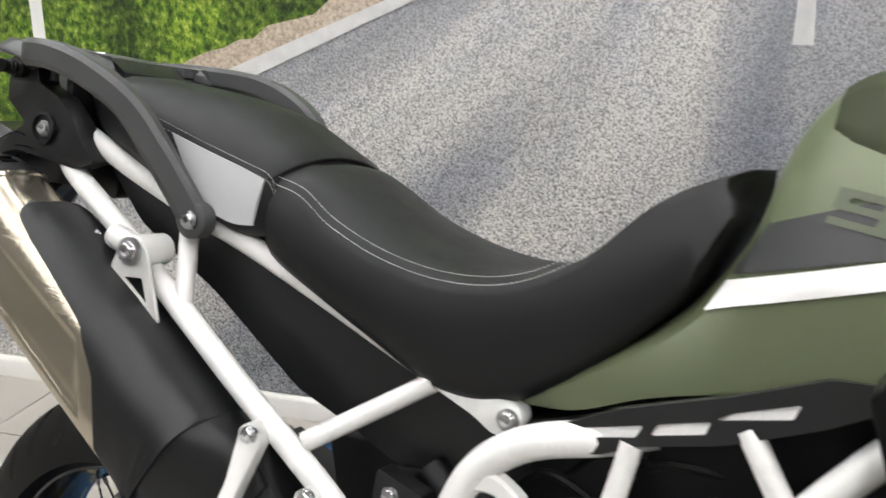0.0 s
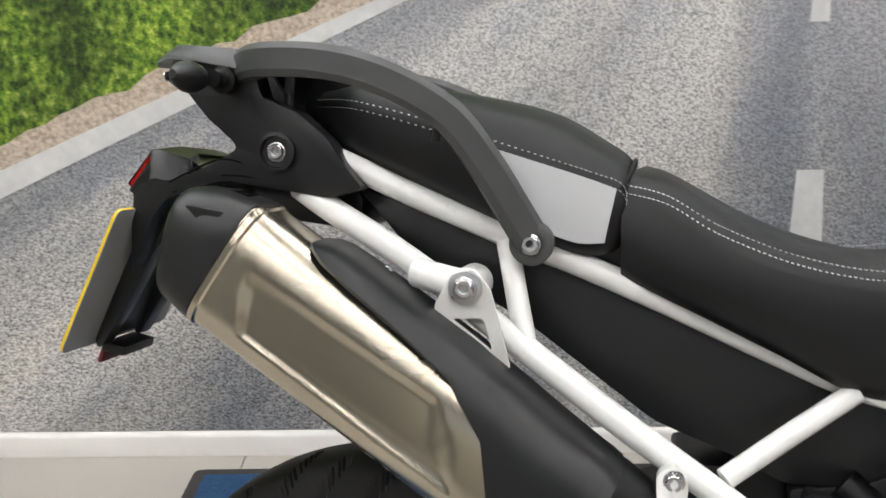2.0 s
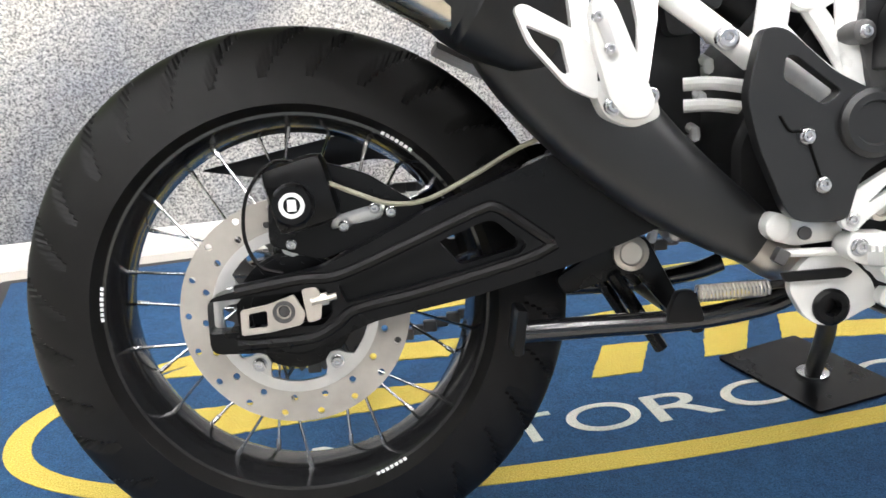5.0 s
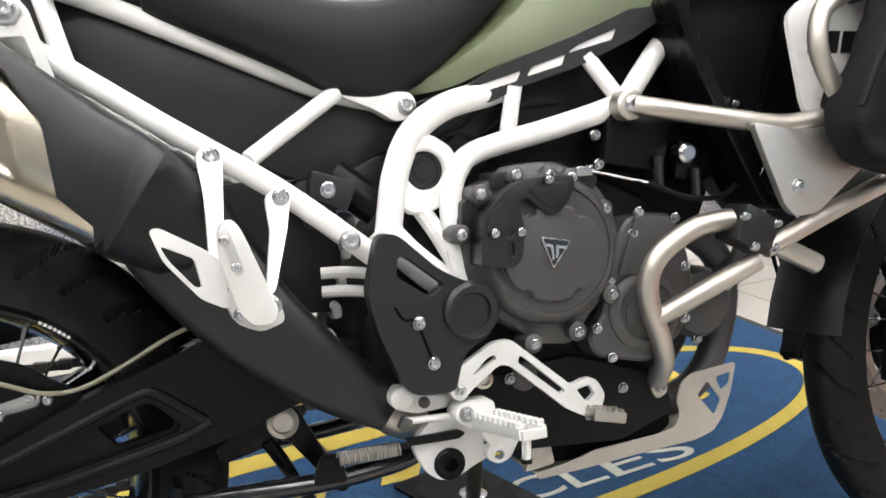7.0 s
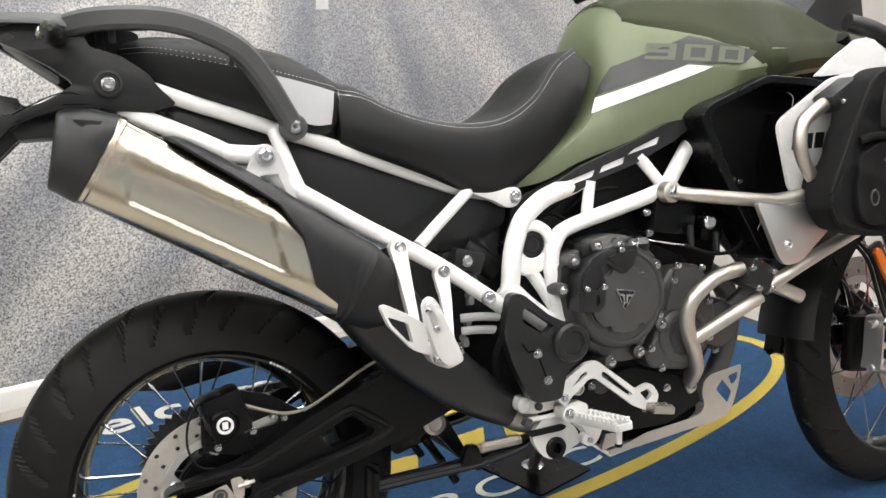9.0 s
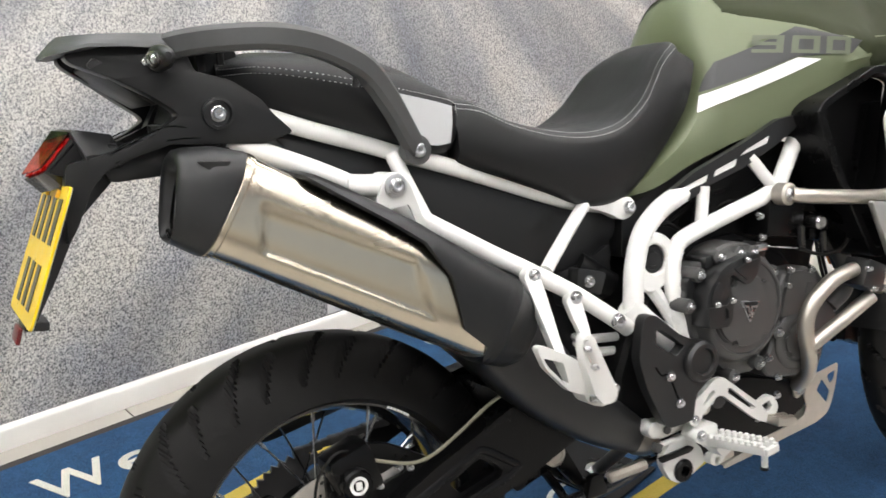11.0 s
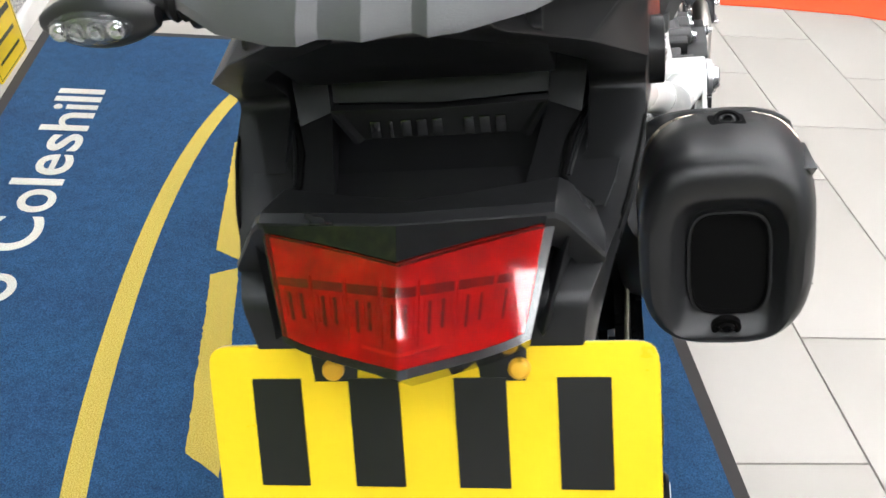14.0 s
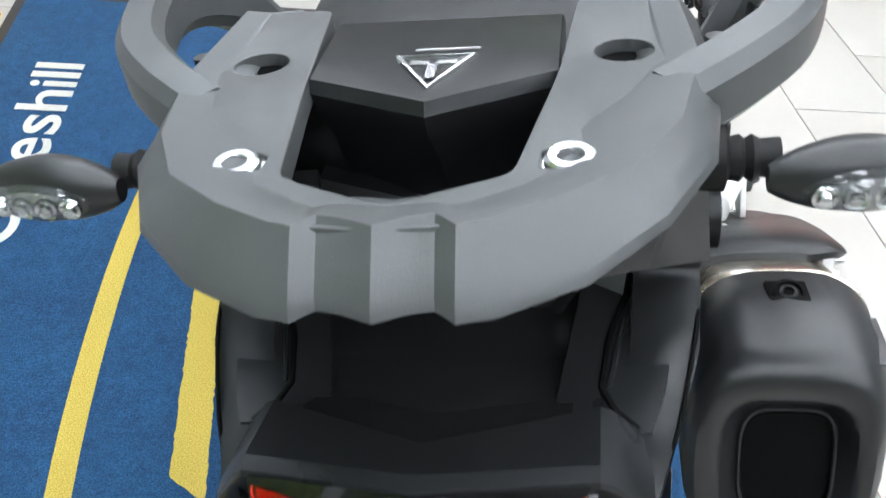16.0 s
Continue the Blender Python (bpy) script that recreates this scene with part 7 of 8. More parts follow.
part("peg_hinge", rod((0.778, -0.215, 0.362), (0.782, -0.245, 0.366), 0.012, 14), M_ALLOY, CTRL)
part("peg_web", prism(rounded([(0.766, 0.36), (0.805, 0.362), (0.8, 0.346), (0.782, 0.34)], 0.005), -0.22, -0.25, 0.004), M_ALLOY, CTRL)
part("feeler", rod((0.789, -0.33, 0.372), (0.7885, -0.328, 0.346), 0.0052, 10), M_ALLOY, CTRL)
part("feeler_tip", rod((0.7885, -0.328, 0.347), (0.7885, -0.3278, 0.342), 0.0066, 10), M_BLACK_SATIN, CTRL)
part("master_cylinder", prism(rounded([(0.679, 0.399), (0.689, 0.41), (0.71, 0.408), (0.757, 0.398), (0.76, 0.381), (0.709, 0.377), (0.683, 0.384)], 0.006), -0.172, -0.192, 0.005), M_ALLOY_BARE, CTRL, "silver master cylinder")
part("cylinder_cap", lathe([(0.0135, 0.02), (0.0135, -0.005), (0.01, -0.007), (0.004, -0.007)], 20, centre=(0.69, -0.192, 0.398)), M_ALLOY, CTRL)
part("cylinder_port", lathe([(0.007, 0.01), (0.007, -0.004), (0.004, -0.004)], 14, centre=(0.718, -0.192, 0.39)), M_ENGINE, CTRL)
part("push_rod", rod((0.69, -0.196, 0.371), (0.762, -0.197, 0.37), 0.0045, 10), M_ALLOY, CTRL)
part("rod_clevis", box(0.014, 0.014, 0.016, pose(0.692, -0.196, 0.368, 0, 30, 0), 0.003), M_ENGINE, CTRL)
part("pedal_pivot", lathe([(0.012, 0.02), (0.012, -0.008), (0.008, -0.01), (0.006, -0.006), (0.001, -0.006)], 18, centre=(0.79, -0.2, 0.412)), M_TUBE_STEEL, CTRL)
part("linkage_arm", prism(rounded([(0.69, 0.352), (0.757, 0.354), (0.766, 0.349), (0.757, 0.343), (0.694, 0.342)], 0.004), -0.197, -0.203, 0.0015), M_BLACK_SATIN, CTRL)

# --- pillion peg hanger
PEG = group_part("pillion_peg", "silver cast pillion foot peg hanger, folded up")
def flared(outline, thick):
    """A flat strut that leans outwards below its upper bolt."""
    bm = prism(rounded(outline, 0.007), 0.0, -thick, 0.0035)
    high = max(z for x, z in outline)
    low = min(z for x, z in outline)
    for v in bm.verts:
        v.co.y += -0.178 - 0.09 * max(0.0, (high - 0.03 - v.co.z) / (high - 0.03 - low))
    return bm


part("rear_strut", flared([(0.473, 0.6945), (0.4884, 0.7052), (0.5025, 0.6894), (0.4925, 0.6), (0.489, 0.5688), (0.4783, 0.5335), (0.4755, 0.5794), (0.4775, 0.64)], 0.016), M_ALLOY, PEG)
part("front_strut", flared([(0.546, 0.644), (0.5649, 0.6555), (0.5753, 0.6416), (0.567, 0.61), (0.5385, 0.545), (0.5267, 0.5379), (0.547, 0.6057)], 0.012), M_ALLOY, PEG)
part("loop", plate_holed(rounded([(0.4155, 0.6159), (0.4251, 0.6187), (0.4669, 0.5951), (0.4878, 0.5785), (0.4876, 0.5322), (0.4616, 0.545), (0.4276, 0.5843)], 0.006), [rounded([(0.425, 0.6006), (0.457, 0.5861), (0.4634, 0.5556), (0.4565, 0.5575), (0.4323, 0.5862)], 0.004)], -0.28, -0.293, 0.003), M_ALLOY, PEG)
part("base", prism(rounded([(0.4801, 0.5506), (0.4943, 0.5173), (0.5185, 0.5064), (0.5443, 0.5153), (0.5389, 0.5419)], 0.007), -0.262, -0.292, 0.004), M_ALLOY, PEG)
part("foot_peg", prism(rounded([(0.4784, 0.6107), (0.4854, 0.622), (0.4952, 0.6231), (0.5033, 0.6131), (0.5363, 0.5291), (0.5302, 0.5151), (0.5082, 0.5144), (0.4937, 0.5331), (0.4812, 0.5817)], 0.007), -0.29, -0.309, 0.005), M_ALLOY, PEG, "folded silver foot peg")
part("peg_pad", prism(rounded([(0.4793, 0.6122), (0.4887, 0.6162), (0.5034, 0.5708), (0.4952, 0.5666)], 0.004), -0.308, -0.312, 0.0015), M_ALLOY_BARE, PEG)
for x, z in ((0.4849, 0.603), (0.4949, 0.5756)):
    bolt(PEG, x, -0.313, z, 0.004)
for (x, z), r in zip(((0.4998, 0.5276), (0.5329, 0.5343)), (0.007, 0.006)):
    bolt(PEG, x, -0.302, z, r)
for x, y, z in ((0.489, -0.197, 0.6905), (0.5625, -0.1945, 0.6425)):
    bolt(PEG, x, y, z, 0.008)

# --- stands
ST = group_part("centre_stand", "black centre stand, folded up")
part("leg", tube([(0.43, -0.125, 0.288), (0.52, -0.122, 0.289), (0.62, -0.12, 0.29), (0.7, -0.118, 0.3), (0.74, -0.115, 0.312)], 0.0125, 14), M_BLACK_GLOSS, ST)
part("leg", tube([(0.43, 0.125, 0.288), (0.52, 0.122, 0.289), (0.62, 0.12, 0.29), (0.7, 0.118, 0.3), (0.74, 0.115, 0.312)], 0.0125, 14), M_BLACK_GLOSS, ST)
part("cross_tube", rod((0.63, -0.12, 0.285), (0.63, 0.12, 0.285), 0.011, 12), M_BLACK_SATIN, ST)
part("foot", box(0.012, 0.05, 0.05, pose(0.43, -0.128, 0.293, 0, 8, 0), 0.004), M_BLACK_SATIN, ST)
part("lug", prism(rounded([(0.59, 0.29), (0.605, 0.325), (0.625, 0.325), (0.635, 0.29)], 0.006), -0.135, -0.12, 0.003), M_BLACK_SATIN, ST)
coil = [(0.618 + 0.075 * t / 130, -0.16 + 0.0085 * math.cos(t * 0.9), 0.327 + 0.002 * t / 130 + 0.0085 * math.sin(t * 0.9)) for t in range(131)]
bm = bmesh.new()
sweep(bm, coil, 0.0016, 5)
part("spring", bm, M_TUBE_STEEL, ST, "steel return spring")
part("spring_arm", rod((0.69, -0.16, 0.331), (0.72, -0.165, 0.334), 0.0045, 8), M_BLACK_SATIN, ST)
inv = BIKE.matrix_world.inverted()
foot = inv @ Vector((0.483, 1.492, 0.016))
SD = group_part("side_stand", "dark side stand, down")
part("leg", tube([(0.86, 0.1, 0.3), (0.9, 0.14, 0.22), tuple(foot)], [0.014] * 11, 12, 5), M_ENGINE, SD)
part("foot", lathe([(0.026, -0.004), (0.026, 0.004), (0.018, 0.007), (0.001, 0.008)], 20), M_CHROME, SD, "bright foot").matrix_local = Matrix.Translation(foot) @ pose(0, 0, 0, 90 + 12, 0, 0)

# --- skid plate
SK = group_part("skid_plate", "bare aluminium skid plate")
for s in (-1, 1):
    bm = plate_holed(rounded([(0.88, 0.268), (0.93, 0.277), (0.964, 0.287), (1.06, 0.295), (1.09, 0.302), (1.098, 0.318), (1.092, 0.338), (1.1, 0.362), (1.116, 0.372), (1.155, 0.377), (1.19, 0.381), (1.18, 0.34), (1.165, 0.305), (1.15, 0.288), (1.12, 0.279), (1.043, 0.273), (0.95, 0.264), (0.88, 0.259)], 0.007), [rounded([(1.126, 0.341), (1.142, 0.359), (1.163, 0.331), (1.152, 0.31)], 0.004), rounded([(1.156, 0.363), (1.18, 0.368), (1.177, 0.352), (1.164, 0.344)], 0.004)], s * 0.15, s * 0.147, 0.001)
    part("flank", bm, M_SKID, SK)
loft_x([(0.88, [(-0.146, 0.2655), (0.146, 0.2655), (0.146, 0.2685), (-0.146, 0.2685)]), (0.95, [(-0.146, 0.2665), (0.146, 0.2665), (0.146, 0.2695), (-0.146, 0.2695)]), (1.043, [(-0.146, 0.2755), (0.146, 0.2755), (0.146, 0.2785), (-0.146, 0.2785)]), (1.12, [(-0.146, 0.2815), (0.146, 0.2815), (0.146, 0.2845), (-0.146, 0.2845)]), (1.15, [(-0.146, 0.291), (0.146, 0.291), (0.146, 0.294), (-0.146, 0.294)])], M_SKID, "belly", SK)
part("mount", prism(rounded([(0.862, 0.272), (0.875, 0.305), (0.9, 0.305), (0.905, 0.278)], 0.005), -0.152, -0.14, 0.002), M_TUBE_STEEL, SK)

# --- crash bars
CB = group_part("crash_bars", "satin stainless crash bars")
for s in (-1, 1):
    m = lambda pts: [(x, s * y, z) for x, y, z in pts]
    part("upper_bar", tube(m([(1.0, 0.225, 0.733), (1.03, 0.24, 0.726), (1.145, 0.25, 0.708), (1.2, 0.258, 0.703), (1.25, 0.272, 0.71), (1.27, 0.29, 0.722)]), 0.0125, 14), M_TUBE_STEEL, CB)
    part("tower_bar", tube(m([(1.27, 0.29, 0.722), (1.235, 0.3, 0.745), (1.212, 0.302, 0.79), (1.22, 0.3, 0.835), (1.255, 0.295, 0.857), (1.31, 0.288, 0.88)]), 0.0125, 14), M_TUBE_STEEL, CB)
    part("lower_bar", tube(m([(1.115, 0.25, 0.586), (1.098, 0.25, 0.585), (1.058, 0.25, 0.577), (1.016, 0.245, 0.549), (1.001, 0.24, 0.518), (1.005, 0.235, 0.484), (1.027, 0.22, 0.441), (1.044, 0.2, 0.405), (1.05, 0.17, 0.374)]), 0.0135, 14), M_TUBE_STEEL, CB)
    part("diagonal_bar", tube(m([(1.014, 0.232, 0.467), (1.08, 0.246, 0.5), (1.15, 0.255, 0.532)]), 0.0125, 14), M_TUBE_STEEL, CB)
    part("upper_diagonal_bar", tube(m([(1.155, 0.262, 0.546), (1.26, 0.27, 0.591), (1.33, 0.28, 0.621), (1.4, 0.288, 0.65)]), 0.0125, 14), M_TUBE_STEEL, CB)
    part("stub_bar", tube(m([(1.15, 0.25, 0.565), (1.2, 0.255, 0.54), (1.24, 0.258, 0.52)]), 0.0135, 14), M_TUBE_STEEL, CB)
    part("clamp", box(0.055, 0.05, 0.05, pose(1.14, s * 0.25, 0.572, 0, 25, 0), 0.006), M_PLASTIC, CB, "black clamp block")
    for x, z in ((1.118, 0.59), (1.165, 0.578), (1.13, 0.552), (1.16, 0.548)):
        bolt(CB, x, s * 0.277, z, 0.0045, (0, 0, 0 if s < 0 else 180))
    part("clamp", box(0.075, 0.05, 0.035, pose(1.315, s * 0.29, 0.882, 0, -28, 0), 0.006), M_PLASTIC, CB, "black clamp block")
    for x, z in ((1.3, 0.87), (1.33, 0.9)):
        bolt(CB, x, s * 0.317, z, 0.0045, (0, 0, 0 if s < 0 else 180))
    part("end_eye", lathe([(0.019, 0.01), (0.019, -0.012), (0.015, -0.015), (0.001, -0.015)], 24), M_TUBE_STEEL, CB).matrix_local = pose(0.996, s * 0.21, 0.734, 0, 0, 0 if s < 0 else 180)
    bolt(CB, 0.996, s * 0.226, 0.734, 0.009, (0, 0, 0 if s < 0 else 180))
    part("foot_lug", prism(rounded([(1.04, 0.39), (1.05, 0.4), (1.068, 0.39), (1.066, 0.355), (1.05, 0.348), (1.042, 0.36)], 0.006), s * 0.17, s * 0.164, 0.0015), M_TUBE_STEEL, CB)
    bolt(CB, 1.055, s * 0.172, 0.365, 0.0075, (0, 0, 0 if s < 0 else 180))

# --- radiator cowl, fairing and front end
COWL = group_part("radiator_cowl", "black radiator cowl with white and silver panels")
for s in (-1, 1):
    o = rounded([(1.046, 0.862), (1.065, 0.882), (1.2, 0.928), (1.3, 0.918), (1.36, 0.9), (1.3, 0.75), (1.235, 0.62), (1.195, 0.59), (1.17, 0.6), (1.082, 0.765)], 0.012)
    i = rounded([(1.066, 0.86), (1.076, 0.872), (1.2, 0.914), (1.296, 0.904), (1.33, 0.89), (1.285, 0.755), (1.224, 0.632), (1.195, 0.608), (1.18, 0.615), (1.1, 0.768)], 0.012)
    bm = plate_holed(o, [i], s * 0.165, s * 0.245, 0.007)
    part("cowl_rim", bm, M_BLACK_SATIN, COWL, "black cowl rim")
    part("cowl_inner", prism(i, s * 0.15, s * 0.165, 0.0), M_ENGINE_BLACK, COWL)
    part("radiator", prism(rounded([(1.2, 0.66), (1.26, 0.86), (1.3, 0.86), (1.26, 0.66)], 0.004), s * 0.165, s * 0.18, 0.002), M_BLACK_SATIN, COWL)
    for x, z in ((1.17, 0.74), (1.16, 0.725), (1.185, 0.735), (1.178, 0.71)):
        bolt(COWL, x + 0.004, s * 0.166, z + 0.002, 0.004, (0, 0, 0 if s < 0 else 180))
    bm = plate_holed(rounded([(1.2, 0.835), (1.212, 0.85), (1.33, 0.915), (1.42, 0.93), (1.42, 0.7), (1.32, 0.705), (1.245, 0.7), (1.222, 0.72)], 0.014), [], s * 0.252, s * 0.262, 0.004)
    part("white_panel", bm, M_WHITE_PLASTIC, COWL, "gloss white fairing panel")
    for k in range(5):
        part("letter_bar", prism([(1.228 + k * 0.026, 0.79), (1.248 + k * 0.026, 0.79), (1.254 + k * 0.026, 0.818), (1.234 + k * 0.026, 0.818)], s * 0.2625, s * 0.264, 0.0), M_PLATE_BLACK, COWL, "black lettering as plain bars")
    part("silver_panel", prism(rounded([(1.13, 0.705), (1.2, 0.692), (1.3, 0.705), (1.32, 0.66), (1.225, 0.588), (1.19, 0.585), (1.175, 0.6)], 0.01), s * 0.268, s * 0.28, 0.004), M_ALLOY_BARE, COWL, "brushed aluminium side panel")
    bolt(COWL, 1.195, s * 0.282, 0.622, 0.008, (0, 0, 0 if s < 0 else 180))
    part("white_spear", prism(rounded([(1.316, 0.92), (1.36, 0.95), (1.425, 0.988), (1.46, 0.985), (1.505, 0.943), (1.438, 0.923)], 0.008), s * 0.225, s * 0.24, 0.004), M_WHITE_PLASTIC, COWL, "white fairing spear")

# soft bags: slumped pouches with a rolled flap, straps and buckles, one on each side
def cloth(outline, y0, y1, bevel, fold, fine, seed, cell=0.016):
    """A stitched cloth body: a bevelled slab, finely divided and crumpled."""
    bm = prism(rounded(outline, 0.014), y0, y1, bevel, segments=3)
    bmesh.ops.triangulate(bm, faces=bm.faces[:])
    for _ in range(4):
        bmesh.ops.subdivide_edges(bm, edges=[e for e in bm.edges if e.calc_length() > cell], cuts=1)
        bmesh.ops.triangulate(bm, faces=[f for f in bm.faces if len(f.verts) > 3])
    side = 1 if y1 > 0 else -1
    for v in bm.verts:
        c = v.co + Vector((seed, 0, 0))
        crease = abs(noise.noise(Vector((c.x * 10 + c.z * 6, c.y * 5, c.z * 16))))
        v.co += Vector((0.35, side, 0.25)) * ((0.5 - crease) * fold + noise.noise(c * 40) * fine)
    return bm


def soft_bag(s):
    b = group_part("soft_bag", "black soft luggage bag strapped to the crash bar")
    part("pouch", cloth([(1.292, 0.86), (1.326, 0.908), (1.36, 0.926), (1.45, 0.921), (1.56, 0.9), (1.565, 0.72), (1.495, 0.615), (1.31, 0.628), (1.238, 0.648), (1.215, 0.69), (1.226, 0.722)], s * 0.292, s * 0.362, 0.02, 0.014, 0.004, 0.0), M_CANVAS, b, "", 70)
    part("flap", cloth([(1.333, 0.865), (1.352, 0.9), (1.41, 0.922), (1.555, 0.9), (1.565, 0.8), (1.42, 0.802), (1.33, 0.812)], s * 0.36, s * 0.378, 0.006, 0.012, 0.003, 3.0), M_CANVAS_GREY, b, "dark grey rolled flap", 70)
    part("pocket", cloth([(1.27, 0.77), (1.31, 0.793), (1.4, 0.797), (1.5, 0.78), (1.5, 0.655), (1.3, 0.65), (1.262, 0.67)], s * 0.36, s * 0.376, 0.008, 0.01, 0.003, 7.0), M_CANVAS, b, "crumpled outer pocket", 70)
    part("roll_edge", tube([(1.285, s * 0.366, 0.8), (1.31, s * 0.377, 0.806), (1.36, s * 0.384, 0.802), (1.44, s * 0.384, 0.793), (1.52, s * 0.378, 0.79)], 0.0075, 10, 6), M_CANVAS, b)
    part("piping", tube([(1.222, s * 0.36, 0.715), (1.29, s * 0.362, 0.85), (1.325, s * 0.362, 0.902), (1.36, s * 0.361, 0.922)], 0.0035, 8, 6), M_RUBBER, b)
    part("piping", tube([(1.22, s * 0.36, 0.69), (1.24, s * 0.36, 0.657), (1.3, s * 0.36, 0.64), (1.42, s * 0.36, 0.634)], 0.0035, 8, 6), M_RUBBER, b)
    for x0, x1 in ((1.352, 1.37), (1.46, 1.48)):
        part("strap", prism(rounded([(x0, 0.64), (x0 - 0.006, 0.79), (x1 - 0.006, 0.79), (x1, 0.64)], 0.003), s * 0.378, s * 0.383, 0.0012), M_RUBBER, b)
        part("buckle", plate_holed(rounded([(x0 - 0.008, 0.662), (x0 - 0.009, 0.69), (x1 + 0.006, 0.688), (x1 + 0.007, 0.66)], 0.004), [rounded([(x0 - 0.002, 0.668), (x0 - 0.003, 0.684), (x1 + 0.001, 0.682), (x1 + 0.001, 0.666)], 0.002)], s * 0.383, s * 0.388, 0.001), M_PLASTIC_GREY, b)
    part("bar_loop", box(0.05, 0.034, 0.04, pose(1.262, s * 0.292, 0.73, 0, 20, 0), 0.006), M_CANVAS, b)
    part("ring", tube([(1.3 + 0.009 * math.cos(a), s * 0.38, 0.7 + 0.013 * math.sin(a)) for a in (0, 1.05, 2.1, 3.14, 4.2, 5.25, 6.283)], 0.0018, 6, 3), M_ENGINE, b)
    part("label_bar", prism([(1.325, 0.762), (1.375, 0.745), (1.379, 0.752), (1.33, 0.771)], s * 0.3795, s * 0.3815, 0.0), M_DECAL_GREY, b, "grey lettering as a bar")


soft_bag(-1)
soft_bag(1)

FORK = group_part("front_fork", "black front fork with orange reflector")
rake = Vector((-0.42, 0, 0.9)).normalized()
ax = Vector((FX, 0, FZ))
for s in (-1, 1):
    y = Vector((0, s * 0.1, 0))
    part("lower_leg", rod(ax + y + rake * 0.0, ax + y + rake * 0.36, 0.03, 18), M_BLACK_SATIN, FORK)
    part("tube", rod(ax + y + rake * 0.36, ax + y + rake * 0.72, 0.026, 18), M_BLACK_SATIN, FORK)
    part("guard", prism(rounded([(1.53, 0.55), (1.575, 0.57), (1.64, 0.42), (1.6, 0.4)], 0.01), s * 0.13, s * 0.138, 0.003), M_PLASTIC, FORK)
    part("reflector", prism(rounded([(1.466, 0.568), (1.478, 0.578), (1.49, 0.572), (1.543, 0.489), (1.535, 0.479), (1.52, 0.484)], 0.006), s * 0.142, s * 0.15, 0.003), M_ORANGE, FORK, "orange side reflector")
    part("reflector_holder", prism(rounded([(1.46, 0.575), (1.5, 0.59), (1.57, 0.48), (1.525, 0.47)], 0.008), s * 0.132, s * 0.141, 0.002), M_PLASTIC, FORK)
    for d in (0.0, 0.016):
        part("hose", tube([(1.4 + d, s * 0.12, 0.62), (1.45 + d, s * 0.14, 0.56), (1.472 + d, s * 0.145, 0.5), (1.49 + d, s * 0.145, 0.455), (1.51 + d, s * 0.14, 0.43)], 0.004, 8), M_RUBBER, FORK)
    fd = brake_disc(FRONT, 0.122, 0.168, s * 0.078 - (0.0025 if s < 0 else 0.0025), "front_brake_disc")
    cal = group_part("front_brake_caliper", "silver front brake caliper with dark pistons")
    cal.matrix_local = STEER
    silver = M_ALLOY_BARE if s < 0 else M_BLACK_SATIN
    part("body", plate_holed(rounded([(1.488, 0.345), (1.5, 0.425), (1.515, 0.43), (1.61, 0.418), (1.64, 0.4), (1.64, 0.29), (1.6, 0.275), (1.5, 0.32), (1.478, 0.322)], 0.01), [rounded([(1.565, 0.395), (1.612, 0.39), (1.605, 0.315), (1.555, 0.335)], 0.006)], s * 0.1, s * 0.145, 0.007), silver, cal)
    # flat black plates on the face: the shade of its openings as colour
    for o in ([(1.496, 0.378), (1.5, 0.405), (1.515, 0.402), (1.511, 0.376)], [(1.492, 0.345), (1.495, 0.366), (1.51, 0.363), (1.507, 0.342)], [(1.543, 0.4), (1.558, 0.398), (1.548, 0.34), (1.535, 0.345)]):
        part("window", prism(rounded(o, 0.003), s * 0.144, s * 0.1462, 0.0), M_SHADE_SEAM, cal, "flat black plate for the shade in a caliper opening")
    for x, z in ((1.505, 0.415), (1.497, 0.334), (1.6, 0.405), (1.6, 0.3)):
        bolt(cal, x, s * 0.146, z, 0.0055, (0, 0, 0 if s < 0 else 180))
    part("lettering_bar", prism([(1.518, 0.342), (1.53, 0.34), (1.537, 0.4), (1.525, 0.402)], s * 0.1455, s * 0.147, 0.0), M_RED_PANEL, cal, "red lettering as a plain bar")
    for z in (0.415, 0.325):
        part("bridge", rod((1.475, s * 0.125, z), (1.52, s * 0.125, z + 0.002), 0.008, 10), silver, cal)
    part("inner_half", box(0.07, 0.03, 0.12, pose(1.53, s * 0.06, 0.36, 0, 10, 0), 0.01), M_ENGINE_BLACK, cal)
    for z in (0.44, 0.46):
        bolt(FORK, 1.575, s * 0.146, z, 0.006, (0, 0, 0 if s < 0 else 180))
FORK.matrix_local = STEER
# mudguard over the front wheel, its skirt reaching down behind the tyre
bm = bmesh.new()
rings = []
for k in range(22):
    a = radians(40 + k * 6.3)
    grow = 0.016 * max(0.0, (k - 10) / 12) ** 1.3
    ring = []
    for top, wide in ((0.372, 0.066), (0.368, 0.063)):
        row = []
        for j in range(9):
            u = -1 + j / 4
            r = top + grow - 0.018 * abs(u) ** 2.5
            row.append((FX + r * math.cos(a), u * (wide + grow * 0.3), FZ + r * math.sin(a)))
        ring += row if not ring else row[::-1]
    rings.append(ring)
skin(bm, rings, True, True)
part("front_mudguard", bm, M_PLASTIC, BIKE, "black front mudguard").matrix_local = STEER
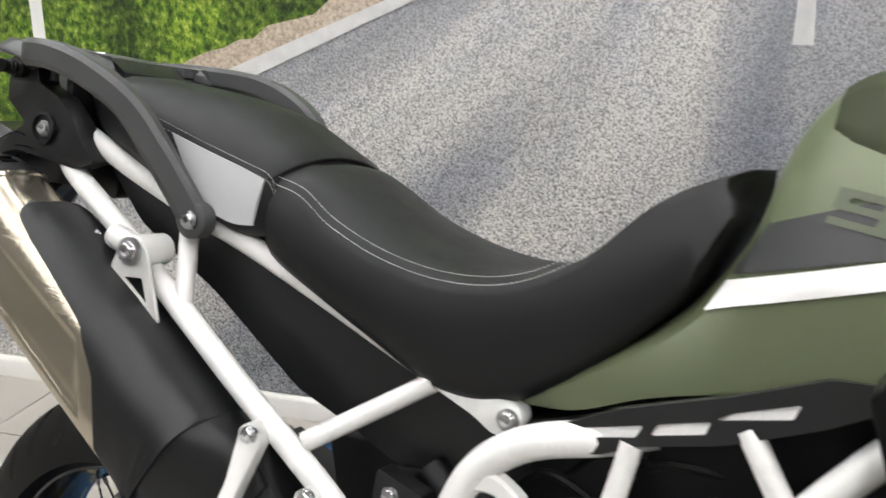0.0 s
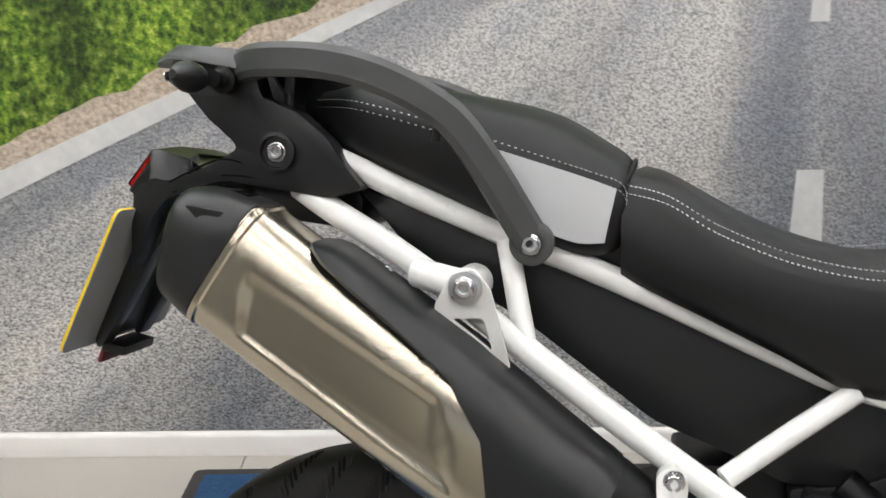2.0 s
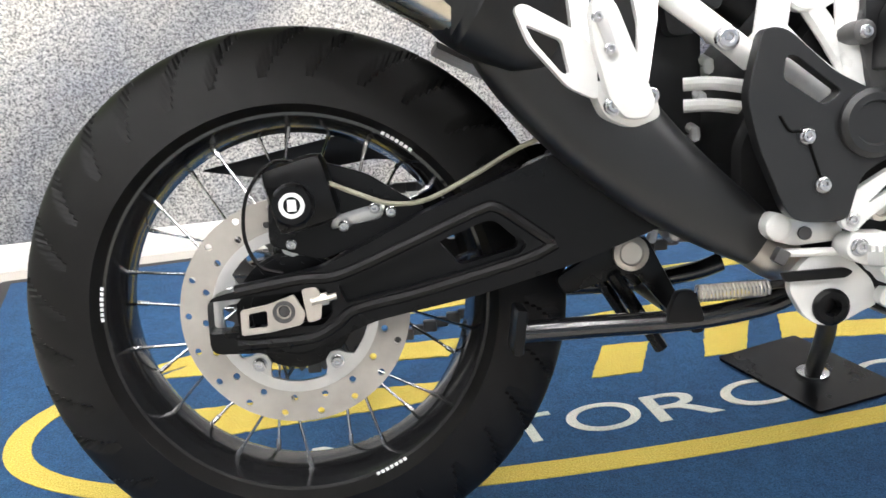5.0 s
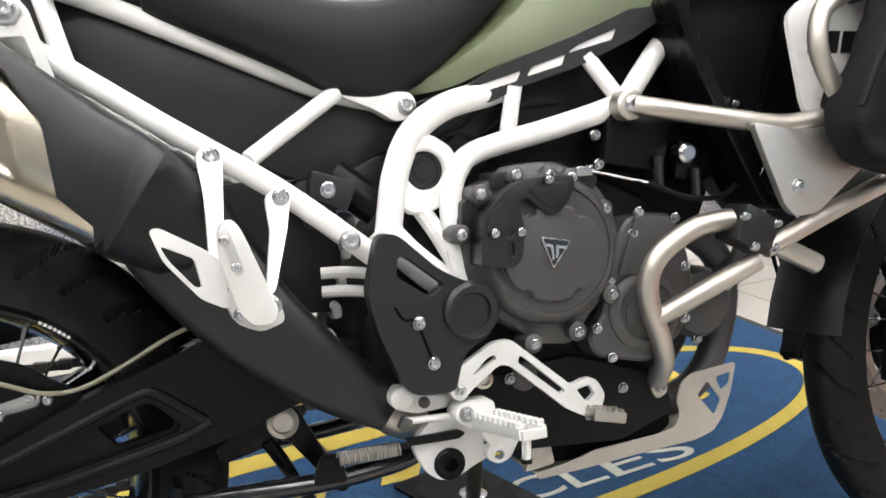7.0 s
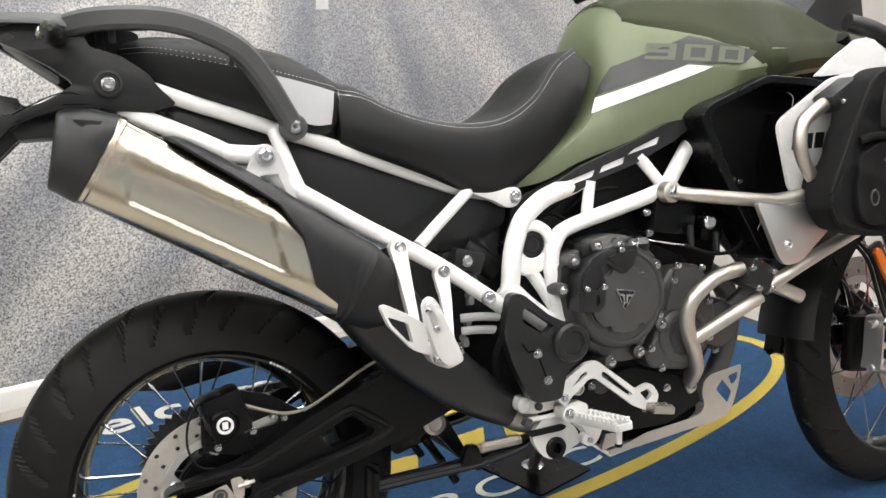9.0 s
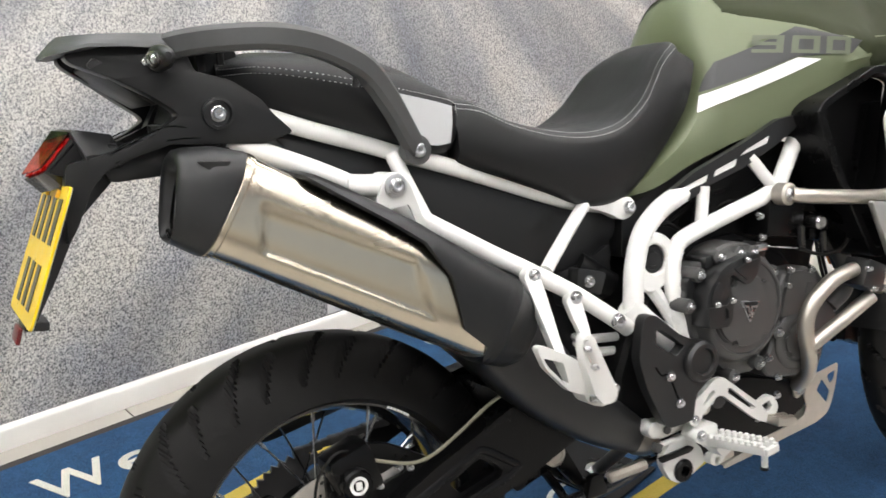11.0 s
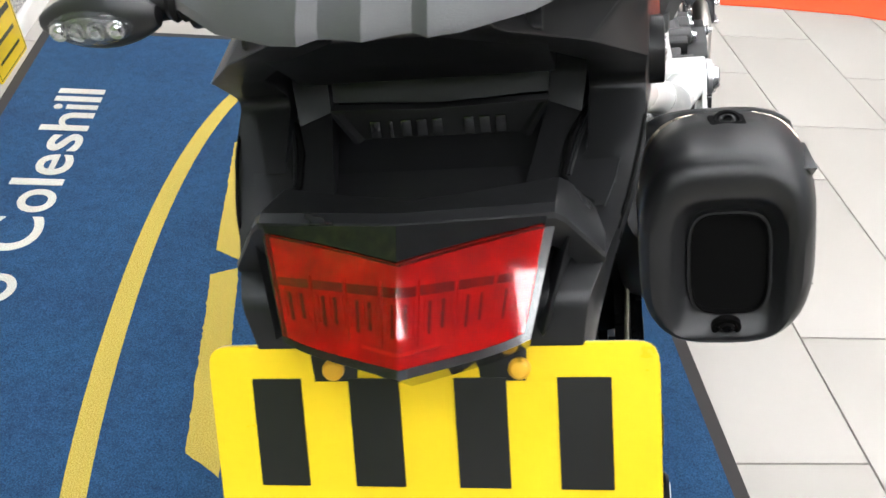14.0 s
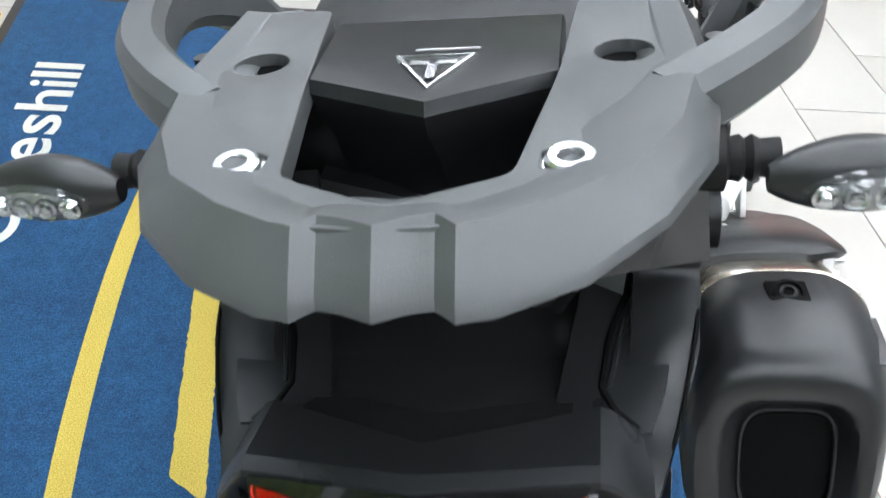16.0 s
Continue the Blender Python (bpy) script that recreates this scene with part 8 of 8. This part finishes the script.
# screen stalk, hand guard and nose, mostly out of sight
loft_x([(1.36, [(-0.16, 0.9), (0.16, 0.9), (0.14, 1.02), (-0.14, 1.02)]), (1.5, [(-0.13, 0.92), (0.13, 0.92), (0.11, 1.12), (-0.11, 1.12)]), (1.62, [(-0.07, 0.98), (0.07, 0.98), (0.06, 1.1), (-0.06, 1.1)])], M_PLASTIC, "nose_fairing", BIKE, "black nose fairing")
part("handlebar", tube([(1.2, -0.4, 1.17), (1.27, -0.25, 1.2), (1.32, -0.1, 1.18), (1.32, 0.1, 1.18), (1.27, 0.25, 1.2), (1.2, 0.4, 1.17)], 0.013, 12), M_BLACK_SATIN, BIKE, "black handlebar")
for s in (-1, 1):
    part("screen_arm", tube([(1.43, s * 0.205, 1.022), (1.49, s * 0.215, 1.003), (1.54, s * 0.222, 0.97), (1.6, s * 0.225, 0.92)], 0.017, 14), M_PLASTIC, BIKE, "black screen support arm")


def stand_plate():
    pts = [(0.372, 1.597), (0.542, 1.629), (0.593, 1.409), (0.42, 1.386)]
    bm = flat_poly(rounded(pts, 0.008), z=0.0099, thick=0.0045)
    tagged(part("stand_plate", bm, M_BLACK_SATIN), "dark square steel plate under the side stand", "plate")


stand_plate()


# --- yellow display board on the floor, leaning on the mural wall
def display_board():
    t = thing("display_board", "yellow plastic display board with black lettering bars, leaning on the wall", "sign", Matrix.Translation((1.48, 2.484, 0.0003)) @ pose(0, 0, 0, -9, 0, 0))
    o = rounded([(-0.115, 0.0), (0.115, 0.0), (0.115, 0.26), (-0.115, 0.26)], 0.008)
    part("sheet", prism(o, 0.0, 0.004, 0.0008), M_YELLOW, t)
    line = [(-0.108, 0.007), (0.108, 0.007), (0.108, 0.253), (-0.108, 0.253)]
    for (x0, z0), (x1, z1) in zip(line, line[1:] + line[:1]):
        part("border_line", box(abs(x1 - x0) + 0.002, 0.0006, abs(z1 - z0) + 0.002, pose((x0 + x1) / 2, -0.0004, (z0 + z1) / 2), 0.0), M_PLATE_BLACK, t)
    for z, w, h in ((0.205, 0.17, 0.04), (0.14, 0.18, 0.032), (0.085, 0.15, 0.02), (0.04, 0.16, 0.014)):
        part("lettering_bar", box(w, 0.0006, h * 0.55, pose(0.0, -0.0005, z), 0.0), M_PLATE_BLACK, t)


display_board()

# --- no piece of the motorcycle lies deeper than a part of a part
def lift_deep():
    for ob in BIKE.children_recursive:
        while ob.parent is not BIKE and ob.parent.parent is not BIKE:
            up = ob.parent
            ob.parent, ob.matrix_basis = up.parent, up.matrix_basis @ ob.matrix_basis


lift_deep()

# --- floor tiles in running bond, each a piece of its own near the camera
def tiles():
    bm = bmesh.new()
    box(TX - 0.004, TY - 0.004, 0.009, pose(0, 0, -0.0052), 0.0015, bm)
    me = finish(bm, "tile", M_TILE)
    rest = bmesh.new()
    for j in range(-15, 9):
        y0 = 0.05 + TY * j
        for i in range(-8, 9):
            x0 = (0.097 if j % 2 == 0 else 0.424) + TX * i
            cx, cy = x0 + TX / 2, y0 + TY / 2
            if not (-4.0 < cx < 4.8 and -4.3 < cy < 2.4):
                continue
            if -1.6 < cx < 2.9 and -1.3 < cy < 2.6:
                ob = new("tile", me)
                ob.parent = FLOOR
                ob.matrix_local = pose(cx, cy, 0)
            else:
                box(TX - 0.004, TY - 0.004, 0.009, pose(cx, cy, -0.0052), 0.0, rest)
    tagged(part("tile_field", rest, M_TILE, FLOOR), kind="stuff")


tiles()
